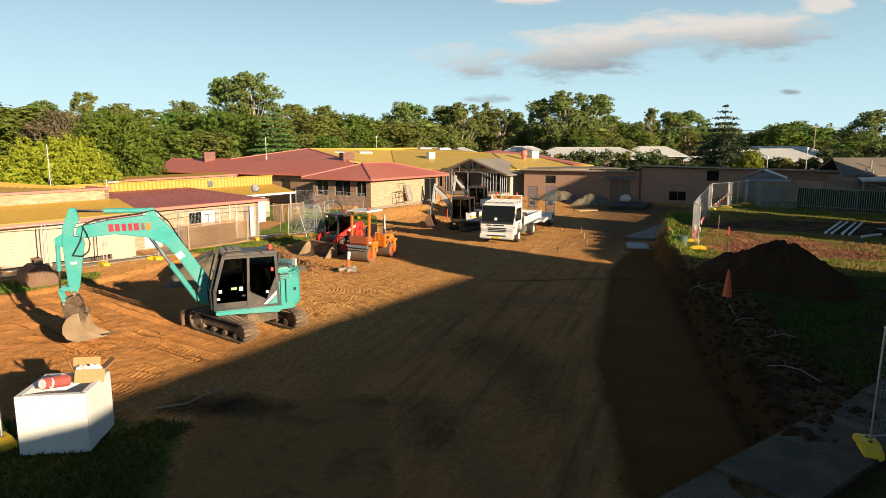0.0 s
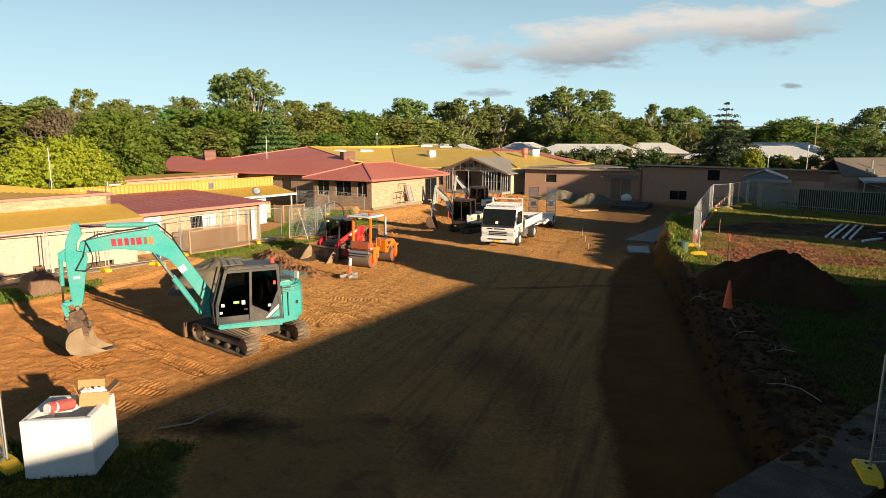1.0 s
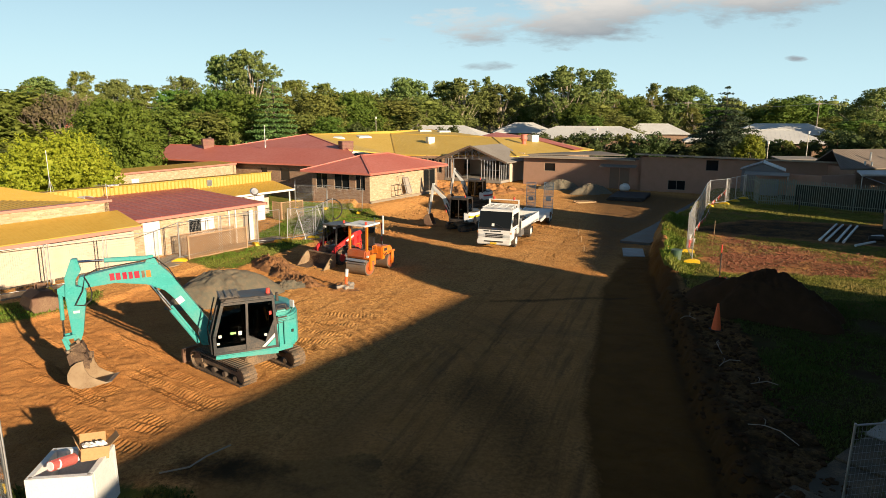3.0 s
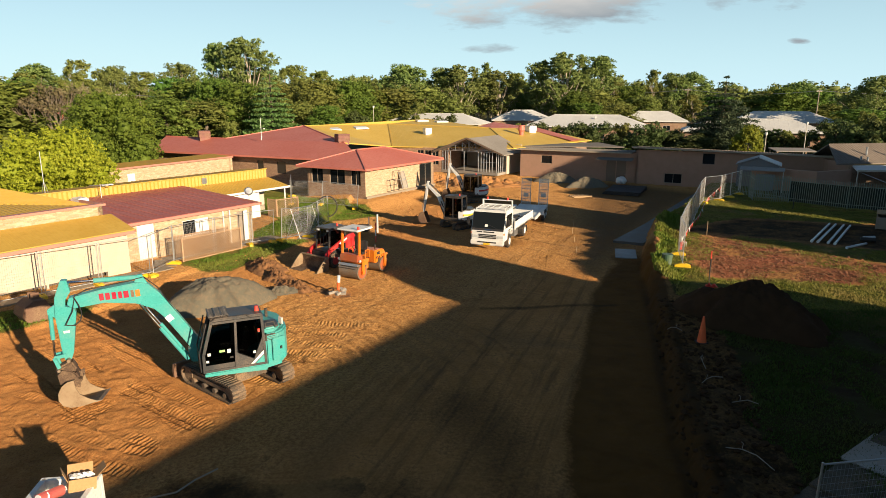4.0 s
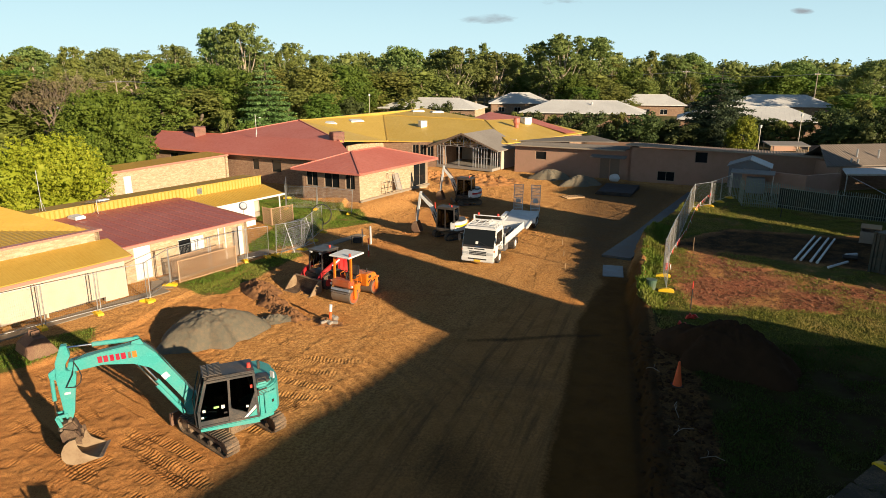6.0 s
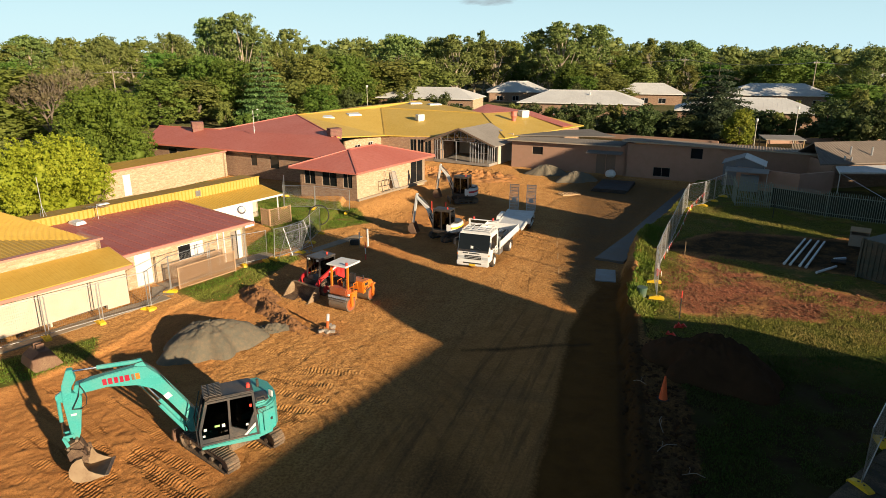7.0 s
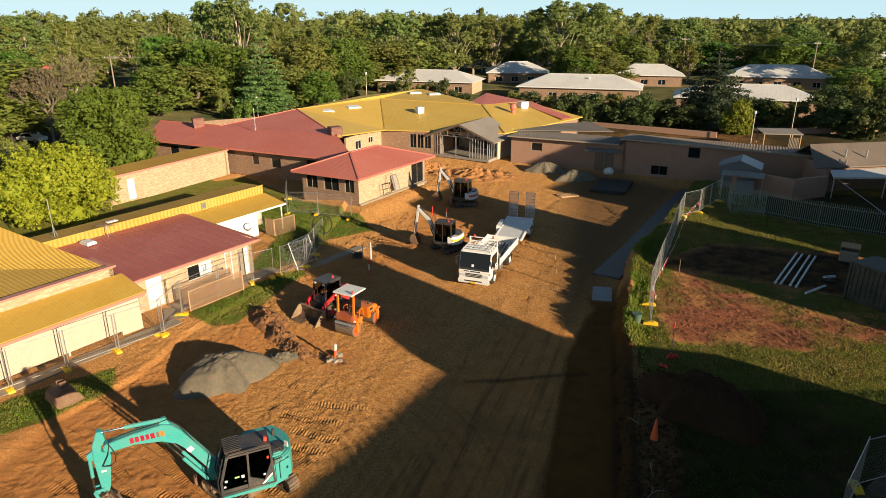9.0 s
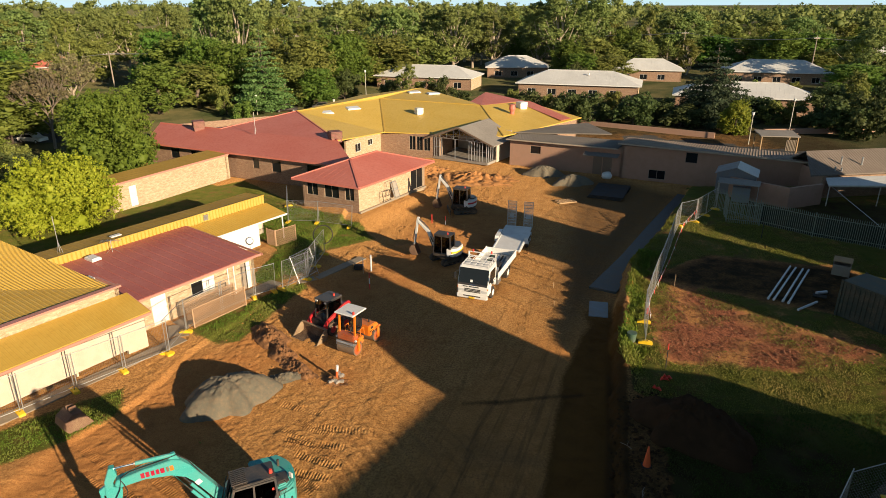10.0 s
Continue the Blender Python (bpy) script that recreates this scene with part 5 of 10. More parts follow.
wall("wall", Q(-2.6, 0), Q(11.6, 0), -1.3, 2.7, "render_brown", longb, 0.25, holes=[(2.7, 4.1, 1.0, 2.0), (10.8, 11.9, -0.9, 1.7), (12.0, 13.1, -0.9, 1.7)])
window(FQ, 0.1, 1.5, 1.0, 2.0, longb, frame_mat="timber_grey", panes=1)
door(FQ, 8.2, 9.3, -0.9, 1.7, longb, "fascia_brown")
door(FQ, 9.4, 10.5, -0.9, 1.7, longb, "fascia_brown")
wall("wall", Q(11.6, -0.3), Q(ql, -0.3), -1.3, 3.1, "render_brown", longb, 0.25, holes=[(7.2, 8.5, 1.75, 2.95), (3.3, 5.2, -0.55, 0.55)])
F2 = wall_frame(Q(11.6, -0.3), Q(ql, -0.3))
window(F2, 7.2, 8.5, 1.75, 2.95, longb, frame_mat="fascia_brown", panes=1)
window(F2, 3.3, 5.2, -0.55, 0.55, longb, frame_mat="timber_grey", panes=2)
wall("wall", Q(11.6, 4.6), Q(11.6, -0.3), -1.1, 3.1, "render_brown", longb)
wall("wall", Q(ql, -0.3), Q(ql, 4.6), -1.1, 2.9, "render_brown", longb)
wall("wall", Q(ql, 4.6), Q(0, 4.6), -1.1, 2.3, "render_brown", longb)
roof("roof", [Q(-2.9, -0.7, 2.75), Q(11.15, -0.7, 2.75), Q(11.15, 5.4, 2.55), Q(-2.9, 5.4, 2.55)], "roof_slate", longb, run=FQ.to_3x3() @ Vector((0, 1, 0)), pitch=0.3, rib=0.03, width=0.05)
roof("roof", [Q(11.2, -0.9, 3.5), Q(ql + 0.5, -0.9, 3.15), Q(ql + 0.5, 5.2, 2.75), Q(11.2, 5.2, 3.1)], "roof_tan", longb, run=FQ.to_3x3() @ Vector((0, 1, 0)), pitch=0.3, rib=0.03, width=0.05)
bm = box(NB(), (4.1, -0.73, 2.68), (14.1, 0.06, 0.14), m=FQ)
part("fascia", bm, "fascia_tan", longb)
part("fascia", bar(NB(), Q(11.2, -0.93, 3.40), Q(ql + 0.5, -0.93, 3.05), 0.06, 0.15), "fascia_tan", longb)
roof("porch_roof", [Q(7.4, -2.2, 1.98), Q(11.5, -2.2, 1.98), Q(11.5, -0.95, 2.15), Q(7.4, -0.95, 2.15)], "roof_slate", longb, thick=0.08)
roof("carport_roof", [(11.2, 85.0, 2.8), (17.6, 90.0, 2.8), (22.6, 92.4, 2.72), (24.0, 84.0, 2.72)], "roof_slate", longb)

# ---- tiled house at the far corner ----
house = thing("tiled_house", "brick house with a brown tiled roof", "house")
roof("roof", [(38.0, 61.4, 2.85), (58.0, 64.2, 2.85), (57.0, 67.8, 4.45), (39.3, 65.3, 4.45)], "tiles_brown", house, "brown roof tiles", run=(-0.14, 0.99), pitch=0.30, rib=0.022, width=0.12)
roof("roof", [(39.3, 65.3, 4.45), (57.0, 67.8, 4.45), (57.0, 71.5, 2.6), (39.2, 69.0, 2.6)], "tiles_brown", house)
wall("wall", (39.6, 61.8), (58, 64.5), -0.3, 2.6, "brick_brown", house)
wall("wall", (39.9, 68.3), (39.6, 61.8), -0.3, 2.8, "render_brown", house)
roof("verandah_roof", [(38.4, 58.8, 2.5), (54.0, 58.6, 2.4), (56.0, 62.9, 2.72), (39.3, 61.0, 2.72)], "roof_white", house)
part("fascia", bar(NB(), (38.4, 58.8, 2.46), (54.0, 58.6, 2.36), 0.06, 0.16), "fascia_pale", house)
for x, y in ((38.6, 59.0), (43.5, 58.95), (48.5, 58.9)):
    part("post", tube(NB(), (x, y, 0.2), (x, y, 2.45), 0.05), "fascia_pale", house)
for x, y, h in ((42.0, 63.4, 0.9), (44.2, 63.5, 0.9), (40.9, 62.4, 0.5), (41.5, 62.3, 0.5)):
    zb = 2.55 + (y - 61.2 - (x - 39) * 0.14) * 0.46
    part("flue", tube(NB(), (x, y, zb - 0.2), (x, y, zb + h), 0.09), "galvanised", house)
lowwall = thing("garden_wall", "low brown rendered wall beside the house", "wall", kind="structure")
wall("wall", (34.4, 58.2), (38.4, 59.6), 0.0, 2.45, "render_brown", lowwall, 0.3)
wall("wall", (30.5, 62.5), (34.4, 58.2), 0.0, 2.45, "render_brown", lowwall, 0.3)

# ---- white-roofed cottages behind ----
def cottage(label, a, b, deep, z_eave, z_ridge, material="roof_white", back=False):
    """A hip-roofed cottage: its front eave from a to b, and its depth behind."""
    h = thing("cottage", label, "house", group="cottages behind the site")
    a, b = Vector(a), Vector(b)
    d = (b - a).normalized()
    p = Vector((-d.y, d.x))
    c, e = b + p * deep, a + p * deep
    r1, r2 = a + d * deep * 0.5 + p * deep * 0.5, b - d * deep * 0.5 + p * deep * 0.5
    E = lambda v, z: (v.x, v.y, z)
    roof("roof", [E(a, z_eave), E(b, z_eave), E(r2, z_ridge), E(r1, z_ridge)], material, h, run=p, pitch=0.76, rib=0.012, width=0.03)
    roof("roof", [E(b, z_eave), E(c, z_eave), E(r2, z_ridge)], material, h)
    roof("roof", [E(c, z_eave), E(e, z_eave), E(r1, z_ridge), E(r2, z_ridge)], material, h)
    roof("roof", [E(e, z_eave), E(a, z_eave), E(r1, z_ridge)], material, h)
    for u, v in ((r1, r2),):
        part("ridge_cap", bar(NB(), E(u, z_ridge + 0.03), E(v, z_ridge + 0.03), 0.25, 0.1), material, h)
    i = 0.6
    wa, wb, wc, we = a + d * i + p * i, b - d * i + p * i, c - d * i - p * i, e + d * i - p * i
    run = (wb - wa).length
    hs = [(s, s + 1.8, 0.5, 1.8) for s in np.arange(2.0, run - 3, 4.3)]
    wall("wall", wa, wb, -0.6, z_eave, "brick_brown", h, holes=hs)
    m = wall_frame(wa, wb)
    for s0, s1, z0, z1 in hs:
        window(m, s0, s1, z0, z1, h, panes=2)
    wall("wall", wb, wc, -0.6, z_eave, "brick_cream", h)
    wall("wall", wc, we, -0.6, z_eave, "brick_brown", h)
    wall("wall", we, wa, -0.6, z_eave, "brick_brown", h)
    part("gutter", bar(NB(), E(a, z_eave - 0.1), E(b, z_eave - 0.1), 0.12, 0.14), "white_paint", h)
    return h


cottage("brick cottage with a white metal hip roof", (-14.5, 157.0), (8.8, 149.4), 11.0, 2.9, 5.1)
cottage("brick cottage with a white metal hip roof", (13.5, 177.0), (31.0, 176.0), 12.0, 2.9, 5.4)
cottage("brick cottage with a long white metal roof", (17.5, 141.0), (42.4, 133.0), 12.0, 2.9, 5.2)
cottage("brick cottage with a white metal hip roof", (45.5, 169.0), (62.5, 164.5), 10.0, 2.9, 5.3)
cottage("brick cottage with a pale grey metal hip roof", (72.0, 163.5), (95.5, 156.0), 12.0, 2.9, 5.4)
cottage("brick cottage with a pale grey metal hip roof", (44.5, 121.0), (67.7, 112.5), 11.0, 2.9, 5.0)
cottage("distant brick house with a brown tiled roof", (82.0, 214.0), (98.0, 208.0), 11.0, 3.2, 6.0, "tiles_brown")
cottage("distant house with a white metal roof", (134.0, 205.0), (145.0, 202.0), 9.0, 3.0, 6.2)
cottage("distant house with a red metal roof", (-112.0, 176.0), (-97.0, 184.0), 9.0, 3.0, 5.4, "roof_red")
cottage("distant house with a white metal roof", (-104.0, 152.0), (-92.0, 158.0), 9.0, 2.7, 4.6)

# ---- trees ----
def unit_ball():
    bm = NB()
    bmesh.ops.create_icosphere(bm, subdivisions=2, radius=1.0)
    bm.verts.index_update()
    out = np.array([v.co[:] for v in bm.verts]), np.array([[v.index for v in f.verts] for f in bm.faces])
    bm.free()
    return out


BALL = unit_ball()


def leaf_mesh(name, blobs, count, size, material, parent, seed, label="", flat=0.0, droop=0.0, shell=0.5, core=0.0, tuft=0):
    """A crown: many small folded leaf sprays scattered through soft blobs (x, y, z, rx, ry, rz)."""
    rng = np.random.default_rng(seed)
    b = np.array(blobs, float)
    vol = (b[:, 3] * b[:, 4] * b[:, 5]) ** 0.75
    pick = rng.choice(len(b), count, p=vol / vol.sum())
    d = rng.normal(size=(count, 3))
    d /= np.linalg.norm(d, axis=1, keepdims=True)
    r = shell + (1 - shell) * rng.random(count) ** 0.6
    r = r * (1 + 0.16 * np.sin(d[:, 0] * 5 + pick) * np.cos(d[:, 1] * 6 + 2 * pick))
    c = b[pick, :3] + d * b[pick, 3:] * r[:, None]
    if tuft:
        # leaves gather in tufts round twig ends
        home = rng.integers(0, max(1, count // tuft), count)
        off = rng.normal(size=(count, 3))
        off *= (rng.random(count) ** 0.4 / np.linalg.norm(off, axis=1))[:, None]
        c = c[home] + off * np.array([1, 1, 0.75]) * size * 0.55 * math.sqrt(tuft)
        d = d[home] * 0.55 + off * 0.75
    nrm = d * 1.05 + rng.normal(size=(count, 3)) * 0.62 + np.array([0, 0, 0.3 + flat])
    nrm /= np.linalg.norm(nrm, axis=1, keepdims=True)
    t = np.cross(nrm, rng.normal(size=(count, 3)))
    t /= np.linalg.norm(t, axis=1, keepdims=True)
    t[:, 2] -= droop
    s = np.cross(nrm, t)
    k = size * (0.55 + 0.9 * rng.random(count))[:, None]
    side = np.where(rng.random(count) < 0.5, 1.0, -1.0)[:, None]
    v = np.stack([c - t * k * 0.8, c + side * s * k + nrm * k * 0.15, c + t * k * 0.8], 1).reshape(-1, 3)
    tri = np.arange(count * 3).reshape(-1, 3)
    if core:
        # the dark twiggy mass inside each clump
        bv, bt = BALL
        lump = 1 + 0.3 * rng.normal(size=(len(b), len(bv), 1))
        cv = b[:, None, :3] + bv[None] * b[:, None, 3:] * core * lump
        tri = np.concatenate([tri, count * 3 + (bt[None] + len(bv) * np.arange(len(b))[:, None, None]).reshape(-1, 3)])
        v = np.concatenate([v, cv.reshape(-1, 3)])
    me = bpy.data.meshes.new(name)
    me.vertices.add(len(v))
    me.vertices.foreach_set("co", v.ravel())
    me.loops.add(tri.size)
    me.loops.foreach_set("vertex_index", tri.ravel())
    me.polygons.add(len(tri))
    me.polygons.foreach_set("loop_start", np.arange(len(tri)) * 3)
    me.update(calc_edges=True)
    me.materials.append(MATS[material])
    ob = new(name, me)
    ob.parent = parent
    if label:
        ob["label"] = label
    return ob


def trunk_mesh(parent, height, r, blobs, material, seed, lean=0.04, limb=0.32):
    rng = random.Random(seed)
    bm = NB()
    pts = [Vector((0, 0, -0.6))]
    n = 6
    for i in range(1, n + 1):
        pts.append(Vector((rng.uniform(-lean, lean) * height * 0.5, rng.uniform(-lean, lean) * height * 0.5, height * i / n)))
    for i in range(n):
        tube(bm, pts[i], pts[i + 1], r * (1 - 0.8 * i / n), r * (1 - 0.8 * (i + 1) / n), seg=7)
    for b in blobs:
        tip = Vector(b[:3])
        k = min(n - 1, max(1, int((tip.z * 0.55) / height * n)))
        start = pts[k]
        mid = start.lerp(tip, 0.5) + Vector((0, 0, -0.06 * height))
        w = r * limb
        tube(bm, start, mid, w, w * 0.65, seg=5)
        tube(bm, mid, tip, w * 0.65, w * 0.2, seg=5)
    return part("trunk", bm, material, parent)


def broadleaf(name, label, height, wide, leaves, size, leaf, seed, base=0.18, bark="bark_dark", m=None, n_blobs=32, flat=0.0):
    rng = random.Random(seed)
    t = thing(name, label, "tree", m)
    blobs = []
    for i in range(n_blobs):
        a, q = 2.4 * i + rng.uniform(-0.5, 0.5), rng.random() ** 0.35
        zz = (i + rng.random()) / n_blobs
        girth = math.sin(math.pi * (0.22 + 0.68 * zz)) ** 0.8
        rr = wide * 0.5 * q * girth * 0.78
        s = wide * rng.uniform(0.07, 0.19)
        blobs.append((rr * math.cos(a), rr * math.sin(a), height * (base + (0.86 - base) * zz), s, s, s * rng.uniform(0.7, 0.95)))
    trunk_mesh(t, height * 0.72, height * 0.028, blobs[:8], bark, seed)
    leaf_mesh("crown", blobs, leaves, size, leaf, t, seed, shell=0.55, flat=flat, core=0.4, tuft=11)
    return t


def gum(name, label, height, wide, leaves, size, leaf, seed, bark="bark_pale", m=None):
    """A eucalypt: a bare forking trunk, clumps of hanging leaves with gaps."""
    rng = random.Random(seed)
    t = thing(name, label, "tree", m)
    blobs = []
    for i in range(44):
        zz = 0.26 + 0.70 * (i + rng.random()) / 44
        a = 2.4 * i + rng.uniform(-0.9, 0.9)
        rr = wide * 0.5 * rng.uniform(0.25, 1.0) * (1.1 - 0.75 * abs(zz - 0.6) / 0.36)
        s = wide * rng.uniform(0.05, 0.165)
        blobs.append((rr * math.cos(a), rr * math.sin(a), height * zz, s, s, s * rng.uniform(0.6, 0.85)))
    trunk_mesh(t, height * 0.82, height * 0.02, blobs[::2], bark, seed, 0.06, 0.34)
    leaf_mesh("crown", blobs, leaves, size, leaf, t, seed, droop=0.35, shell=0.45, core=0.3, tuft=11)
    return t


def conifer(name, label, height, wide, leaves, size, leaf, seed, tiers=15, m=None, flat=0.6):
    rng = random.Random(seed)
    t = thing(name, label, "tree", m)
    blobs = []
    for i in range(tiers):
        f = i / (tiers - 1)
        rad = wide * 0.5 * (1 - f) ** 0.75 + 0.25
        arms = max(3, int(9 * (1 - f)) + 2)
        for k in range(arms):
            a = 6.283 * (k + rng.random() * 0.8) / arms
            reach = rad * rng.uniform(0.72, 1.1)
            for q in (0.35, 0.72, 1.0):
                s = 0.16 * wide * (1 - 0.84 * f) * (0.75 if q == 1.0 else 1.0)
                blobs.append((reach * q * math.cos(a), reach * q * math.sin(a), height * (0.10 + 0.88 * f) - reach * q * 0.10, s, s, s * 0.34))
    bm = tube(NB(), (0, 0, -0.5), (0, 0, height * 0.97), height * 0.02, 0.03, seg=7)
    for b in blobs[2::3]:
        tube(bm, (0, 0, b[2] + 0.15 * math.hypot(b[0], b[1])), b[:3], 0.05, 0.02, seg=4, caps=False)
    part("trunk", bm, "bark_dark", t)
    leaf_mesh("crown", blobs, leaves, size, leaf, t, seed, flat=flat, shell=0.1)
    return t


def bare_tree(name, label, height, wide, seed, m=None, leaves=900):
    rng = random.Random(seed)
    t = thing(name, label, "tree", m)
    bm = NB()
    tips = []

    def grow(p, d, ln, r, depth):
        q = p + d * ln
        tube(bm, p, q, r, r * 0.7, seg=5 if depth > 1 else 4, caps=False)
        if depth == 0:
            tips.append(q)
            return
        for _ in range(3 if depth < 4 else 4):
            e = (d + Vector((rng.uniform(-0.75, 0.75), rng.uniform(-0.75, 0.75), rng.uniform(-0.15, 0.5)))).normalized()
            grow(q, e, ln * rng.uniform(0.62, 0.85), r * 0.62, depth - 1)

    grow(Vector((0, 0, -0.4)), Vector((0.05, 0, 1)), height * 0.26, height * 0.02, 5)
    part("trunk", bm, "bark_grey", t)
    leaf_mesh("crown", [(p.x, p.y, p.z, 0.6, 0.6, 0.5) for p in tips[::3]], leaves, 0.22, "leaf_dry", t, seed, shell=0.0)
    return t


def at_px(px, y, rise=0.0, turn=0.0, scale=(1, 1, 1)):
    """A place y metres ahead of the start in the direction given by a share of the view's width (0 left, 1 right)."""
    x = (px - 0.5) * 2 * math.tan(radians(69.3) / 2) * math.cos(radians(9.2)) * y * 1.0
    return Matrix.Translation((x, y, gz(x, y) + rise)) @ pose(0, 0, 0, 0, 0, turn) @ Matrix.Diagonal((*scale, 1))


# prototypes stand at their first place; copies follow
proto = {
    "oak": broadleaf("tree", "broad dense dark green tree", 12, 11, 12500, 0.21, "leaf_green", 11, n_blobs=36),
    "plane": broadleaf("tree", "upright fresh green tree", 14, 9, 12500, 0.20, "leaf_bright", 12, 0.12, n_blobs=36),
    "wattle": broadleaf("tree", "round olive-green leafed tree", 11, 9, 11000, 0.19, "leaf_olive", 13, 0.15, "bark_grey", n_blobs=34),
    "gum": gum("eucalyptus", "tall eucalyptus with pale limbs and open crown", 19, 12, 13000, 0.23, "leaf_eucalypt", 14),
    "gum_b": gum("eucalyptus", "slender eucalyptus with an open olive crown", 18, 9, 11000, 0.21, "leaf_olive", 15),
    "gum_c": gum("eucalyptus", "spreading eucalyptus with grey-green leaves", 16, 14, 13000, 0.24, "leaf_eucalypt", 16),
    "fir": conifer("conifer", "dense drooping green conifer", 14, 8.5, 17000, 0.19, "leaf_conifer", 17),
    "shrub": broadleaf("shrub", "dark green garden shrub", 3.6, 5, 5000, 0.13, "leaf_dark", 18, 0.05, n_blobs=14),
    "shrub_b": broadleaf("shrub", "rounded olive green shrub", 3.2, 4.2, 4500, 0.12, "leaf_olive", 19, 0.05, n_blobs=14),
    "hedge": broadleaf("shrub", "fresh green rounded bush", 3.0, 4.0, 4500, 0.12, "leaf_bright", 20, 0.05, n_blobs=14),
}
SIZES = {"oak": (12, 11), "plane": (14, 9), "wattle": (11, 9), "gum": (19, 12), "gum_b": (18, 9), "gum_c": (16, 14), "fir": (14, 8.5)}
# how far each kind of crown reaches above its nominal height
FULL = {"oak": 1.19, "plane": 1.06, "wattle": 1.27, "gum": 0.93, "gum_b": 0.95, "gum_c": 1.03, "fir": 1.02}
# kind, share across the view, metres ahead, height and width in metres
TREES = [
    ("plane", -0.026, 86, 13.9, 12.0), ("plane", 0.010, 95, 15.3, 13.0), ("oak", 0.032, 112, 15.0, 11.0), ("gum_b", 0.097, 130, 15.5, 7.0), ("gum_c", 0.137, 185, 17.3, 14.0), ("gum_b", 0.165, 190, 17.0, 12.0),
    ("wattle", 0.121, 170, 14.8, 12.0), ("gum_c", 0.051, 180, 16.7, 15.0), ("oak", 0.201, 150, 15.6, 10.0), ("plane", 0.223, 140, 15.6, 9.0), ("gum", 0.210, 190, 17.6, 12.0),
    ("gum", 0.258, 145, 19.4, 9.0), ("oak", 0.250, 132, 15.0, 8.0), ("gum", 0.288, 142, 20.2, 11.0), ("oak", 0.277, 130, 14.0, 9.0), ("fir", 0.311, 122, 15.0, 9.0), ("gum_b", 0.332, 165, 16.9, 10.0),
    ("wattle", 0.354, 138, 16.5, 9.5), ("gum_b", 0.370, 155, 15.8, 9.0), ("oak", 0.386, 146, 14.9, 10.0), ("oak", 0.406, 152, 14.8, 9.0), ("plane", 0.418, 162, 13.7, 9.0), ("wattle", 0.440, 165, 15.1, 12.0),
    ("gum_c", 0.459, 190, 17.0, 14.0), ("wattle", 0.482, 170, 15.3, 11.0), ("gum_c", 0.503, 195, 16.3, 13.0), ("gum", 0.522, 190, 17.1, 11.0), ("gum_b", 0.541, 205, 17.1, 10.0), ("gum_b", 0.550, 215, 20.9, 6.0),
    ("gum", 0.564, 200, 15.9, 11.0), ("gum_b", 0.582, 215, 17.5, 10.0), ("oak", 0.598, 205, 11.8, 10.0), ("gum", 0.614, 195, 18.4, 11.0), ("gum", 0.638, 190, 20.3, 13.0), ("gum", 0.667, 195, 19.7, 14.0),
    ("oak", 0.647, 166, 12.2, 9.0), ("gum_b", 0.692, 205, 15.1, 10.0), ("oak", 0.709, 185, 14.2, 9.0), ("gum_b", 0.732, 200, 17.9, 7.0), ("wattle", 0.721, 180, 12.1, 9.0), ("gum_c", 0.756, 205, 15.2, 12.0),
    ("gum_c", 0.776, 205, 15.4, 13.0), ("gum_b", 0.795, 210, 12.4, 9.0), ("oak", 0.810, 200, 11.4, 12.0), ("plane", 0.858, 195, 12.1, 10.0), ("oak", 0.881, 185, 13.7, 12.0), ("oak", 0.913, 190, 12.8, 13.0),
    ("gum_c", 0.898, 230, 13.4, 13.0), ("wattle", 0.934, 180, 9.1, 10.0), ("oak", 0.955, 200, 10.6, 12.0), ("gum_c", 0.982, 150, 12.8, 11.0), ("oak", 1.014, 150, 9.5, 10.0), 
    ("wattle", 0.335, 128, 10.7, 7.0), ("oak", 0.373, 126, 8.8, 6.0), ("wattle", 0.236, 126, 11.2, 8.0), ("plane", 0.191, 120, 11.4, 7.0), ("gum_b", 0.472, 124, 8.7, 4.5),
    ("wattle", 0.692, 160, 9.3, 8.0), ("oak", 0.663, 158, 9.0, 8.0), ("gum_b", 0.779, 182, 10.0, 8.0),
    ("plane", 0.969, 140, 8.2, 9.0), ("oak", 0.013, 128, 13.4, 12.0),
    ("oak", -0.038, 120, 14.5, 13.0), ("gum_b", 0.032, 175, 16.1, 13.0), ("plane", 0.446, 190, 11.5, 9.0), 
    ("wattle", 0.676, 178, 13.9, 9.0), ("plane", 0.357, 150, 12.8, 8.0), ("wattle", 0.306, 150, 15.9, 10.0), ("oak", 0.268, 160, 17.9, 10.0),
]
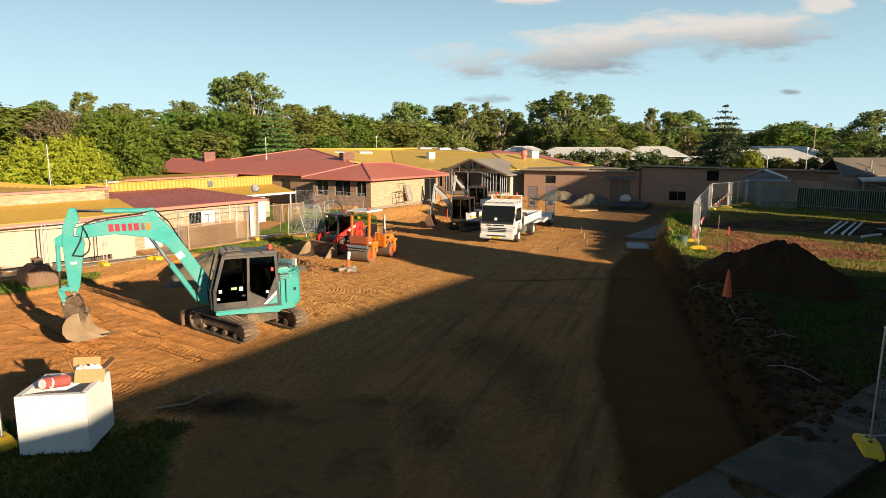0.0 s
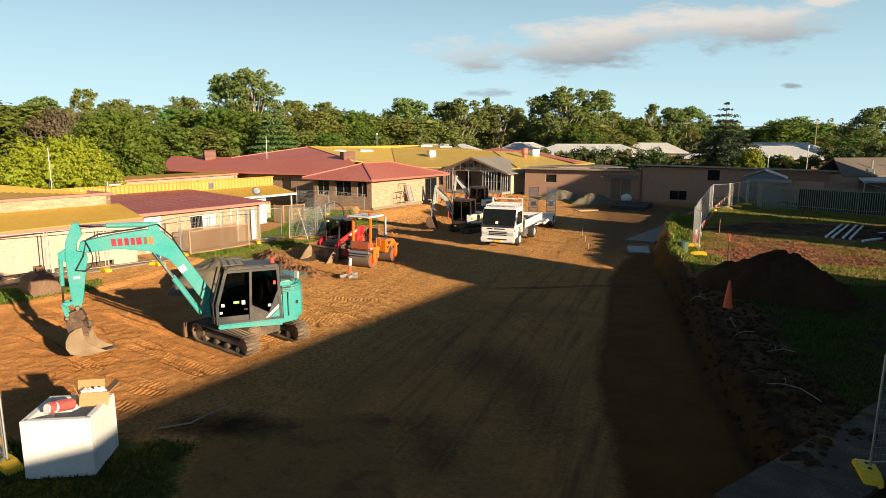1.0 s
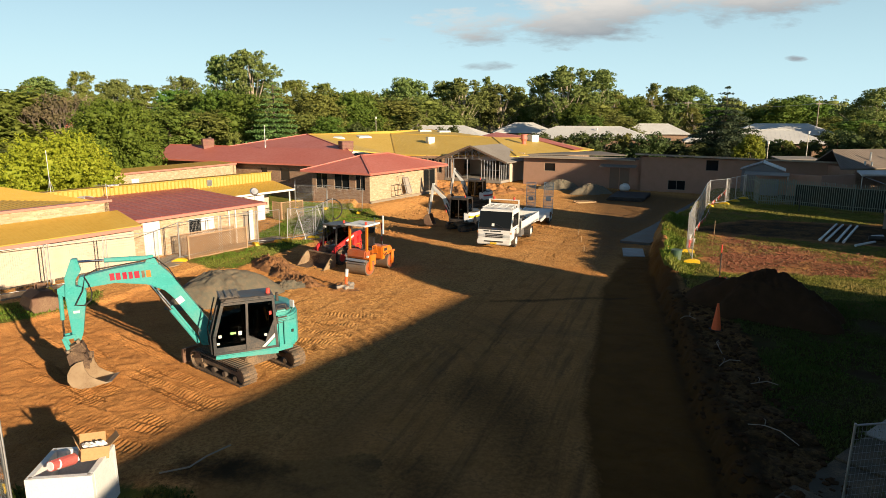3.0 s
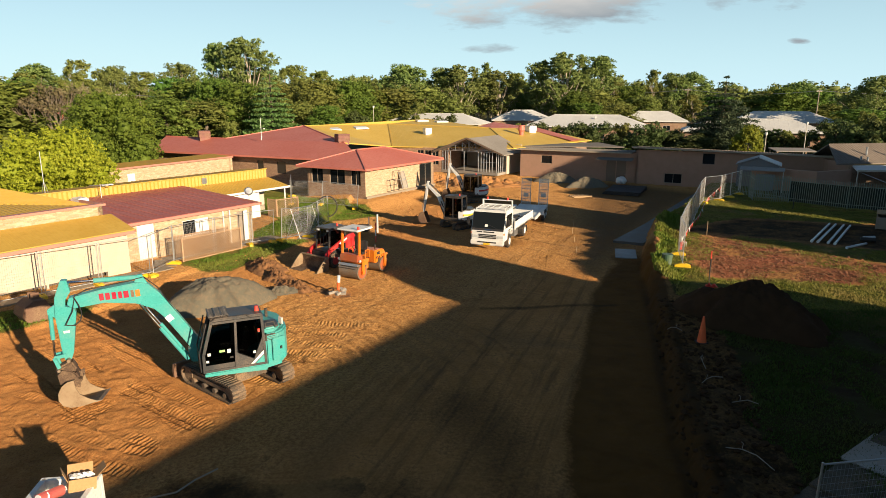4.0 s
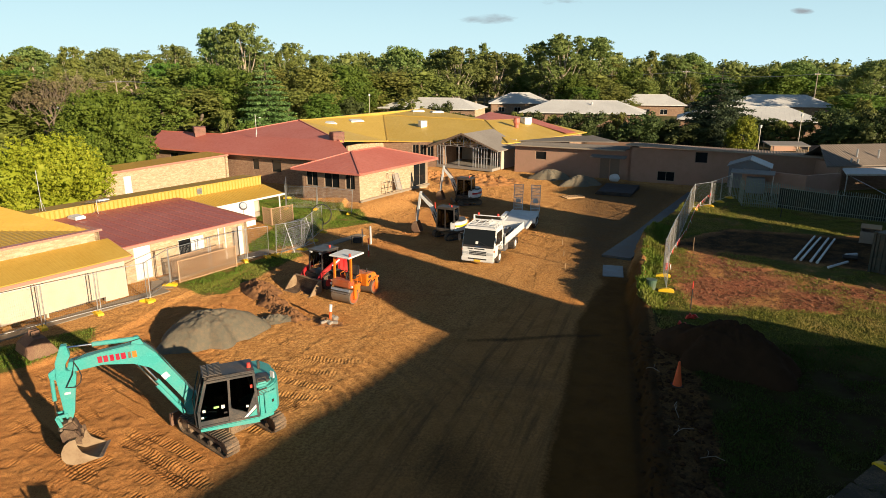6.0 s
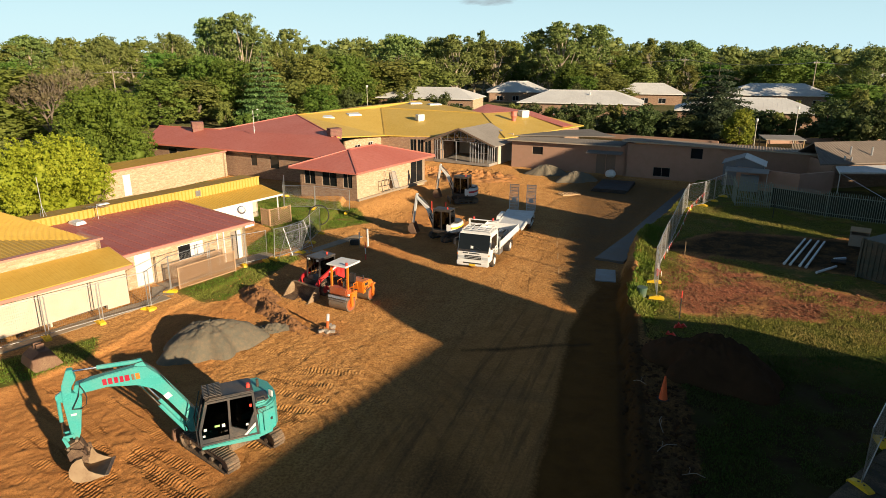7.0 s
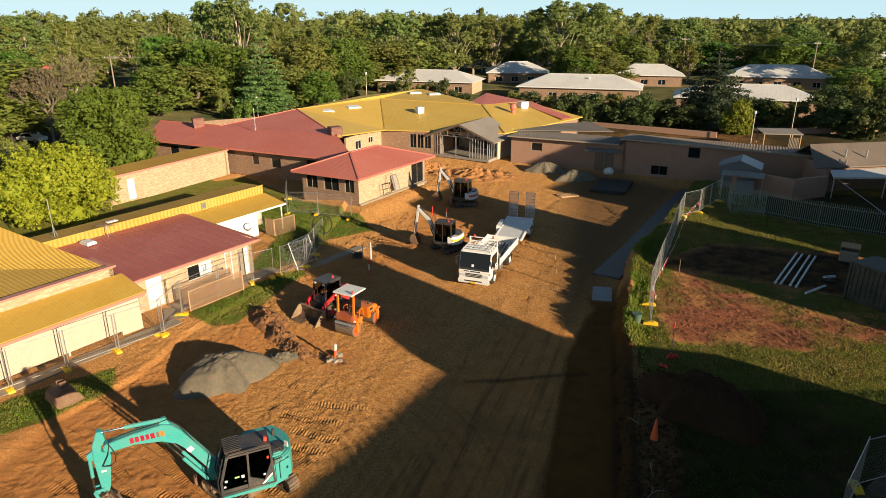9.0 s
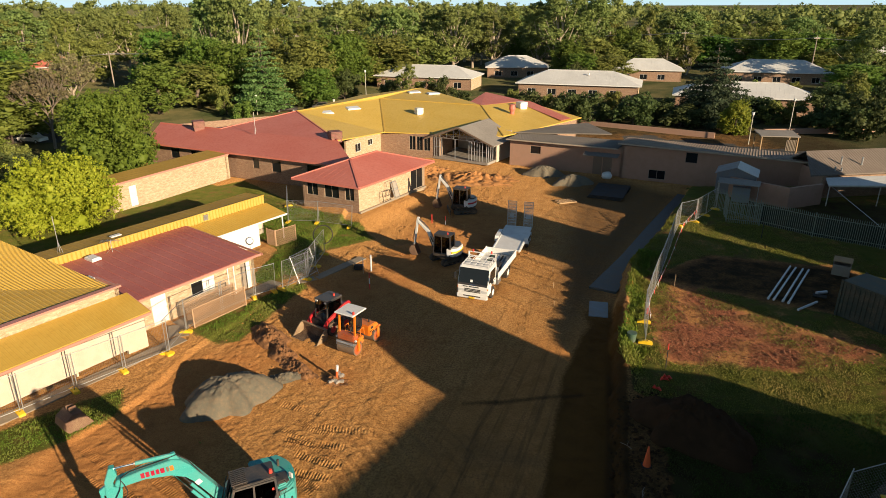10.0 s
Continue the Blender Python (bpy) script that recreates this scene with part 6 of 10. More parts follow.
# kind, share across the view, metres ahead, height scale, width scale
SHRUBS = [
    ("shrub", 0.355, 128, 1.2, 1.3), ("shrub", 0.40, 136, 1.4, 1.3), ("shrub", 0.455, 130, 1.1, 1.2), ("shrub_b", 0.485, 132, 1.3, 1.0), ("shrub", 0.505, 128, 1.3, 1.2), ("shrub", 0.53, 122, 0.9, 1.1), ("hedge", 0.56, 120, 0.9, 1.0), ("shrub_b", 0.59, 118, 1.1, 1.1),
    ("shrub", 0.61, 114, 1.15, 1.2), ("shrub_b", 0.63, 112, 1.1, 1.1), ("shrub", 0.655, 110, 1.2, 1.3), ("shrub", 0.68, 110, 1.2, 1.3), ("shrub_b", 0.705, 112, 1.2, 1.4), ("shrub", 0.73, 108, 1.2, 1.4), ("shrub", 0.755, 112, 1.3, 1.4), ("shrub", 0.785, 106, 1.2, 1.3),
    ("shrub", 0.865, 112, 1.4, 1.6), ("shrub_b", 0.89, 108, 1.4, 1.5), ("shrub_b", 0.915, 107, 1.45, 1.5), ("shrub", 0.945, 104, 1.3, 1.5), ("shrub", 0.975, 98, 1.3, 1.5), ("shrub", 0.955, 118, 1.2, 1.3), ("shrub_b", 0.975, 130, 1.5, 1.4), ("shrub", 1.0, 96, 1.5, 1.5), ("shrub_b", 0.985, 104, 1.6, 1.5), ("shrub", 1.01, 112, 1.6, 1.5),
    ("shrub", 0.655, 150, 1.4, 1.2), ("shrub_b", 0.86, 140, 1.2, 1.0), ("shrub_b", 0.905, 136, 1.2, 1.0), ("hedge", 0.285, 112, 1.3, 1.2), ("hedge", 0.225, 96, 0.9, 1.3), ("shrub_b", 0.265, 118, 1.2, 0.9), ("shrub_b", 0.02, 74, 1.1, 1.4), ("shrub", 0.0, 66, 1.2, 1.5), ("hedge", -0.02, 70, 1.2, 1.4),
]
used = set()
rt = random.Random(5)
for kind, px, y, hs, ws in [(k, p, y, h / SIZES[k][0] / FULL[k], 1.18 * w / SIZES[k][1]) for k, p, y, h, w in TREES] + [(k, p, y, (1.0 if p < 0.74 or p > 0.93 else 0.68) * h, w) for k, p, y, h, w in SHRUBS]:
    m = at_px(px, y, 0, rt.uniform(0, 360), (ws, ws, hs))
    if kind in used:
        copy_thing(proto[kind], m)
    else:
        used.add(kind)
        proto[kind].matrix_basis = m
far_proto = {
    "gum": gum("eucalyptus", "distant eucalyptus with an open crown", 19, 12, 4300, 0.36, "leaf_eucalypt", 61),
    "gum_c": gum("eucalyptus", "distant spreading eucalyptus with olive leaves", 17, 14, 4300, 0.36, "leaf_olive", 62),
    "oak": broadleaf("tree", "distant dense dark green tree", 14, 12, 3800, 0.34, "leaf_green", 63),
    "wattle": broadleaf("tree", "distant rounded olive green tree", 14, 11, 3800, 0.34, "leaf_olive", 64, 0.12, "bark_grey"),
}
far_used = set()
# second belt of trees behind, to close the skyline
for i in range(120):
    kind = rt.choice(("gum", "gum", "gum_c", "wattle", "oak", "gum_c"))
    y = rt.uniform(222, 330)
    s = rt.uniform(0.74, 1.04) * (1.0 if i < 80 else 0.9 if i < 95 else 0.78)
    m = at_px(-0.08 + 1.16 * (i + rt.random() * 0.7) / 120, y, 0, rt.uniform(0, 360), (1.3 * s, 1.3 * s, s))
    if kind in far_used:
        copy_thing(far_proto[kind], m)
    else:
        far_used.add(kind)
        far_proto[kind].matrix_basis = m

# near trees
broadleaf("tree", "dense round dark green tree behind the hall", 10.2, 12.6, 56000, 0.14, "leaf_near", 31, 0.06, m=Matrix.Translation((-38.5, 76.0, -0.3)), n_blobs=70, flat=-0.2)
broadleaf("tree", "yellow-green autumn tree beside the yellow roof", 6.6, 11.2, 60000, 0.115, "leaf_yellow", 32, 0.08, m=Matrix.Translation((-33.8, 56.3, -0.2)), n_blobs=64, flat=-0.1)
conifer("cedar", "broad cedar with flat tiers of blue-green needles", 13.0, 13.5, 30000, 0.24, "leaf_cedar", 33, tiers=13, m=Matrix.Translation((47.5, 110.0, -0.5)), flat=1.0)
broadleaf("tree", "small yellow-green tree in front of the cedar", 5.3, 5.2, 12000, 0.16, "leaf_lime", 34, 0.08, m=Matrix.Translation((47.2, 99.5, -0.5)), n_blobs=30)
bare_tree("bare_tree", "nearly leafless brown tree", 12.4, 9, 35, m=Matrix.Translation((-54.5, 92.0, -0.4)), leaves=2600)
bare_tree("bare_tree", "nearly leafless brown tree", 13.0, 9, 36, m=Matrix.Translation((-62.0, 112.0, -0.4)), leaves=2600)

# the far woods
rng = np.random.default_rng(8)
count_w = 420
wx, wy = rng.uniform(-420, 440, count_w), 300 + 420 * rng.random(count_w) ** 1.4
woods = thing("far_woods", "wooded plain of eucalypts to the horizon", "woods", kind="stuff")
wb = []
for x, y in zip(wx, wy):
    h = rng.uniform(17, 24) * (0.74 if x > 0.33 * y else 1.0)
    for _ in range(3):
        wb.append((x + rng.uniform(-5, 5), y + rng.uniform(-4, 4), h * rng.uniform(0.35, 0.85), rng.uniform(3, 6), rng.uniform(3, 6), rng.uniform(2.4, 4.2)))
leaf_mesh("crowns", wb, 110000, 0.85, "leaf_eucalypt", woods, 40, shell=0.5, core=0.45, tuft=7)

# ---- machines ----
def crawler(parent, length, height, shoe, offset, lug, name="track", frame_mat="track_steel", shoes="track_steel", label=""):
    """One crawler along x at y = offset: a looped band of shoes, a frame, sprocket, idler and rollers."""
    r = height / 2
    straight = length - height
    per = 2 * straight + 2 * math.pi * r
    n = int(per / lug)
    band = NB()
    outer = []
    for i in range(64):
        s = per * i / 64
        outer.append(s)

    def place(s, rr):
        s %= per
        if s < straight:
            return Vector((-straight / 2 + s, 0, r - rr)), 0.0
        s -= straight
        if s < math.pi * r:
            a = s / r
            return Vector((straight / 2 + rr * math.sin(a), 0, r - rr * math.cos(a))), a
        s -= math.pi * r
        if s < straight:
            return Vector((straight / 2 - s, 0, r + rr)), math.pi
        s -= straight
        a = s / r + math.pi
        return Vector((-straight / 2 + rr * math.sin(a), 0, r - rr * math.cos(a))), a

    ring = []
    for s in outer:
        p, _ = place(s, r - 0.02)
        q, _ = place(s, r - 0.06)
        ring.append([band.verts.new((w.x, offset + sy * shoe / 2, w.z)) for w, sy in ((p, -1), (p, 1), (q, 1), (q, -1))])
    for a, b in zip(ring, ring[1:] + ring[:1]):
        for k in range(4):
            band.faces.new((a[k], a[(k + 1) % 4], b[(k + 1) % 4], b[k]))
    bmesh.ops.recalc_face_normals(band, faces=band.faces)
    t = part(name, band, shoes, parent, label)
    first = None
    for i in range(n):
        p, a = place(i * lug, r - 0.012)
        if first is None:
            first = part("track_shoe", box(NB(), (0, 0, 0), (0.045, shoe, 0.05)), shoes, t)
            ob = first
        else:
            ob = new("track_shoe", first.data)
            ob.parent = t
        ob.matrix_basis = pose(p.x, offset, p.z, 0, -math.degrees(a), 0)
    fr = NB()
    box(fr, (0, offset, r * 1.0), (straight * 0.92, shoe * 0.45, r * 0.62), bevel=0.03)
    part("track_frame", fr, frame_mat, t)
    for sx, rr in ((-straight / 2, r * 0.72), (straight / 2, r * 0.72)):
        part("sprocket", tube(NB(), (sx, offset - shoe * 0.3, r), (sx, offset + shoe * 0.3, r), rr, seg=16), frame_mat, t)
    for k in range(4):
        x = -straight / 2 + straight * (k + 0.5) / 4
        part("roller", tube(NB(), (x, offset - shoe * 0.36, 0.16 * height + 0.05), (x, offset + shoe * 0.36, 0.16 * height + 0.05), 0.13 * height + 0.01, seg=10), frame_mat, t)
    return t


def ram(parent, a, b, r, share=0.55, body="teal_paint"):
    """A hydraulic cylinder from a to b, with its chrome rod."""
    a, b = Vector(a), Vector(b)
    k = a.lerp(b, share)
    c = part("cylinder", tube(NB(), a, k, r, seg=10), body, parent)
    part("rod", tube(NB(), k, b, r * 0.5, seg=8), "chrome", c)
    return c


def hoses(parent, pts, r=0.018, n=2, gap=0.05):
    for i in range(n):
        path = [Vector(p) + Vector((0, (i - (n - 1) / 2) * gap, 0.02 * i)) for p in pts]
        part("hose", path_tube(NB(), path, r, 5), "black_plastic", parent)


def rounded_bucket(parent, profile, y0, y1, t, material, name="bucket", label=""):
    """An open shovel: a bent sheet along a profile of (x, z), and two cheeks."""
    bm = NB()
    inner = []
    for i, (x, z) in enumerate(profile):
        a = Vector(profile[max(i - 1, 0)])
        b = Vector(profile[min(i + 1, len(profile) - 1)])
        d = (b - a).normalized()
        inner.append((x - d.y * t, z + d.x * t))
    prism(bm, list(profile) + inner[::-1], "y", y0, y1)
    prism(bm, list(profile), "y", y0 - 0.02, y0 + 0.015)
    prism(bm, list(profile), "y", y1 - 0.015, y1 + 0.02)
    return part(name, bm, material, parent, label)


def excavator():
    ex = thing("excavator", "teal crawler excavator with a charcoal cab, on tracked earth", "excavator", pose(-6.1, 19.5, gz(-6.1, 19.5), 0, 0, 204.6))
    # crawler base
    base = part("undercarriage", box(box(NB(), (0, 0, 0.48), (1.5, 1.15, 0.34), (0, 0, -62.9), 0.04), (0, 0, 0.66), (0.95, 0.95, 0.14), (0, 0, -62.9), 0.03), "track_steel", ex)
    for side in (-0.925, 0.925):
        t = crawler(ex, 2.95, 0.62, 0.45, 0, 0.135, label="muddy steel crawler track")
        t.matrix_basis = pose(0, 0, 0, 0, 0, -62.9) @ pose(0, side, 0)
    blade = part("blade", prism(NB(), [(1.84, 0.02), (1.92, 0.02), (1.96, 0.24), (1.90, 0.50), (1.82, 0.50), (1.86, 0.24)], "y", -1.18, 1.18), "rust_steel", ex)
    blade.matrix_basis = pose(0, 0, 0, 0, 0, -62.9)
    arms = NB()
    for y in (-0.45, 0.45):
        bar(arms, (0.7, y, 0.35), (1.86, y, 0.2), 0.12)
    pa = part("blade_arm", arms, "track_steel", ex)
    pa.matrix_basis = pose(0, 0, 0, 0, 0, -62.9)
    # slewing platform and counterweight
    deck = NB()
    prism(deck, [(1.02, -0.95), (1.02, 1.02), (-0.8, 1.05), (-1.3, 0.86), (-1.3, -0.86), (-0.8, -1.02)], "z", 0.74, 0.90, 0.02)
    part("deck", deck, "teal_paint", ex)
    ring = tube(NB(), (0, 0, 0.6), (0, 0, 0.76), 0.52, seg=20)
    part("slew_ring", ring, "black_paint", ex)
    cw = NB()
    arc = [(-0.80, 1.06), (-1.18, 0.97), (-1.42, 0.74), (-1.56, 0.42), (-1.60, 0.0), (-1.56, -0.42), (-1.42, -0.74), (-1.18, -0.97), (-0.80, -1.06)]
    prism(cw, arc, "z", 0.80, 1.86, 0.05)
    body = part("counterweight", cw, "teal_paint", ex)
    hood = NB()
    prism(hood, [(-0.62, 1.0), (-1.15, 0.9), (-1.45, 0.45), (-1.48, -0.4), (-1.15, -0.92), (0.0, -0.98), (0.0, 0.0), (-0.62, 0.05)], "z", 1.86, 2.02, 0.05)
    part("engine_hood", hood, "teal_paint", ex)
    part("grille", box(NB(), (-0.95, 0.55, 2.03), (0.62, 0.62, 0.05), bevel=0.02), "charcoal_paint", ex)
    right_box = NB()
    prism(right_box, [(0.95, 0.9), (1.0, 1.25), (0.6, 1.62), (-0.62, 1.82), (-0.8, 0.9)], "y", -1.02, -0.45, 0.04)
    part("tank_cover", right_box, "teal_paint", ex)
    d1 = part("service_door", box(NB(), (-1.21, 0.985, 1.33), (0.46, 0.03, 0.74), (0, 0, 24), 0.012), "teal_paint", ex)
    part("latch", box(NB(), (-1.27, 0.98, 1.35), (0.07, 0.05, 0.09), (0, 0, 24)), "black_plastic", d1)
    lv = part("side_louvre", box(NB(), (-0.96, 1.005, 1.74), (0.34, 0.03, 0.22), (0, 0, 14), 0.01), "black_paint", ex)
    for k in range(4):
        part("slat", box(NB(), (-0.96, 1.024, 1.665 + 0.05 * k), (0.32, 0.02, 0.014), (0, 0, 14)), "charcoal_paint", lv)
    skirt = prism(NB(), [(1.04, 0.78), (1.04, 0.86), (-0.8, 0.86), (-0.8, 0.70)], "y", 1.03, 1.07)
    part("skirt", skirt, "teal_paint", ex)
    # cab: pillars, roof, panes
    cab = thing_part("cab", ex)
    front_lo, front_hi, rear = 1.04, 0.74, -0.78
    y0, y1 = 0.06, 1.06
    z0, z1 = 0.90, 2.50

    def front_x(z):
        return front_lo + (front_hi - front_lo) * max(0, (z - 1.5)) / (z1 - 1.5)

    for y in (y0 + 0.035, y1 - 0.035):
        bm = NB()
        bar(bm, (front_lo, y, z0), (front_lo, y, 1.5), 0.085)
        bar(bm, (front_lo, y, 1.46), (front_hi, y, z1), 0.085)
        bar(bm, (0.12, y, z0), (0.06, y, z1), 0.11, 0.07)
        bar(bm, (rear, y, z0), (rear + 0.06, y, z1), 0.10, 0.08)
        bar(bm, (front_lo, y, z0 + 0.04), (rear, y, z0 + 0.04), 0.12, 0.07)
        bar(bm, (front_hi + 0.02, y, z1 - 0.05), (rear + 0.05, y, z1 - 0.05), 0.13, 0.07)
        if y > 0.5:
            prism(bm, [(0.12, 0.92), (0.10, 1.42), (-0.42, 1.12), (-0.78, 1.42), (-0.78, 0.92)], "y", y - 0.03, y + 0.03)
            prism(bm, [(-0.42, 1.12), (-0.78, 1.98), (-0.78, 1.1)], "y", y - 0.028, y + 0.032)
        part("pillar", bm, "charcoal_paint", cab)
    low = prism(NB(), [(front_lo - 0.03, 0.95), (0.15, 0.95), (0.15, 1.12), (front_lo - 0.03, 1.12)], "y", y1 - 0.06, y1 - 0.02)
    part("door_panel", low, "charcoal_paint", cab)
    side = prism(NB(), [(front_lo - 0.02, 1.12), (front_lo - 0.02, 1.5), (front_hi, z1 - 0.1), (0.1, z1 - 0.1), (0.14, 1.12)], "y", y1 - 0.05, y1 - 0.042)
    part("door_pane", side, "glass_clear", cab)
    part("rear_pane", prism(NB(), [(0.03, 1.42), (0.02, z1 - 0.1), (rear + 0.1, z1 - 0.1), (rear + 0.06, 1.9), (-0.42, 1.15), (0.0, 1.36)], "y", y1 - 0.05, y1 - 0.042), "glass_clear", cab)
    part("front_pane", prism(NB(), [(front_lo - 0.02, 0.98), (front_lo - 0.02, 1.5), (front_hi - 0.02, z1 - 0.08), (front_hi - 0.03, z1 - 0.08), (front_lo - 0.03, 1.5), (front_lo - 0.03, 0.98)], "y", y0 + 0.07, y1 - 0.07), "glass_clear", cab)
    part("far_pane", prism(NB(), [(front_lo - 0.02, 1.0), (front_lo - 0.02, 1.5), (front_hi, z1 - 0.1), (rear + 0.1, z1 - 0.1), (rear + 0.1, 1.3), (0.2, 1.0)], "y", y0 + 0.04, y0 + 0.048), "glass_clear", cab)
    part("back_pane", box(NB(), (rear + 0.05, 0.56, 1.95), (0.01, 0.86, 0.9)), "glass_clear", cab)
    part("roof", prism(NB(), [(front_hi + 0.06, y0), (front_hi + 0.02, y1), (rear + 0.02, y1), (rear, y0)], "z", z1 - 0.03, z1 + 0.07, 0.03), "charcoal_paint", cab)
    guard = NB()
    for k in range(9):
        bar(guard, (front_hi - 0.50, 0.14 + 0.105 * k, z1 + 0.15), (front_hi + 0.06, 0.14 + 0.105 * k, z1 + 0.12), 0.028)
    for k in range(4):
        x = front_hi - 0.50 + 0.187 * k
        bar(guard, (x, 0.12, z1 + 0.135), (x, 1.0, z1 + 0.135), 0.035)
    part("roof_guard", guard, "charcoal_paint", cab)
    part("roof_visor", box(NB(), (front_hi - 0.22, 0.56, z1 + 0.075), (0.54, 0.94, 0.06), (0, 3, 0), 0.02), "black_plastic", cab)
    fg = NB()
    for y in (0.1, 1.04):
        path_tube(fg, [(front_lo + 0.10, y, 0.95), (front_lo + 0.12, y, 1.5), (front_hi + 0.16, y, z1 - 0.05)], 0.022)
    for z, x in ((1.0, front_lo + 0.1), (1.5, front_lo + 0.12), (2.0, 1.02)):
        tube(fg, (x, 0.1, z), (x, 1.04, z), 0.016)
    part("front_guard", fg, "black_paint", cab)
    part("grab_rail", path_tube(NB(), [(front_hi, y1 + 0.02, z1 + 0.02), (front_hi - 0.1, y1 + 0.03, z1 + 0.1), (rear + 0.5, y1 + 0.03, z1 + 0.1), (rear + 0.42, y1 + 0.02, z1 + 0.02)], 0.016), "black_paint", cab)
    seat = box(box(NB(), (0.0, 0.56, 1.30), (0.5, 0.5, 0.14), bevel=0.04), (-0.26, 0.56, 1.65), (0.14, 0.48, 0.7), (0, -8, 0), 0.05)
    part("seat", seat, "black_plastic", cab)
    part("console", box(box(NB(), (0.25, 0.25, 1.32), (0.5, 0.14, 0.35), bevel=0.03), (0.25, 0.87, 1.32), (0.5, 0.14, 0.35), bevel=0.03), "black_plastic", cab)
    part("door_handle", box(NB(), (0.24, y1, 1.30), (0.10, 0.03, 0.05)), "black_plastic", cab)
    for x, z, w, h, mt in ((0.30, 1.50, 0.10, 0.12, "white_paint"), (0.50, 1.52, 0.16, 0.07, "green_decal"), (0.88, 1.46, 0.09, 0.09, "white_paint"), (0.94, 1.24, 0.08, 0.07, "white_paint"), (-0.62, 2.02, 0.07, 0.11, "signal_red"), (-0.45, 1.34, 0.08, 0.08, "white_paint")):
        part("sticker", box(NB(), (x, y1 - 0.035, z), (w, 0.006, h)), mt, cab)
    stripe = prism(NB(), [(0.08, 0.92), (-0.30, 0.96), (-0.78, 1.42), (-0.78, 1.30), (-0.36, 0.92)], "y", y1 + 0.0, y1 + 0.004)
    part("decal", stripe, "white_paint", cab, "white swoosh decal")
    part("decal", prism(NB(), [(-0.40, 0.92), (-0.78, 1.27), (-0.78, 0.92)], "y", y1 + 0.0, y1 + 0.004), "teal_paint", cab)
    bc = part("beacon", tube(NB(), (-0.62, 0.78, z1 + 0.09), (-0.62, 0.78, z1 + 0.24), 0.075, 0.055, seg=12), "signal_red", ex, "red warning beacon")
    part("beacon_base", tube(NB(), (-0.62, 0.78, z1 + 0.03), (-0.62, 0.78, z1 + 0.09), 0.085, seg=12), "black_paint", bc)
    mir = part("mirror", box(NB(), (-1.36, 0.66, 2.12), (0.05, 0.2, 0.24), (0, 0, 30), 0.02), "white_paint", ex)
    part("mirror_arm", path_tube(NB(), [(-1.36, 0.66, 2.0), (-1.3, 0.62, 1.86)], 0.015), "black_paint", mir)
    part("handrail", path_tube(NB(), [(-0.82, 0.95, 2.0), (-0.84, 0.95, 2.2), (-1.1, 0.9, 2.2), (-1.15, 0.9, 2.0)], 0.016), "black_paint", ex)
    part("exhaust", tube(NB(), (-1.05, -0.2, 2.0), (-1.05, -0.2, 2.3), 0.05), "black_paint", ex)
    # boom, arm and bucket in the plane y = yb
    yb = -0.18
    post = prism(NB(), [(0.7, 0.86), (1.35, 0.92), (1.42, 1.30), (1.15, 1.62), (0.7, 1.5)], "y", yb - 0.2, yb + 0.2, 0.03)
    part("boom_foot", post, "teal_paint", ex)
    boom_pts = [(0.95, 1.22), (1.20, 1.10), (1.34, 1.40), (2.02, 2.52), (2.26, 2.80), (2.72, 3.03), (3.55, 3.17), (4.36, 3.10), (4.52, 3.22), (4.46, 3.42), (3.6, 3.58), (2.66, 3.68), (2.36, 3.60), (2.05, 3.26), (1.0, 1.55)]
    boom = part("boom", prism(NB(), boom_pts, "y", yb - 0.16, yb + 0.16, 0.02), "teal_paint", ex, smooth=False)
    for x, w, mt in ((3.62, 0.135, "crimson_vinyl"), (3.46, 0.135, "crimson_vinyl"), (3.29, 0.125, "crimson_vinyl"), (3.13, 0.115, "crimson_vinyl"), (2.97, 0.15, "crimson_vinyl"), (2.80, 0.09, "rust_steel"), (2.66, 0.14, "orange_paint")):
        part("lettering_bar", box(NB(), (x, yb + 0.164, 3.36), (w * 0.9, 0.006, 0.21), (0, 3, 0)), mt, boom)
    part("sticker", box(NB(), (1.86, yb + 0.164, 2.45), (0.2, 0.006, 0.2), (0, -58, 0)), "white_paint", boom)
    arm_pts = [(4.36, 3.12), (4.32, 2.95), (4.52, 1.75), (4.60, 1.55), (4.76, 1.55), (4.80, 1.75), (4.86, 2.9), (4.82, 3.45), (4.62, 3.95), (4.46, 3.95), (4.40, 3.60), (4.56, 3.36), (4.58, 3.16)]
    arm = part("arm", prism(NB(), arm_pts, "y", yb - 0.12, yb + 0.12, 0.015), "teal_paint", ex)
    part("sticker", box(NB(), (4.62, yb + 0.124, 2.42), (0.16, 0.006, 0.07)), "white_paint", arm)
    ram(boom, (2.55, yb, 3.80), (4.54, yb, 3.86), 0.075, 0.62)
    part("ram_bracket", prism(NB(), [(2.36, 3.58), (2.50, 3.88), (2.62, 3.88), (2.74, 3.64)], "y", yb - 0.06, yb + 0.06), "teal_paint", boom)
    for s in (-0.2, 0.2):
        ram(ex, (1.44, yb + s, 1.04), (2.64, yb + s, 3.02), 0.065, 0.58)
    ram(arm, (4.98, yb, 3.05), (5.02, yb, 1.68), 0.06, 0.62)
    part("ram_bracket", prism(NB(), [(4.84, 2.85), (5.04, 2.98), (5.04, 3.12), (4.84, 3.25)], "y", yb - 0.06, yb + 0.06), "teal_paint", arm)
    lk = NB()
    for s in (-0.14, 0.14):
        bar(lk, (5.02, yb + s, 1.68), (4.70, yb + s, 1.72), 0.05, 0.10)
        bar(lk, (5.02, yb + s, 1.68), (4.92, yb + s, 1.30), 0.05, 0.10)
    part("bucket_link", lk, "teal_paint", arm)
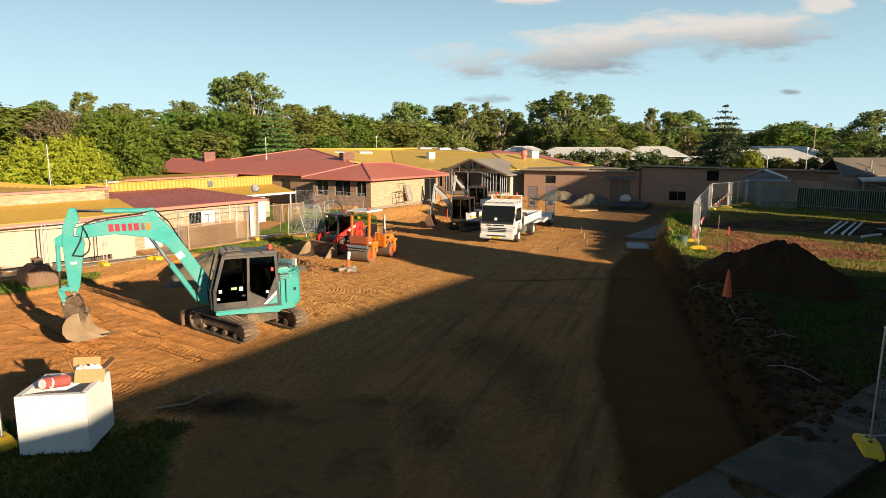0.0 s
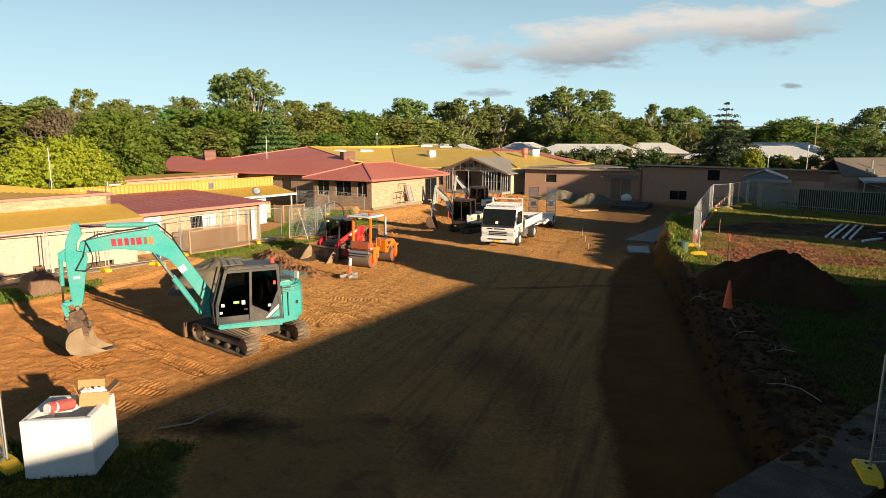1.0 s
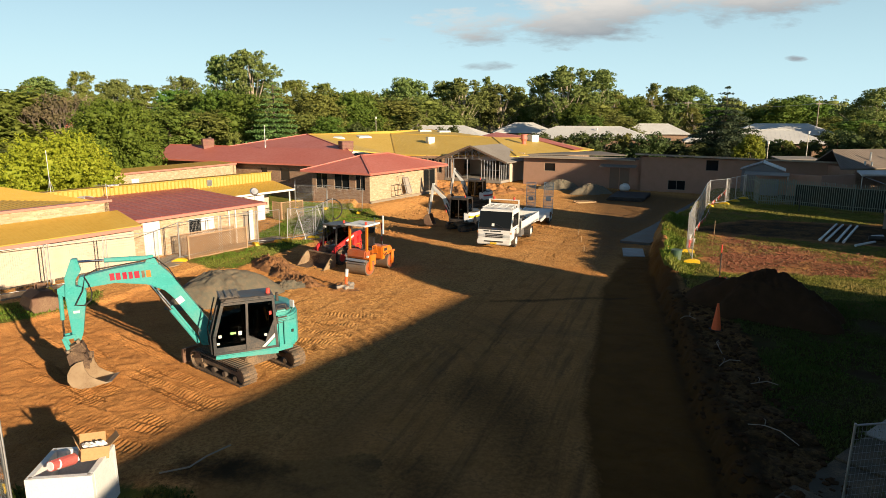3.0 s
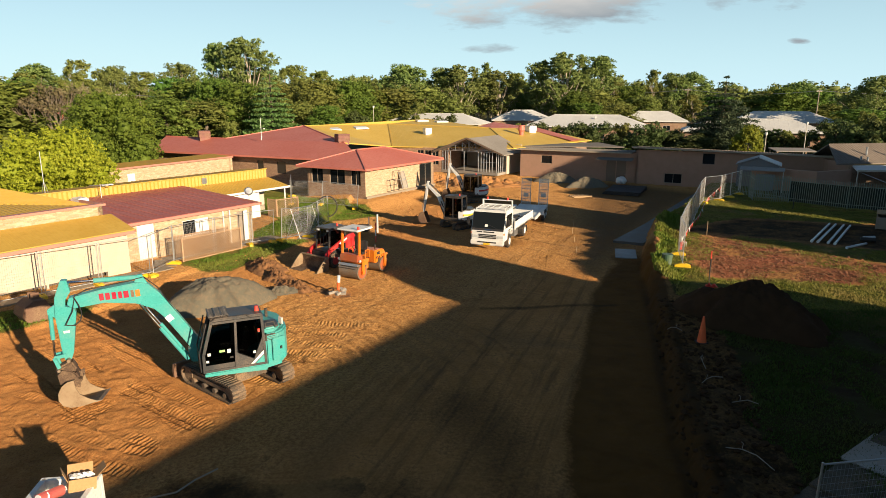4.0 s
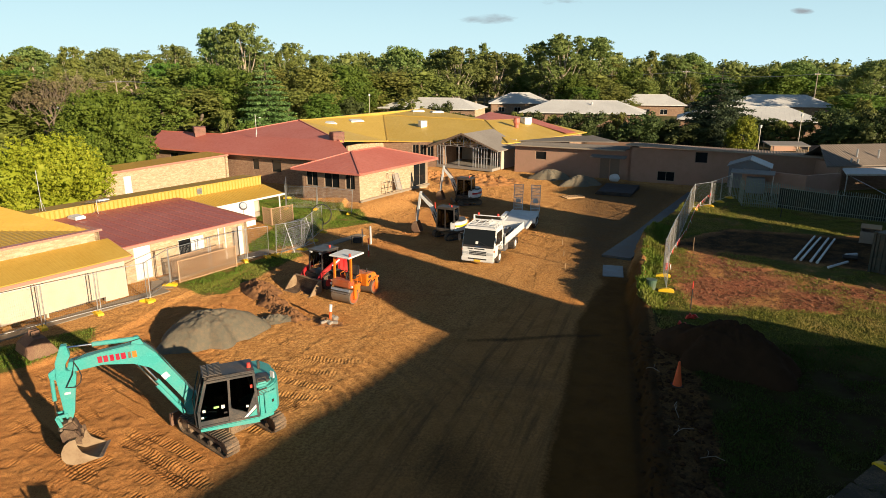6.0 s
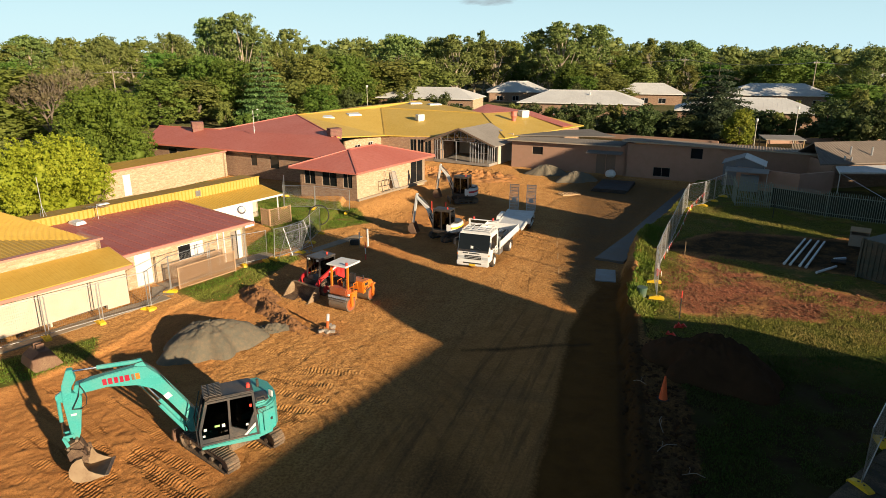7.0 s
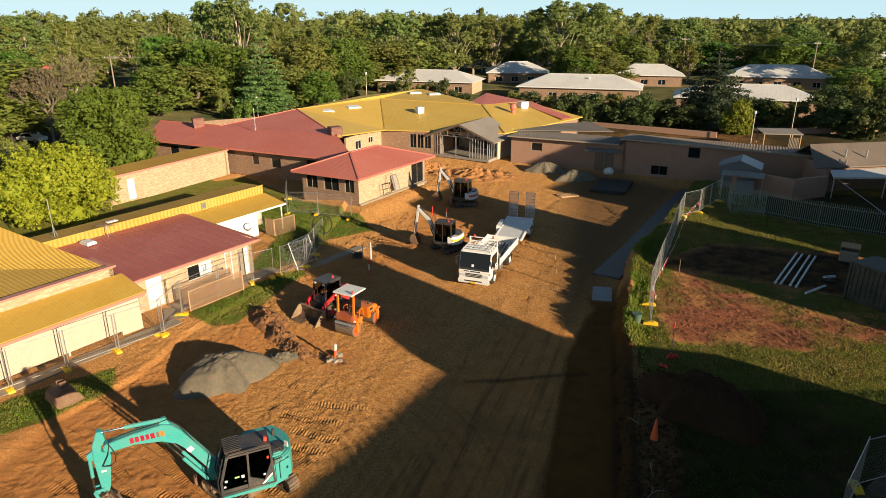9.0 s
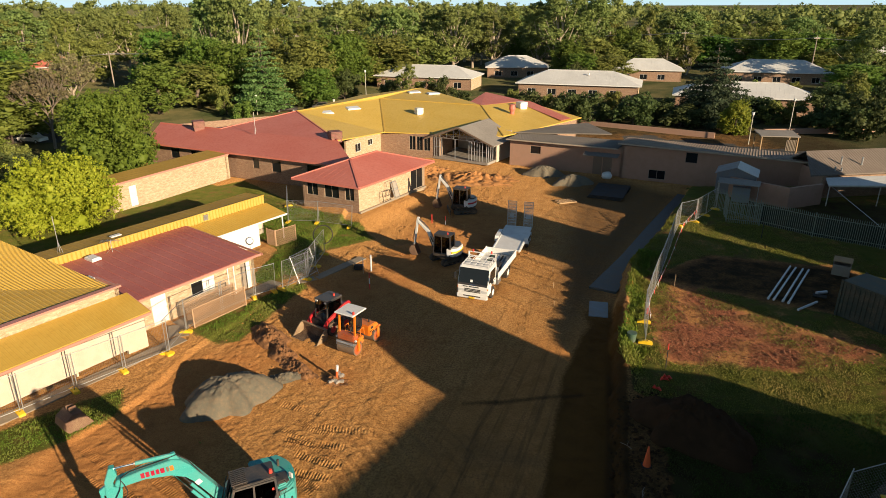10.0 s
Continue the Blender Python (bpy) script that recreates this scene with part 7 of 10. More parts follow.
    hoses(boom, r=0.012, pts=[(1.15, yb + 0.05, 1.6), (2.1, yb + 0.05, 3.42), (2.45, yb + 0.05, 3.78), (2.9, yb + 0.05, 3.70), (4.0, yb + 0.05, 3.58), (4.30, yb + 0.10, 3.45), (4.40, yb + 0.16, 3.0), (4.62, yb + 0.16, 2.6)], n=3)
    hoses(arm, r=0.012, pts=[(4.32, yb + 0.17, 3.42), (4.22, yb + 0.2, 3.2), (4.17, yb + 0.21, 2.95), (4.22, yb + 0.2, 2.72), (4.38, yb + 0.18, 2.58), (4.60, yb + 0.14, 2.60)], n=3)
    hitch = part("tilt_hitch", box(box(box(NB(), (4.76, yb, 1.28), (0.50, 0.40, 0.34), (0, 24, 0), 0.05), (4.68, yb, 1.02), (0.46, 0.62, 0.26), (0, 24, 0), 0.05), (4.62, yb, 0.84), (0.50, 0.56, 0.10), (0, 24, 0), 0.02), "rust_dark", ex, "dark rusty tilting hitch")
    part("pin", tube(NB(), (4.66, yb - 0.3, 1.58), (4.66, yb + 0.3, 1.58), 0.05), "steel_worn", hitch)
    part("pin", tube(NB(), (4.94, yb - 0.27, 1.30), (4.94, yb + 0.27, 1.30), 0.045), "steel_worn", hitch)
    for s in (-0.33, 0.33):
        part("hitch_plate", prism(NB(), [(4.44, 0.74), (4.94, 0.92), (4.98, 1.2), (4.84, 1.34), (4.60, 1.24), (4.42, 0.96)], "y", yb + s - 0.02, yb + s + 0.02), "rust_dark", hitch)
    # mud bucket: a bent sheet between two crescent cheeks
    prof = [(4.52, 0.80), (4.68, 0.77), (4.83, 0.66), (4.93, 0.46), (4.93, 0.26), (4.83, 0.10), (4.64, 0.02), (4.36, 0.02), (3.92, 0.11)]
    sheet = []
    for i, (x, z) in enumerate(prof):
        p0, p1 = Vector(prof[max(i - 1, 0)]), Vector(prof[min(i + 1, len(prof) - 1)])
        d = (p1 - p0).normalized()
        sheet.append((x + d.y * 0.025, z - d.x * 0.025))
    bk = part("bucket", prism(NB(), prof + sheet[::-1], "y", yb - 0.76, yb + 0.76), "bucket_mud", ex, "wide worn steel mud bucket")
    for s in (-0.76, 0.76):
        part("cheek", prism(NB(), prof + [(4.18, 0.23), (4.38, 0.37), (4.48, 0.56)], "y", yb + s - 0.018, yb + s + 0.018), "bucket_mud", bk)
    part("cutting_edge", prism(NB(), [(4.0, 0.085), (4.0, 0.115), (3.82, 0.14), (3.82, 0.125)], "y", yb - 0.78, yb + 0.78), "steel_worn", bk)
    for s in (-0.16, 0.16):
        part("ear", box(NB(), (4.56, yb + s, 0.86), (0.36, 0.04, 0.2), bevel=0.01), "rust_dark", bk)
    bk.matrix_basis = pose(4.62, yb, 0) @ pose(0, 0, 0.14, 12, 0, -5) @ pose(-4.62, -yb, 0)
    return ex


def thing_part(name, parent):
    """An empty part that holds its own pieces."""
    ob = new(name)
    ob.empty_display_size = 0.1
    ob.parent = parent
    return ob


excavator()


def wheel(parent, x, y, z, r, w, rim="white_paint", tyre="dirty_rubber"):
    t = NB()
    tube(t, (x, y - w / 2, z), (x, y + w / 2, z), r, seg=20)
    edges = [e for e in t.edges if len(e.link_faces) == 2 and abs(e.verts[0].co.y - e.verts[1].co.y) < 1e-5]
    bmesh.ops.bevel(t, geom=edges, offset=min(0.05, w * 0.2), segments=2, affect="EDGES")
    tyre_ob = part("wheel", t, tyre, parent)
    for s in (-1, 1):
        rm = tube(NB(), (x, y + s * (w / 2 - 0.02), z), (x, y + s * (w / 2 + 0.006), z), r * 0.58, r * 0.5, seg=14)
        tube(rm, (x, y + s * (w / 2 - 0.02), z), (x, y + s * (w / 2 + 0.04), z), r * 0.2, seg=8)
        part("rim", rm, rim, tyre_ob)
    return tyre_ob


def roller():
    ro = thing("road_roller", "orange tandem road roller with a white canopy", "road roller", pose(-3.72, 33.6, gz(-3.6, 33.7), 0, 0, 240) @ Matrix.Scale(1.1, 4))
    for x in (0.86, -0.92):
        d = part("drum", tube(NB(), (x, -0.56, 0.37), (x, 0.56, 0.37), 0.37, seg=28), "steel_worn", ro, smooth=True)
        for s in (-1, 1):
            part("drum_hub", tube(NB(), (x, s * 0.54, 0.37), (x, s * 0.575, 0.37), 0.31, seg=20), "rust_orange", d)
            part("drum_yoke", box(box(NB(), (x - 0.02, s * 0.62, 0.62), (0.2, 0.08, 0.6), bevel=0.03), (x, s * 0.62, 0.37), (0.26, 0.1, 0.26), bevel=0.06), "orange_paint", ro)
    fr = NB()
    box(fr, (0.62, 0, 0.86), (0.62, 1.16, 0.2), bevel=0.03)
    box(fr, (0.30, 0, 0.62), (0.4, 0.8, 0.5), bevel=0.04)
    part("front_frame", fr, "orange_paint", ro)
    part("spray_bar", box(box(NB(), (1.24, 0, 0.62), (0.06, 1.1, 0.05)), (0.50, 0, 0.60), (0.05, 1.1, 0.05)), "galvanised", ro)
    part("scraper", box(NB(), (1.10, 0, 0.72), (0.26, 1.14, 0.12), (0, -20, 0), 0.01), "galvanised", ro)
    tank = part("water_tank", box(NB(), (0.95, 0, 1.04), (0.42, 1.1, 0.36), bevel=0.05), "rust_orange", ro)
    eng = NB()
    prism(eng, [(-0.25, 0.55), (-0.25, 1.18), (-0.95, 1.16), (-1.12, 1.0), (-1.12, 0.76), (-0.5, 0.70), (-0.5, 0.55)], "y", -0.52, 0.52, 0.04)
    hood = part("engine_hood", eng, "orange_paint", ro)
    for s in (-1, 1):
        part("vent", box(NB(), (-0.52, s * 0.525, 1.02), (0.24, 0.012, 0.14)), "black_plastic", hood)
        for k in range(3):
            part("stripe", box(NB(), (-0.38 - 0.12 * k, s * 0.526, 0.80), (0.05, 0.012, 0.16), (0, 30, 0)), "black_plastic", hood)
    part("exhaust", tube(NB(), (-0.7, 0.2, 1.16), (-0.7, 0.2, 1.36), 0.04), "black_paint", hood)
    part("rear_yoke", box(NB(), (-1.0, 0, 0.86), (0.5, 1.2, 0.10), bevel=0.03), "orange_paint", ro)
    part("seat", box(box(NB(), (0.18, 0.0, 1.12), (0.42, 0.44, 0.12), bevel=0.04), (-0.06, 0.0, 1.42), (0.12, 0.42, 0.5), (0, -10, 0), 0.04), "black_plastic", ro)
    part("floor", box(NB(), (0.48, 0, 0.92), (0.6, 1.0, 0.04)), "black_paint", ro)
    st = part("steering_column", tube(NB(), (0.78, 0.0, 0.95), (0.62, 0.0, 1.42), 0.03), "black_paint", ro)
    sw = NB()
    for k in range(12):
        a, b = 6.283 * k / 12, 6.283 * (k + 1) / 12
        tube(sw, (0.60 + 0.06 * math.cos(a), 0.17 * math.sin(a), 1.44 + 0.14 * math.cos(a)), (0.60 + 0.06 * math.cos(b), 0.17 * math.sin(b), 1.44 + 0.14 * math.cos(b)), 0.015, seg=5)
    part("steering_wheel", sw, "black_plastic", st)
    for s in (-0.5, 0.5):
        part("canopy_post", bar(NB(), (0.98, s, 0.9), (0.92, s, 2.36), 0.09), "orange_paint", ro)
        part("handrail", path_tube(NB(), [(0.50, s, 0.95), (0.50, s, 1.35), (0.20, s, 1.35), (0.16, s, 0.95)], 0.02), "orange_paint", ro)
    part("canopy", prism(NB(), [(1.20, -0.62), (1.20, 0.62), (-0.02, 0.62), (-0.02, -0.62)], "z", 2.36, 2.44, 0.03), "white_paint", ro, "white canopy")
    bc = part("beacon", tube(NB(), (0.98, 0.5, 2.44), (0.98, 0.5, 2.58), 0.06), "signal_red", ro)
    for s in (-1, 1):
        part("headlight", tube(NB(), (1.05, s * 0.62, 0.95), (1.11, s * 0.62, 0.95), 0.06), "white_paint", ro)
    return ro


def skid_steer():
    sk = thing("compact_loader", "red compact loader with a black cab and open bucket", "loader", pose(-5.85, 35.9, gz(-5.9, 36.0), 0, 0, 233) @ Matrix.Scale(1.08, 4))
    for x in (0.52, -0.52):
        for y in (-0.72, 0.72):
            wheel(sk, x, y, 0.40, 0.40, 0.28, "red_paint")
    part("chassis", box(NB(), (-0.1, 0, 0.62), (1.9, 1.14, 0.5), bevel=0.05), "black_paint", sk)
    rear = NB()
    prism(rear, [(-0.55, 0.8), (-0.55, 1.5), (-1.05, 1.42), (-1.22, 1.1), (-1.22, 0.5), (-0.6, 0.5)], "y", -0.6, 0.6, 0.05)
    part("engine_cover", rear, "red_paint", sk)
    cab = NB()
    for y in (-0.48, 0.48):
        bar(cab, (0.62, y, 0.85), (0.50, y, 1.98), 0.07)
        bar(cab, (-0.55, y, 0.85), (-0.55, y, 1.98), 0.08)
        bar(cab, (0.50, y, 1.96), (-0.55, y, 1.96), 0.08)
        for k in range(4):
            bar(cab, (0.30 - 0.22 * k, y, 1.0), (0.30 - 0.22 * k, y, 1.95), 0.02)
    part("cab_frame", cab, "black_paint", sk)
    part("cab_roof", prism(NB(), [(0.58, -0.54), (0.58, 0.54), (-0.66, 0.54), (-0.66, -0.54)], "z", 1.98, 2.06, 0.03), "charcoal_paint", sk, "dark weathered cab roof")
    part("side_pane", box(box(NB(), (-0.02, 0.5, 1.5), (0.98, 0.01, 0.85)), (-0.02, -0.5, 1.5), (0.98, 0.01, 0.85)), "glass_clear", sk)
    part("rear_pane", box(NB(), (-0.57, 0, 1.66), (0.01, 0.86, 0.5)), "glass_clear", sk)
    part("seat", box(box(NB(), (0.0, 0, 1.05), (0.45, 0.46, 0.14), bevel=0.04), (-0.24, 0, 1.4), (0.12, 0.44, 0.6), bevel=0.04), "black_plastic", sk)
    for s in (-1, 1):
        la = NB()
        y = s * 0.66
        prism(la, [(-1.12, 1.42), (-1.0, 1.62), (-0.6, 1.58), (0.75, 1.02), (1.02, 0.78), (1.14, 0.40), (0.98, 0.34), (0.84, 0.70), (0.6, 0.86), (-0.75, 1.34)], "y", y - 0.06, y + 0.06, 0.01)
        la_ob = part("lift_arm", la, "red_paint", sk)
        part("lettering_bar", box(NB(), (-0.2, y + s * 0.064, 1.30), (0.6, 0.006, 0.09), (0, 22, 0)), "white_paint", la_ob)
        part("tower", box(NB(), (-0.98, s * 0.6, 1.2), (0.24, 0.14, 0.7), bevel=0.03), "red_paint", sk)
        ram(sk, (-0.6, s * 0.62, 0.8), (0.4, s * 0.62, 1.0), 0.045, 0.6, "black_paint")
        part("bucket_arm_guard", box(NB(), (0.95, s * 0.66, 0.55), (0.3, 0.2, 0.4), (0, 30, 0), 0.04), "red_paint", sk)
        part("headlight", box(NB(), (0.54, s * 0.36, 1.92), (0.06, 0.16, 0.09)), "white_paint", sk)
    prof = [(1.15, 0.66), (1.10, 0.35), (1.16, 0.08), (1.40, 0.01), (1.98, 0.01)]
    bm = NB()
    inner = [(x + 0.04, z + 0.03) for x, z in prof]
    prism(bm, prof + inner[::-1], "y", -0.98, 0.98)
    lb = part("bucket", bm, "rust_dark", sk, "wide dark steel loader bucket")
    for y in (-0.98, 0.96):
        part("cheek", prism(NB(), [(1.15, 0.66), (1.10, 0.35), (1.16, 0.08), (1.40, 0.01), (1.98, 0.01), (1.62, 0.42), (1.32, 0.68)], "y", y - 0.02, y + 0.04), "bucket_mud", lb)
    part("cutting_edge", box(NB(), (1.98, 0, 0.02), (0.16, 2.0, 0.03)), "bucket_mud", lb)
    part("top_lip", box(NB(), (1.16, 0, 0.68), (0.12, 2.0, 0.06)), "bucket_mud", lb)
    bc = part("beacon", tube(NB(), (-0.3, 0.2, 2.06), (-0.3, 0.2, 2.18), 0.06), "signal_red", sk)
    return sk


roller()
skid_steer()


def mini_excavator(label, m, slew, boom_in, bucket_mat="rust_steel", s=1.0, flag=False):
    """A small white and grey excavator; boom_in moves its bucket further out."""
    mx = thing("mini_excavator", label, "excavator", m, group="mini excavators")
    for side in (-0.75, 0.75):
        t = crawler(mx, 2.15, 0.52, 0.34, 0, 0.11, shoes="dirty_rubber")
        t.matrix_basis = pose(0, 0, 0, 0, 0, slew) @ pose(0, side, 0)
    base = part("undercarriage", box(NB(), (0, 0, 0.42), (1.2, 1.1, 0.28), (0, 0, slew), 0.04), "track_steel", mx)
    bl = part("blade", prism(NB(), [(-1.42, 0.02), (-1.36, 0.02), (-1.40, 0.2), (-1.36, 0.42), (-1.42, 0.42), (-1.46, 0.2)], "y", -0.95, 0.95), "black_paint", mx)
    bl.matrix_basis = pose(0, 0, 0, 0, 0, slew)
    arc = [(0.85, 0.82), (0.85, -0.82), (-0.7, -0.9), (-1.02, -0.62), (-1.14, 0.0), (-1.02, 0.62), (-0.7, 0.9)]
    part("deck", prism(NB(), arc, "z", 0.62, 0.74, 0.02), "black_paint", mx)
    cwp = [(-0.30, 0.92), (-0.75, 0.9), (-1.06, 0.62), (-1.18, 0.0), (-1.06, -0.62), (-0.75, -0.9), (-0.30, -0.92)]
    cw = part("counterweight", prism(NB(), cwp, "z", 0.72, 1.36, 0.05), "white_paint", mx)
    part("stripe", prism(NB(), [(-0.70, 0.915), (-0.78, 0.915), (-1.075, 0.64), (-1.195, 0.0), (-1.075, -0.64), (-0.78, -0.915), (-0.70, -0.915), (-0.70, 0.0)], "z", 1.02, 1.16), "red_paint" if flag else "yellow_plastic", cw)
    part("engine_hood", prism(NB(), [(0.3, -0.12), (0.3, -0.86), (-0.7, -0.86), (-1.05, -0.4), (-1.05, 0.3), (-0.66, 0.3), (-0.6, -0.12)], "z", 1.36, 1.46, 0.03), "charcoal_paint", mx)
    cab = NB()
    for y in (0.0, 0.86):
        bar(cab, (0.80, y, 0.74), (0.70, y, 2.32), 0.07)
        bar(cab, (-0.62, y, 0.74), (-0.58, y, 2.32), 0.08)
        bar(cab, (0.1, y, 0.74), (0.1, y, 2.32), 0.06)
        bar(cab, (0.72, y, 2.30), (-0.6, y, 2.30), 0.08)
        bar(cab, (0.80, y, 0.80), (-0.6, y, 0.80), 0.10)
    part("cab_frame", cab, "black_paint", mx)
    part("cab_roof", prism(NB(), [(0.76, -0.05), (0.76, 0.91), (-0.64, 0.91), (-0.64, -0.05)], "z", 2.32, 2.42, 0.03), "black_paint", mx)
    part("cab_pane", box(box(NB(), (0.1, 0.86, 1.6), (1.3, 0.01, 1.3)), (0.1, 0.0, 1.6), (1.3, 0.01, 1.3)), "glass_clear", mx)
    part("front_pane", box(NB(), (0.75, 0.43, 1.55), (0.01, 0.78, 1.4), (0, -3.6, 0)), "glass_clear", mx)
    part("rear_pane", box(NB(), (-0.6, 0.43, 1.75), (0.01, 0.78, 0.95)), "glass_clear", mx)
    part("seat", box(box(NB(), (0.0, 0.43, 1.1), (0.42, 0.44, 0.12), bevel=0.03), (-0.25, 0.43, 1.45), (0.12, 0.42, 0.6), bevel=0.03), "black_plastic", mx)
    yb = -0.05
    part("boom_foot", box(NB(), (1.0, yb, 0.85), (0.4, 0.3, 0.5), bevel=0.04), "charcoal_paint", mx)
    tip = (2.55 + boom_in, 2.95)
    pts = [(0.98, 0.98), (1.12, 0.88), (1.42, 1.62), (1.72, 2.12), (tip[0], tip[1] - 0.10), (tip[0] + 0.08, tip[1]), (tip[0] - 0.03, tip[1] + 0.10), (1.66, 2.40), (1.48, 2.28), (1.24, 1.80)]
    boom = part("boom", prism(NB(), pts, "y", yb - 0.09, yb + 0.09, 0.015), "boom_grey", mx, "pale grey boom")
    part("stripe", box(NB(), (1.30, yb + 0.094, 1.62), (0.5, 0.008, 0.10), (0, -66, 0)), "black_paint", boom)
    ax = tip[0]
    arm = part("arm", prism(NB(), [(ax - 0.12, tip[1] + 0.30), (ax + 0.05, tip[1] + 0.32), (ax + 0.12, tip[1]), (ax + 0.40, 0.95), (ax + 0.28, 0.92), (ax - 0.06, tip[1] - 0.05)], "y", yb - 0.07, yb + 0.07, 0.012), "boom_grey", mx)
    ram(boom, (1.62, yb, 2.50), (ax - 0.03, yb, tip[1] + 0.28), 0.045, 0.6, "charcoal_paint")
    ram(boom, (1.2, yb, 0.85), (1.74, yb, 2.10), 0.05, 0.6, "charcoal_paint")
    ram(arm, (ax + 0.24, yb, 2.4), (ax + 0.52, yb, 1.05), 0.04, 0.6, "charcoal_paint")
    bx = ax + 0.32
    prof = [(bx - 0.08, 0.98), (bx + 0.18, 0.9), (bx + 0.34, 0.62), (bx + 0.30, 0.30), (bx + 0.08, 0.14), (bx - 0.38, 0.22)]
    rounded_bucket(mx, prof, yb - 0.3, yb + 0.3, 0.025, bucket_mat)
    hoses(boom, [(1.05, yb, 1.1), (1.30, yb, 2.0), (1.62, yb, 2.5), (ax, yb, tip[1] + 0.2)], 0.015, 2)
    part("beacon", tube(NB(), (-0.3, 0.6, 2.42), (-0.3, 0.6, 2.56), 0.05), "signal_red", mx)
    return mx


mini_excavator("white mini excavator with a black cab digging a trench", pose(1.75, 47.9, gz(1.75, 47.9), 0, 0, 156) @ Matrix.Scale(1.04, 4), 60, -0.05)
mini_excavator("white and red mini excavator by the spoil heap", pose(3.6, 61.6, gz(3.35, 62.0) + 0.1, 0, 0, 158) @ Matrix.Scale(1.1, 4), -150, -0.2, flag=True)


def truck():
    tr = thing("tipper_truck", "white light truck with a dropside tray and roof rack", "truck", pose(3.38, 39.8, gz(3.6, 42.0), 0, 0, 248.5) @ Matrix.Scale(1.13, 4))
    # x forward from the bumper at 0
    for x in (-1.1,):
        for y in (-0.86, 0.86):
            wheel(tr, x, y, 0.39, 0.39, 0.24)
    for y in (-0.80, 0.80):
        wheel(tr, -4.45, y, 0.39, 0.39, 0.42)
    ch = NB()
    for y in (-0.38, 0.38):
        box(ch, (-3.0, y, 0.62), (5.4, 0.09, 0.2))
    for x in (-1.1, -2.6, -4.4, -5.5):
        box(ch, (x, 0, 0.60), (0.12, 0.8, 0.14))
    part("chassis", ch, "black_paint", tr)
    tube_ax = tube(NB(), (-4.45, -0.8, 0.39), (-4.45, 0.8, 0.39), 0.08)
    tube(tube_ax, (-1.1, -0.8, 0.39), (-1.1, 0.8, 0.39), 0.06)
    part("axle", tube_ax, "black_paint", tr)
    cab = NB()
    side = [(0.0, 0.62), (0.02, 1.12), (-0.06, 1.28), (-0.36, 2.12), (-0.50, 2.22), (-1.62, 2.22), (-1.70, 2.1), (-1.72, 0.70), (-1.52, 0.70), (-1.46, 0.92), (-1.28, 1.0), (-0.92, 1.0), (-0.74, 0.92), (-0.66, 0.55), (-0.06, 0.50)]
    prism(cab, side, "y", -0.98, 0.98, 0.05)
    cb = part("cab", cab, "white_paint", tr, "white steel cab")
    scr = prism(NB(), [(-0.035, 1.25), (-0.345, 2.12), (-0.375, 2.115), (-0.075, 1.245)], "y", -0.93, 0.93)
    part("windscreen", scr, "glass_cab", cb)
    part("wiper", path_tube(NB(), [(-0.03, 0.5, 1.28), (-0.10, 0.05, 1.45)], 0.012), "black_plastic", cb)
    part("vest", box(NB(), (-0.085, -0.1, 1.40), (0.03, 0.15, 0.15), (0, -20, 0)), "white_board", cb)
    part("cowl", prism(NB(), [(0.026, 1.14), (-0.035, 1.25), (-0.06, 1.25), (-0.02, 1.14)], "y", -0.93, 0.93), "black_plastic", cb)
    for s in (-1, 1):
        part("side_window", prism(NB(), [(-0.24, 1.28), (-0.46, 1.98), (-1.42, 1.98), (-1.42, 1.28)], "y", s * 0.985 - 0.008, s * 0.985 + 0.008), "glass_cab", cb)
        part("door_seam", box(NB(), (-1.5, s * 0.985, 1.35), (0.015, 0.008, 1.2)), "black_plastic", cb)
        part("door_handle", box(NB(), (-1.36, s * 0.99, 1.15), (0.14, 0.03, 0.04)), "black_plastic", cb)
        ml = part("mirror", box(NB(), (-0.12, s * 1.18, 1.62), (0.08, 0.18, 0.36), bevel=0.03), "black_plastic", cb)
        part("mirror_arm", path_tube(NB(), [(-0.3, s * 0.98, 1.9), (-0.14, s * 1.16, 1.86), (-0.12, s * 1.16, 1.4), (-0.2, s * 0.98, 1.3)], 0.014), "black_plastic", ml)
        part("headlight", box(NB(), (0.0, s * 0.74, 0.80), (0.06, 0.36, 0.17), bevel=0.02), "lamp_glass", cb)
        part("indicator", box(NB(), (-0.02, s * 0.94, 0.98), (0.06, 0.10, 0.10)), "orange_paint", cb)
        part("door_text_bar", box(NB(), (-0.95, s * 0.988, 1.08), (0.5, 0.006, 0.05)), "black_plastic", cb)
    for k in range(3):
        part("grille_slot", box(NB(), (0.025, 0, 0.78 + 0.085 * k - 0.05), (0.02, 1.02, 0.055)), "black_plastic", cb)
    part("name_bar", box(NB(), (0.012, 0.0, 1.19), (0.012, 0.36, 0.05), (0, -28, 0)), "chrome", cb)
    for k, w in enumerate((0.30, 0.62)):
        part("lettering_bar", box(NB(), (0.03, -0.46 + 0.55 * k, 1.06), (0.012, w, 0.06)), "black_plastic", cb)
    part("bumper", box(NB(), (0.06, 0, 0.46), (0.16, 1.98, 0.28), bevel=0.05), "white_paint", tr)
    part("bumper_slot", box(NB(), (0.145, 0, 0.50), (0.012, 1.1, 0.07)), "black_plastic", tr)
    part("number_plate", box(NB(), (0.15, 0.0, 0.40), (0.015, 0.37, 0.11)), "yellow_plastic", tr, "yellow plate with blank bar")
    rk = NB()
    for y in (-0.8, -0.4, 0.0, 0.4, 0.8):
        tube(rk, (-0.45, y, 2.32), (-1.7, y, 2.36), 0.02)
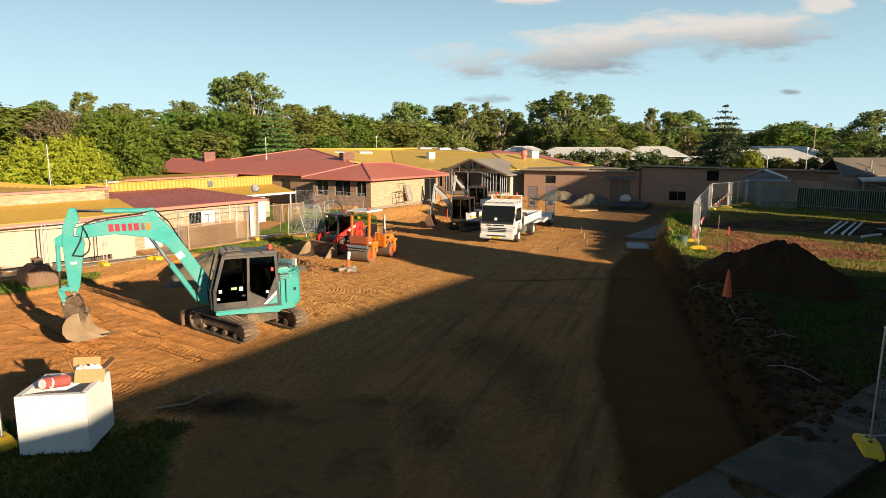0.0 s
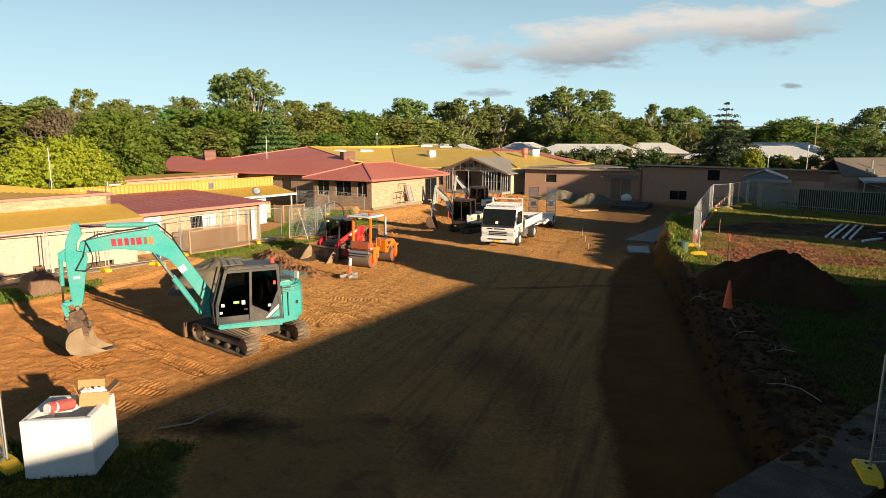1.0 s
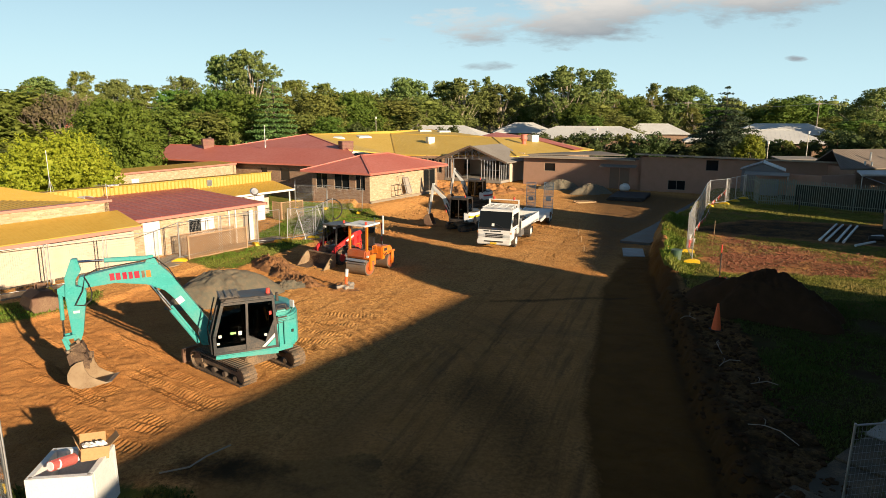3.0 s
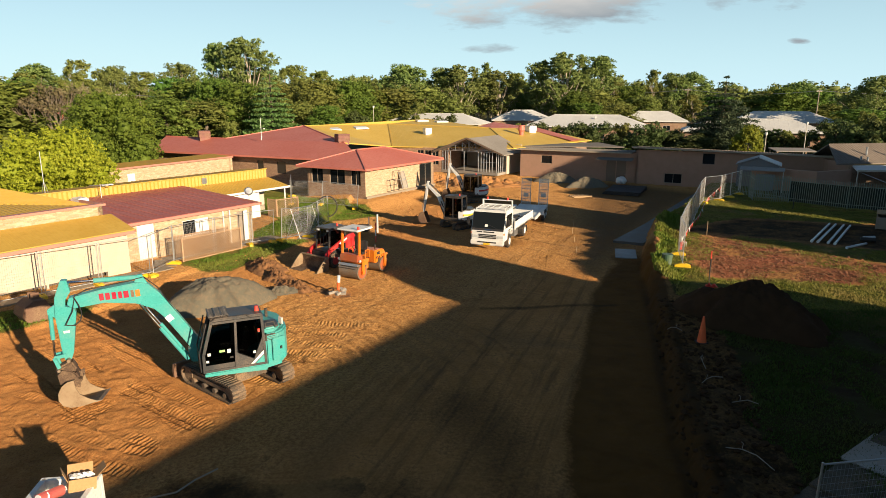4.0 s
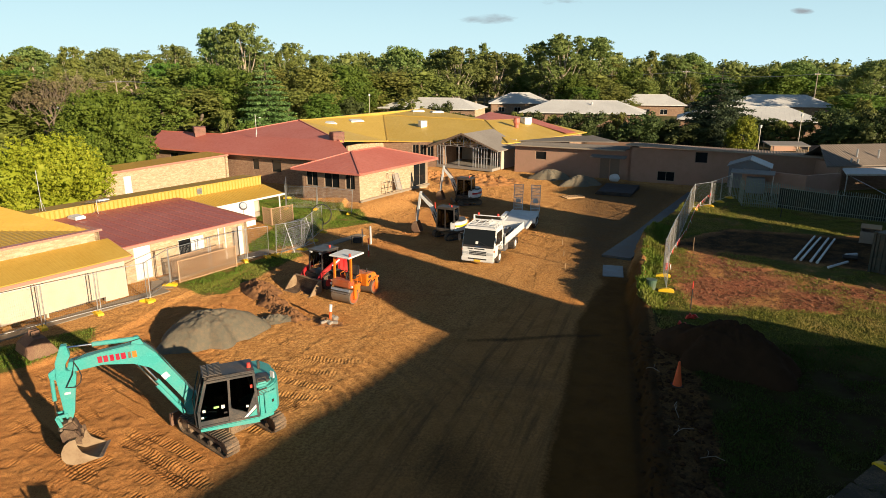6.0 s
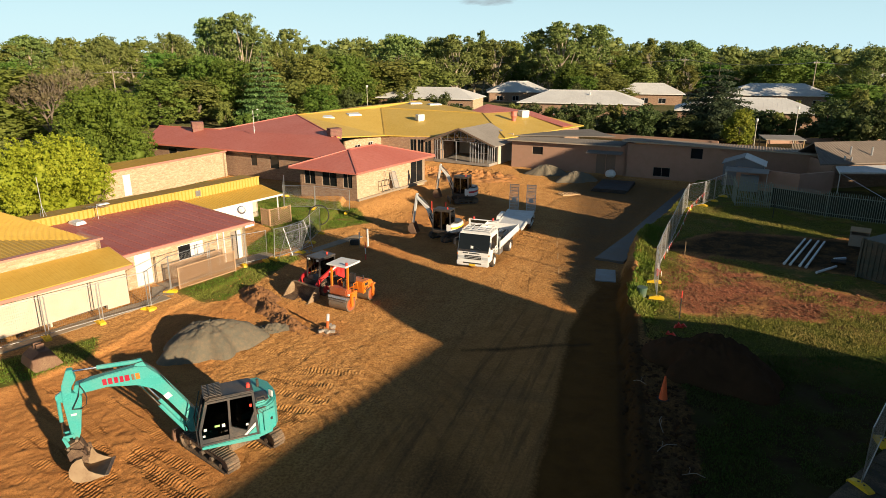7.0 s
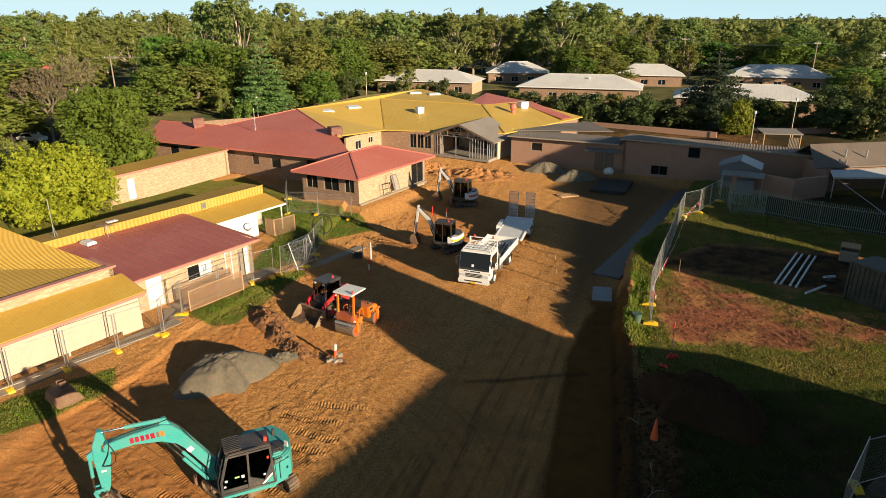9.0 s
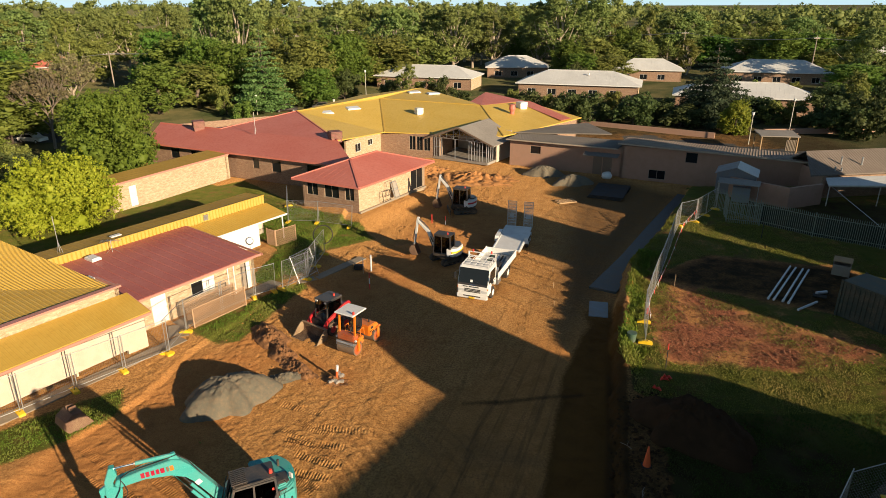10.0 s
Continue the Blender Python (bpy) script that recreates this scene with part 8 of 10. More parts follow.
    for x in (-0.5, -0.9, -1.3, -1.68):
        tube(rk, (x, -0.86, 2.33), (x, 0.86, 2.33), 0.022)
        for y in (-0.84, 0.84):
            tube(rk, (x, y, 2.2), (x, y, 2.34), 0.018)
    part("roof_rack", rk, "white_paint", tr)
    hb = NB()
    for y in (-0.88, 0.88):
        bar(hb, (-1.86, y, 0.9), (-1.86, y, 2.62), 0.06)
    for z in (1.5, 2.0, 2.35, 2.6):
        bar(hb, (-1.86, -0.88, z), (-1.86, 0.88, z), 0.05)
    part("headboard", hb, "white_paint", tr)
    for y in (-0.85, 0.85):
        part("rack_stay", path_tube(NB(), [(-1.86, y, 2.6), (-2.2, y, 1.4)], 0.022), "white_paint", tr)
    part("tray_floor", box(NB(), (-4.0, 0, 0.92), (4.2, 2.1, 0.10)), "galvanised", tr)
    for y in (-1.06, 1.06):
        part("dropside", box(NB(), (-4.0, y, 1.16), (4.2, 0.04, 0.42), bevel=0.01), "white_paint", tr)
        for k in range(3):
            part("tray_post", box(NB(), (-1.92 - 2.08 * k, y, 1.16), (0.06, 0.06, 0.5)), "white_paint", tr)
    part("tailgate", box(NB(), (-6.1, 0, 1.16), (0.04, 2.1, 0.42)), "white_paint", tr)
    part("tool_box", box(NB(), (-2.3, 0.0, 1.22), (0.6, 1.8, 0.5), bevel=0.03), "galvanised", tr)
    for y in (-1.0, 1.0):
        part("underbody_box", box(NB(), (-2.5, y * 0.82, 0.62), (0.7, 0.32, 0.36), bevel=0.02), "galvanised", tr)
        part("mudguard", box(NB(), (-4.45, y * 0.83, 0.82), (0.95, 0.44, 0.03)), "black_plastic", tr)
        part("mudflap", box(NB(), (-5.0, y * 0.8, 0.42), (0.02, 0.4, 0.4)), "black_plastic", tr)
    for y in (-0.6, 0.6):
        part("beacon", tube(NB(), (-1.86, y, 2.62), (-1.86, y, 2.76), 0.06), "signal_red", tr)
    return tr


truck()
# load lying on the tray
cm = pose(3.38, 39.8, gz(3.6, 42.0), 0, 0, 248.5) @ Matrix.Scale(1.13, 4)
pipes = thing("pipe_bundle", "bundle of dark pipes and tools on the truck tray", "pipes", cm)
for k, (y, mt) in enumerate(((-0.6, "black_plastic"), (-0.42, "green_plastic"), (-0.2, "black_plastic"), (0.1, "pvc_white"), (0.4, "black_plastic"), (0.62, "blue_grey_paint"))):
    part("pipe", tube(NB(), (-2.75, y, 1.04 + 0.05 * (k % 3)), (-5.6, y * 0.8, 1.03), 0.06), mt, pipes)
crate = thing("tool_crate", "black tool crate on the truck tray", "crate", cm @ pose(-3.2, 0.55, 0.98))
part("body", box(NB(), (0, 0, 0.22), (0.7, 0.5, 0.44), bevel=0.03), "black_plastic", crate)
part("lid", box(NB(), (0, 0, 0.46), (0.74, 0.54, 0.05), bevel=0.02), "black_plastic", crate)


def trailer():
    tl = thing("plant_trailer", "white plant trailer with raised mesh loading ramps", "trailer", pose(6.55, 48.6, gz(7.3, 52.0), 0, 0, 253.5) @ Matrix.Scale(1.14, 4))
    # x forward; the front edge of the bed at 0
    bed = NB()
    box(bed, (-2.7, 0, 0.62), (5.2, 2.1, 0.10))
    box(bed, (-5.55, 0, 0.54), (0.75, 1.9, 0.08), (0, -14, 0))
    part("bed", bed, "white_paint", tl, "pale steel chequer bed")
    for y in (-0.95, 0.95):
        part("side_rail", box(NB(), (-2.7, y, 0.62), (5.3, 0.08, 0.18)), "white_paint", tl)
        part("mudguard", prism(NB(), [(-2.0, 0.5), (-2.2, 0.86), (-3.8, 0.86), (-4.0, 0.5), (-3.95, 0.5), (-3.77, 0.82), (-2.23, 0.82), (-2.05, 0.5)], "y", y + (0.02 if y > 0 else -0.3), y + (0.3 if y > 0 else -0.02)), "white_paint", tl)
        for x in (-2.6, -3.4):
            wheel(tl, x, y + (0.16 if y > 0 else -0.16), 0.36, 0.36, 0.22)
    dr = NB()
    for y in (-0.6, 0.6):
        bar(dr, (0.0, y, 0.58), (1.5, 0, 0.55), 0.1)
    part("drawbar", dr, "white_paint", tl)
    part("coupling", box(NB(), (1.55, 0, 0.55), (0.3, 0.14, 0.12), bevel=0.02), "black_paint", tl)
    part("jockey_wheel", tube(NB(), (1.1, 0.2, 0.05), (1.1, 0.2, 0.9), 0.04), "galvanised", tl)
    for y in (-0.66, 0.66):
        rp = NB()
        for yy in (y - 0.34, y + 0.34):
            bar(rp, (-5.85, yy, 0.48), (-5.98, yy, 2.55), 0.05)
        for k in range(9):
            z = 0.5 + 2.02 * k / 8
            bar(rp, (-5.85 - 0.13 * k / 8, y - 0.34, z), (-5.85 - 0.13 * k / 8, y + 0.34, z), 0.035)
        r_ob = part("ramp", rp, "galvanised", tl, "raised steel mesh ramp")
        me = NB()
        for k in range(15):
            yy = y - 0.32 + 0.64 * k / 14
            bar(me, (-5.86, yy, 0.5), (-5.99, yy, 2.5), 0.012)
        for k in range(22):
            z = 0.55 + 1.95 * k / 21
            bar(me, (-5.87 - 0.12 * k / 21, y - 0.33, z), (-5.87 - 0.12 * k / 21, y + 0.33, z), 0.01)
        part("mesh", me, "galvanised", r_ob)
        part("ramp_plate", box(NB(), (-5.93, y, 1.3), (0.02, 0.36, 0.3)), "galvanised", r_ob)
    for y in (-0.85, 0.85):
        part("tail_light", box(NB(), (-5.3, y, 0.55), (0.05, 0.2, 0.1)), "signal_red", tl)
    return tl


trailer()

# ---- fences, heaps and the things of the site ----
def Z(x, y, up=0.0):
    return Vector((x, y, gz(x, y) + up))


def make_panel():
    """A temporary fence panel 2.4 m long and 2.1 m high, along x from its foot at the origin."""
    fp = thing("site_fence", "galvanised temporary site fence of welded mesh", "fence", group="temporary site fences")
    for x in (0.03, 2.33):
        part("post", tube(NB(), (x, 0, -0.05), (x, 0, 2.12), 0.022, seg=7), "galvanised", fp)
    for z in (0.16, 2.08):
        part("rail", tube(NB(), (0.03, 0, z), (2.33, 0, z), 0.019, seg=7), "galvanised", fp)
    v, f = [], []

    def wire(a, b, r=0.0019):
        k = len(v)
        d = (b - a).normalized()
        s = Vector((0, 1, 0)) * r
        t = d.cross(Vector((0, 1, 0))) * r
        for p in (a, b):
            v.extend([p + s, p + t, p - s, p - t])
        for i in range(4):
            j = (i + 1) % 4
            f.append((k + i, k + j, k + 4 + j, k + 4 + i))

    for i in range(1, 31):
        x = 0.03 + 2.3 * i / 31
        wire(Vector((x, 0, 0.16)), Vector((x, 0, 2.08)))
    for i in range(1, 14):
        z = 0.16 + 1.92 * i / 14
        wire(Vector((0.03, 0.004, z)), Vector((2.33, 0.004, z)))
    add_mesh("mesh", v, f, "galvanised", fp)
    return fp


def make_foot():
    """A moulded yellow fence foot."""
    ft = thing("ballast_block", "yellow plastic ballast block under the temporary fence", "ballast block", group="fence ballast blocks")
    bm = NB()
    prism(bm, [(-0.42, 0.0), (0.42, 0.0), (0.39, 0.13), (0.15, 0.20), (-0.15, 0.20), (-0.39, 0.13)], "y", -0.15, 0.15, 0.025)
    part("block", bm, "yellow_plastic", ft)
    for x in (-0.1, 0.1):
        part("socket", tube(NB(), (x, 0, 0.19), (x, 0, 0.212), 0.035), "black_plastic", ft)
    return ft


panel0, foot0 = make_panel(), make_foot()
fence_used = [False, False]


def put(ob, k, m):
    if fence_used[k]:
        return copy_thing(ob, m)
    fence_used[k] = True
    ob.matrix_basis = m
    return ob


def fence_run(pts, feet=True, foot_turn=90, tilt=0.0):
    """Panels from point to point, each from one foot to the next."""
    for (ax, ay), (bx, by) in zip(pts[:-1], pts[1:]):
        ln = math.hypot(bx - ax, by - ay)
        za, zb = gz(ax, ay), gz(bx, by)
        yaw = math.degrees(math.atan2(by - ay, bx - ax))
        dip = math.degrees(math.atan2(zb - za, ln))
        put(panel0, 0, pose(ax, ay, za + 0.08, tilt, 0, yaw) @ pose(0, 0, 0, 0, -dip, 0) @ Matrix.Diagonal((ln / 2.36, 1, 1, 1)))
    if feet:
        for i, (x, y) in enumerate(pts):
            j = min(i, len(pts) - 2)
            yaw = math.degrees(math.atan2(pts[j + 1][1] - pts[j][1], pts[j + 1][0] - pts[j][0]))
            put(foot0, 1, pose(x, y, gz(x, y) - 0.01, 0, 0, yaw + foot_turn))


def line(a, b, n):
    return [(a[0] + (b[0] - a[0]) * i / n, a[1] + (b[1] - a[1]) * i / n) for i in range(n + 1)]


fence_run(line((-24.6, 20.6), (-14.75, 32.4), 6))
fence_run([(-14.75, 32.4), (-14.65, 35.1)])
fence_run([(-14.65, 35.1), (-13.35, 37.9), (-11.85, 40.3)], feet=False)
fence_run([(-11.85, 40.3), (-10.7, 41.4)], foot_turn=80)
fence_run([(-10.2, 41.7), (-8.9, 44.0)], foot_turn=80)
fence_run([(-8.9, 44.0), (-8.7, 46.7), (-8.5, 49.5)], foot_turn=80)
fence_run([(-14.4, 62.9), (-13.2, 57.4), (-10.4, 57.0), (-7.3, 56.4)])
fence_run([(13.05, 32.4), (13.75, 35.0)], foot_turn=85)
fence_run([(13.75, 35.0), (14.9, 37.6), (16.0, 40.0), (17.3, 42.6), (18.6, 45.4), (19.8, 48.0), (21.0, 50.6), (22.3, 53.2)], feet=False)
fence_run([(22.3, 53.2), (24.1, 54.3), (25.8, 56.2), (27.5, 58.1)])
fence_run([(-9.6, 12.4), (-8.45, 11.5), (-7.9, 9.4)], foot_turn=40)
fence_run([(7.35, 10.4), (9.7, 10.85)], foot_turn=60)
fence_run([(14.35, 16.6), (16.5, 18.9), (18.8, 19.6)], foot_turn=60)
# loose panels leaning by the gate
for x, y, yaw, tilt in ((-9.95, 42.0, 60, 24), (-9.3, 43.2, 62, -20)):
    put(panel0, 0, pose(x, y, gz(x, y) + 0.06, tilt, 0, yaw) @ Matrix.Diagonal((0.9, 1, 1, 1)))


def mound(name, label, x, y, rx, ry, h, material, seed, turn=0.0, sharp=1.0, rough=0.07, category="heap"):
    """A heap of loose material with an uneven crest and foot."""
    n, rings = 110, 40
    v, f = [], []
    t0 = radians(turn)
    for i in range(rings + 1):
        q = i / rings
        for k in range(n):
            a = 6.283185 * k / n
            foot = 1 + 0.16 * math.sin(2 * a + seed) + 0.10 * math.sin(5 * a + 2 * seed) + 0.05 * math.sin(9 * a + seed)
            px, py = q * rx * foot * math.cos(a), q * ry * foot * math.sin(a)
            wx, wy = x + px * math.cos(t0) - py * math.sin(t0), y + px * math.sin(t0) + py * math.cos(t0)
            hh = h * max(0.0, 1 - q ** (1.15 * sharp)) ** 0.9
            nn = noise.fractal(Vector((wx * 1.3, wy * 1.3, seed)), 0.8, 2.1, 5)
            hh += rough * h * nn * (1 - 0.6 * q) * 1.2 + 0.10 * h * math.sin(3 * a + seed) * q * (1 - q) * 2
            hh += 0.45 * rough * h * noise.fractal(Vector((wx * 4.6, wy * 4.6, seed)), 0.6, 2.2, 3) * (1 - 0.75 * q ** 3)
            hh += 0.03 * noise.fractal(Vector((wx * 6.5, wy * 6.5, seed)), 0.5, 2.2, 3) * (1 - q ** 4)
            v.append((wx, wy, gz(wx, wy) + max(hh, 0) - 0.06 * q - (0.15 if i == rings else 0)))
    for i in range(rings):
        for k in range(n):
            j = (k + 1) % n
            f.append((i * n + k, (i + 1) * n + k, (i + 1) * n + j, i * n + j))
    ob = add_mesh(name, v, f, material, None, smooth=True)
    return tagged(ob, label, category)


mound("gravel_mound", "heap of grey road gravel on the earth", -9.75, 28.0, 2.2, 2.05, 1.22, "gravel_grey", 1.0, 25, 2.0, 0.06)
mound("gravel_spill", "low spill of grey gravel beside the heap", -7.4, 29.9, 1.2, 0.7, 0.35, "gravel_grey", 2.2, 30, rough=0.35)
mound("topsoil_mound", "large heap of dark topsoil on the lawn", 12.8, 24.2, 2.75, 2.1, 1.6, "soil_dark", 3.0, -25, 1.35, 0.10)
mound("spoil_ridge", "ridge of dug orange spoil", -9.4, 34.8, 2.6, 0.85, 0.5, "soil_moist", 4.1, -52, 1.3, 0.5)
mound("spoil_ridge", "ridge of dug orange spoil", -8.2, 32.7, 1.9, 0.65, 0.36, "soil_moist", 4.5, -52, 1.2, 0.6)
mound("spoil_ridge", "ridge of dug orange spoil", -6.9, 30.9, 2.4, 0.6, 0.3, "soil_moist", 4.9, -52, 1.3, 0.6)
mound("spoil_mound", "heap of freshly dug orange earth before the porch", 5.0, 74.4, 6.4, 3.0, 0.75, "soil_orange", 5.2, -20, 0.7, 0.5)
mound("spoil_mound", "heap of freshly dug orange earth", -0.8, 77.6, 3.4, 1.8, 0.7, "soil_orange", 6.0, 20, 0.8, 0.5)
mound("sand_mound", "heap of grey sand by the long building", 13.9, 76.4, 2.3, 1.6, 1.15, "gravel_grey", 7.0, -20, 1.4, 0.06)
mound("gravel_mound", "heap of dark grey aggregate by the long building", 16.7, 72.4, 2.2, 1.6, 1.1, "gravel_grey", 8.0, 10, 1.4, 0.08)
mound("spoil_ridge", "ridge of dug earth beside the trench", -0.6, 50.6, 2.4, 0.8, 0.5, "soil_orange", 9.0, -25, 1.0, 0.35)
mound("spoil_ridge", "dug earth around the pipe stub", -4.5, 29.6, 1.1, 0.8, 0.16, "soil_moist", 9.7, 0, 1.0, 0.8)

# loose clods and stones
rs = random.Random(9)
clod_meshes = []
for k in range(6):
    bm = NB()
    bmesh.ops.create_icosphere(bm, subdivisions=1, radius=1.0)
    for vert in bm.verts:
        vert.co *= rs.uniform(0.65, 1.15)
        vert.co.z *= 0.65
    me = bpy.data.meshes.new("clod")
    bm.to_mesh(me)
    bm.free()
    me.materials.append(MATS["soil_orange"])
    clod_meshes.append(me)
v_all, f_all = [], []
areas = (((-15, 14), (-3.5, 30), 700, 0.018), ((-12, 30), (-3, 46), 400, 0.03), ((-4, 46), (9, 80), 1500, 0.05))
for (x0, y0), (x1, y1), count, size in areas:
    for _ in range(count):
        x, y = rs.uniform(x0, x1), rs.uniform(y0, y1)
        if x > edge_x(y) + 1.5 or (x > edge_x(y) - 0.3 and count > 750):
            continue
        me = rs.choice(clod_meshes)
        sc = size * rs.uniform(0.4, 1.7) ** 1.5
        o = Z(x, y, sc * 0.25)
        k = len(v_all)
        a = rs.uniform(0, 6.28)
        ca, sa = math.cos(a), math.sin(a)
        v_all += [(o.x + sc * (w.co.x * ca - w.co.y * sa), o.y + sc * (w.co.x * sa + w.co.y * ca), o.z + sc * w.co.z) for w in me.vertices]
        f_all += [tuple(k + i for i in q.vertices) for q in me.polygons]
v_red, f_red = [], []
for _ in range(2300):
    x, y = rs.uniform(13.0, 29.0), rs.uniform(29.6, 42.0)
    if inside(x, y, RED_SOIL, 1.2) < 0.35 + 0.3 * rs.random():
        continue
    me = rs.choice(clod_meshes)
    sc = 0.036 * rs.uniform(0.4, 1.7) ** 1.8
    o, k, a = Z(x, y, sc * 0.3), len(v_red), rs.uniform(0, 6.28)
    ca, sa = math.cos(a), math.sin(a)
    v_red += [(o.x + sc * (w.co.x * ca - w.co.y * sa), o.y + sc * (w.co.x * sa + w.co.y * ca), o.z + sc * w.co.z) for w in me.vertices]
    f_red += [tuple(k + i for i in q.vertices) for q in me.polygons]
v_dk, f_dk = [], []
for _ in range(900):
    y = rs.uniform(10.5, 27.5)
    x = float(edge_x(y)) + rs.uniform(-0.25, 2.2)
    me = rs.choice(clod_meshes)
    sc = 0.05 * rs.uniform(0.4, 1.7) ** 1.7
    o, k, a = Z(x, y, sc * 0.3), len(v_dk), rs.uniform(0, 6.28)
    ca, sa = math.cos(a), math.sin(a)
    v_dk += [(o.x + sc * (w.co.x * ca - w.co.y * sa), o.y + sc * (w.co.x * sa + w.co.y * ca), o.z + sc * w.co.z) for w in me.vertices]
    f_dk += [tuple(k + i for i in q.vertices) for q in me.polygons]
tagged(add_mesh("clods", v_dk, f_dk, "soil_dark", None), "dark clods of scraped topsoil along the cut", "clods", kind="stuff")
for x, y, turn, ln in ((7.7, 14.6, -50, 1.2), (8.6, 18.4, 20, 0.8), (9.2, 19.6, 75, 0.9), (9.0, 17.2, -20, 0.7), (9.6, 22.9, 110, 0.8)):
    root = thing("dry_root", "pale dry root lying on scraped topsoil", "root", group="dry roots")
    ca, sa = math.cos(radians(turn)), math.sin(radians(turn))
    pts = [Z(x + ca * ln * t - sa * 0.12 * math.sin(3.1 * t), y + sa * ln * t + ca * 0.12 * math.sin(3.1 * t), 0.05 + 0.06 * math.sin(2.8 * t)) for t in (0, 0.3, 0.6, 1.0)]
    part("stem", path_tube(NB(), pts, 0.013, 5), "timber_grey", root)
    part("twig", path_tube(NB(), [pts[1], pts[1] + Vector((0.1, 0.16, 0.06)), pts[1] + Vector((0.12, 0.3, 0.03))], 0.008, 4), "timber_grey", root)
tagged(add_mesh("clods", v_red, f_red, "soil_red", None), "crumbled clods of red soil on the lawn", "clods", kind="stuff")
clods = tagged(add_mesh("clods", v_all, f_all, "soil_orange", None), "scattered clods of dry orange earth", "clods", kind="stuff")

# grass blades on the lawns
def grass(name, label, n, area, seed, h, want, material="grass_blade", wide=1.0):
    rng = np.random.default_rng(seed)
    x = rng.uniform(area[0], area[2], n)
    y = rng.uniform(area[1], area[3], n)
    keep = want(x, y) + 0.35 * grain(x, y, 0.8, 9) + 0.3 * grain(x, y, 2.1, 4) > 0.55 + 0.3 * rng.random(n)
    x, y = x[keep], y[keep]
    z = ground_z(x, y)
    k = len(x)
    a = rng.uniform(0, 6.283, k)
    hh = h * (0.5 + rng.random(k)) * (1 + 0.5 * grain(x, y, 1.1, 8))
    w = wide * (0.02 + 0.02 * rng.random(k))
    lx, ly = rng.normal(0, 0.45, k) * hh, rng.normal(0, 0.45, k) * hh
    v = np.stack([np.stack([x - w * np.cos(a), y - w * np.sin(a), z - 0.02], -1), np.stack([x + w * np.cos(a), y + w * np.sin(a), z - 0.02], -1), np.stack([x + lx, y + ly, z + hh], -1)], 1).reshape(-1, 3)
    me = bpy.data.meshes.new(name)
    me.vertices.add(3 * k)
    me.vertices.foreach_set("co", v.ravel())
    me.loops.add(3 * k)
    me.loops.foreach_set("vertex_index", np.arange(3 * k))
    me.polygons.add(k)
    me.polygons.foreach_set("loop_start", np.arange(k) * 3)
    me.update(calc_edges=True)
    me.materials.append(MATS[material])
    return tagged(new(name, me), label, "grass", kind="stuff")


grass("grass", "rough mown lawn on the raised side", 190000, (10.0, 25.5, 34.0, 56.0), 51, 0.06, lambda x, y: lawn_mask(x, y, 0.36), "grass_thin")
grass("grass", "lawn beside the footpath with blades darkened for shade", 120000, (7.0, 9.0, 24.0, 25.5), 55, 0.06, lawn_mask, "grass_shade_dark")
grass("grass", "long green lawn beside the low buildings", 170000, (-20.0, 20.0, -4.0, 62.0), 52, 0.085, lawn_mask)
grass("grass", "short lawn round the concrete pit", 30000, (-14.0, 7.0, -4.0, 13.5), 53, 0.07, lawn_mask, "grass_shade_dark")
grass("weeds", "tall weeds along the edge of the cut", 42000, (11.2, 29.0, 19.5, 47.0), 54, 0.17, lambda x, y: smooth(x - edge_x(y), 0.0, 0.6) * smooth(-(x - edge_x(y)), -2.4, -1.2) * 0.9, wide=2.0)

grass("litter", "dry straw and leaf litter on the red soil", 60000, (12.5, 29.5, 29.0, 42.5), 57, 0.035, lambda x, y: inside(x, y, RED_SOIL, 2.0) * 0.92, "litter_straw")

# concrete pit with rubbish on it
pit_m = pose(-7.26, 11.72, 0.05, 0, 0, 7.5)
pit = thing("concrete_pit", "pale precast concrete drainage pit standing on the grass", "drainage pit", pit_m)
W, T2, H = 1.22, 0.12, 1.14
for c, s in (((0, -W / 2 + T2 / 2, H / 2), (W, T2, H)), ((0, W / 2 - T2 / 2, H / 2), (W, T2, H)), ((-W / 2 + T2 / 2, 0, H / 2), (T2, W - 2 * T2, H)), ((W / 2 - T2 / 2, 0, H / 2), (T2, W - 2 * T2, H)), ((0, 0, 0.08), (W - 2 * T2, W - 2 * T2, 0.14))):
    part("wall" if s[2] > 0.5 else "base", box(NB(), c, s, bevel=0.008), "white_board", pit)
for x, y in ((-0.53, -0.53), (0.53, -0.53), (-0.53, 0.53), (0.53, 0.53)):
    part("lifting_hole", tube(NB(), (x, y, H), (x, y, H + 0.004), 0.035), "concrete", pit)
cb = thing("cardboard_box", "open brown cardboard box with its flaps up", "cardboard box", pit_m @ pose(0.34, 0.20, H - 0.04, -6, 9, 28))
bm = NB()
for c, s in (((0, 0, 0.01), (0.5, 0.38, 0.012)), ((0, -0.19, 0.13), (0.5, 0.012, 0.26)), ((0, 0.19, 0.13), (0.5, 0.012, 0.26)), ((-0.25, 0, 0.13), (0.012, 0.38, 0.26)), ((0.25, 0, 0.13), (0.012, 0.38, 0.26))):
    box(bm, c, s)
part("carton", bm, "cardboard", cb)
for c, s, r in (((0.34, 0, 0.34), (0.26, 0.38, 0.01), (0, -48, 0)), ((-0.32, 0, 0.32), (0.24, 0.38, 0.01), (0, 62, 0)), ((0, 0.24, 0.33), (0.48, 0.2, 0.01), (60, 0, 0))):
    part("flap", box(NB(), c, s, r), "cardboard", cb)
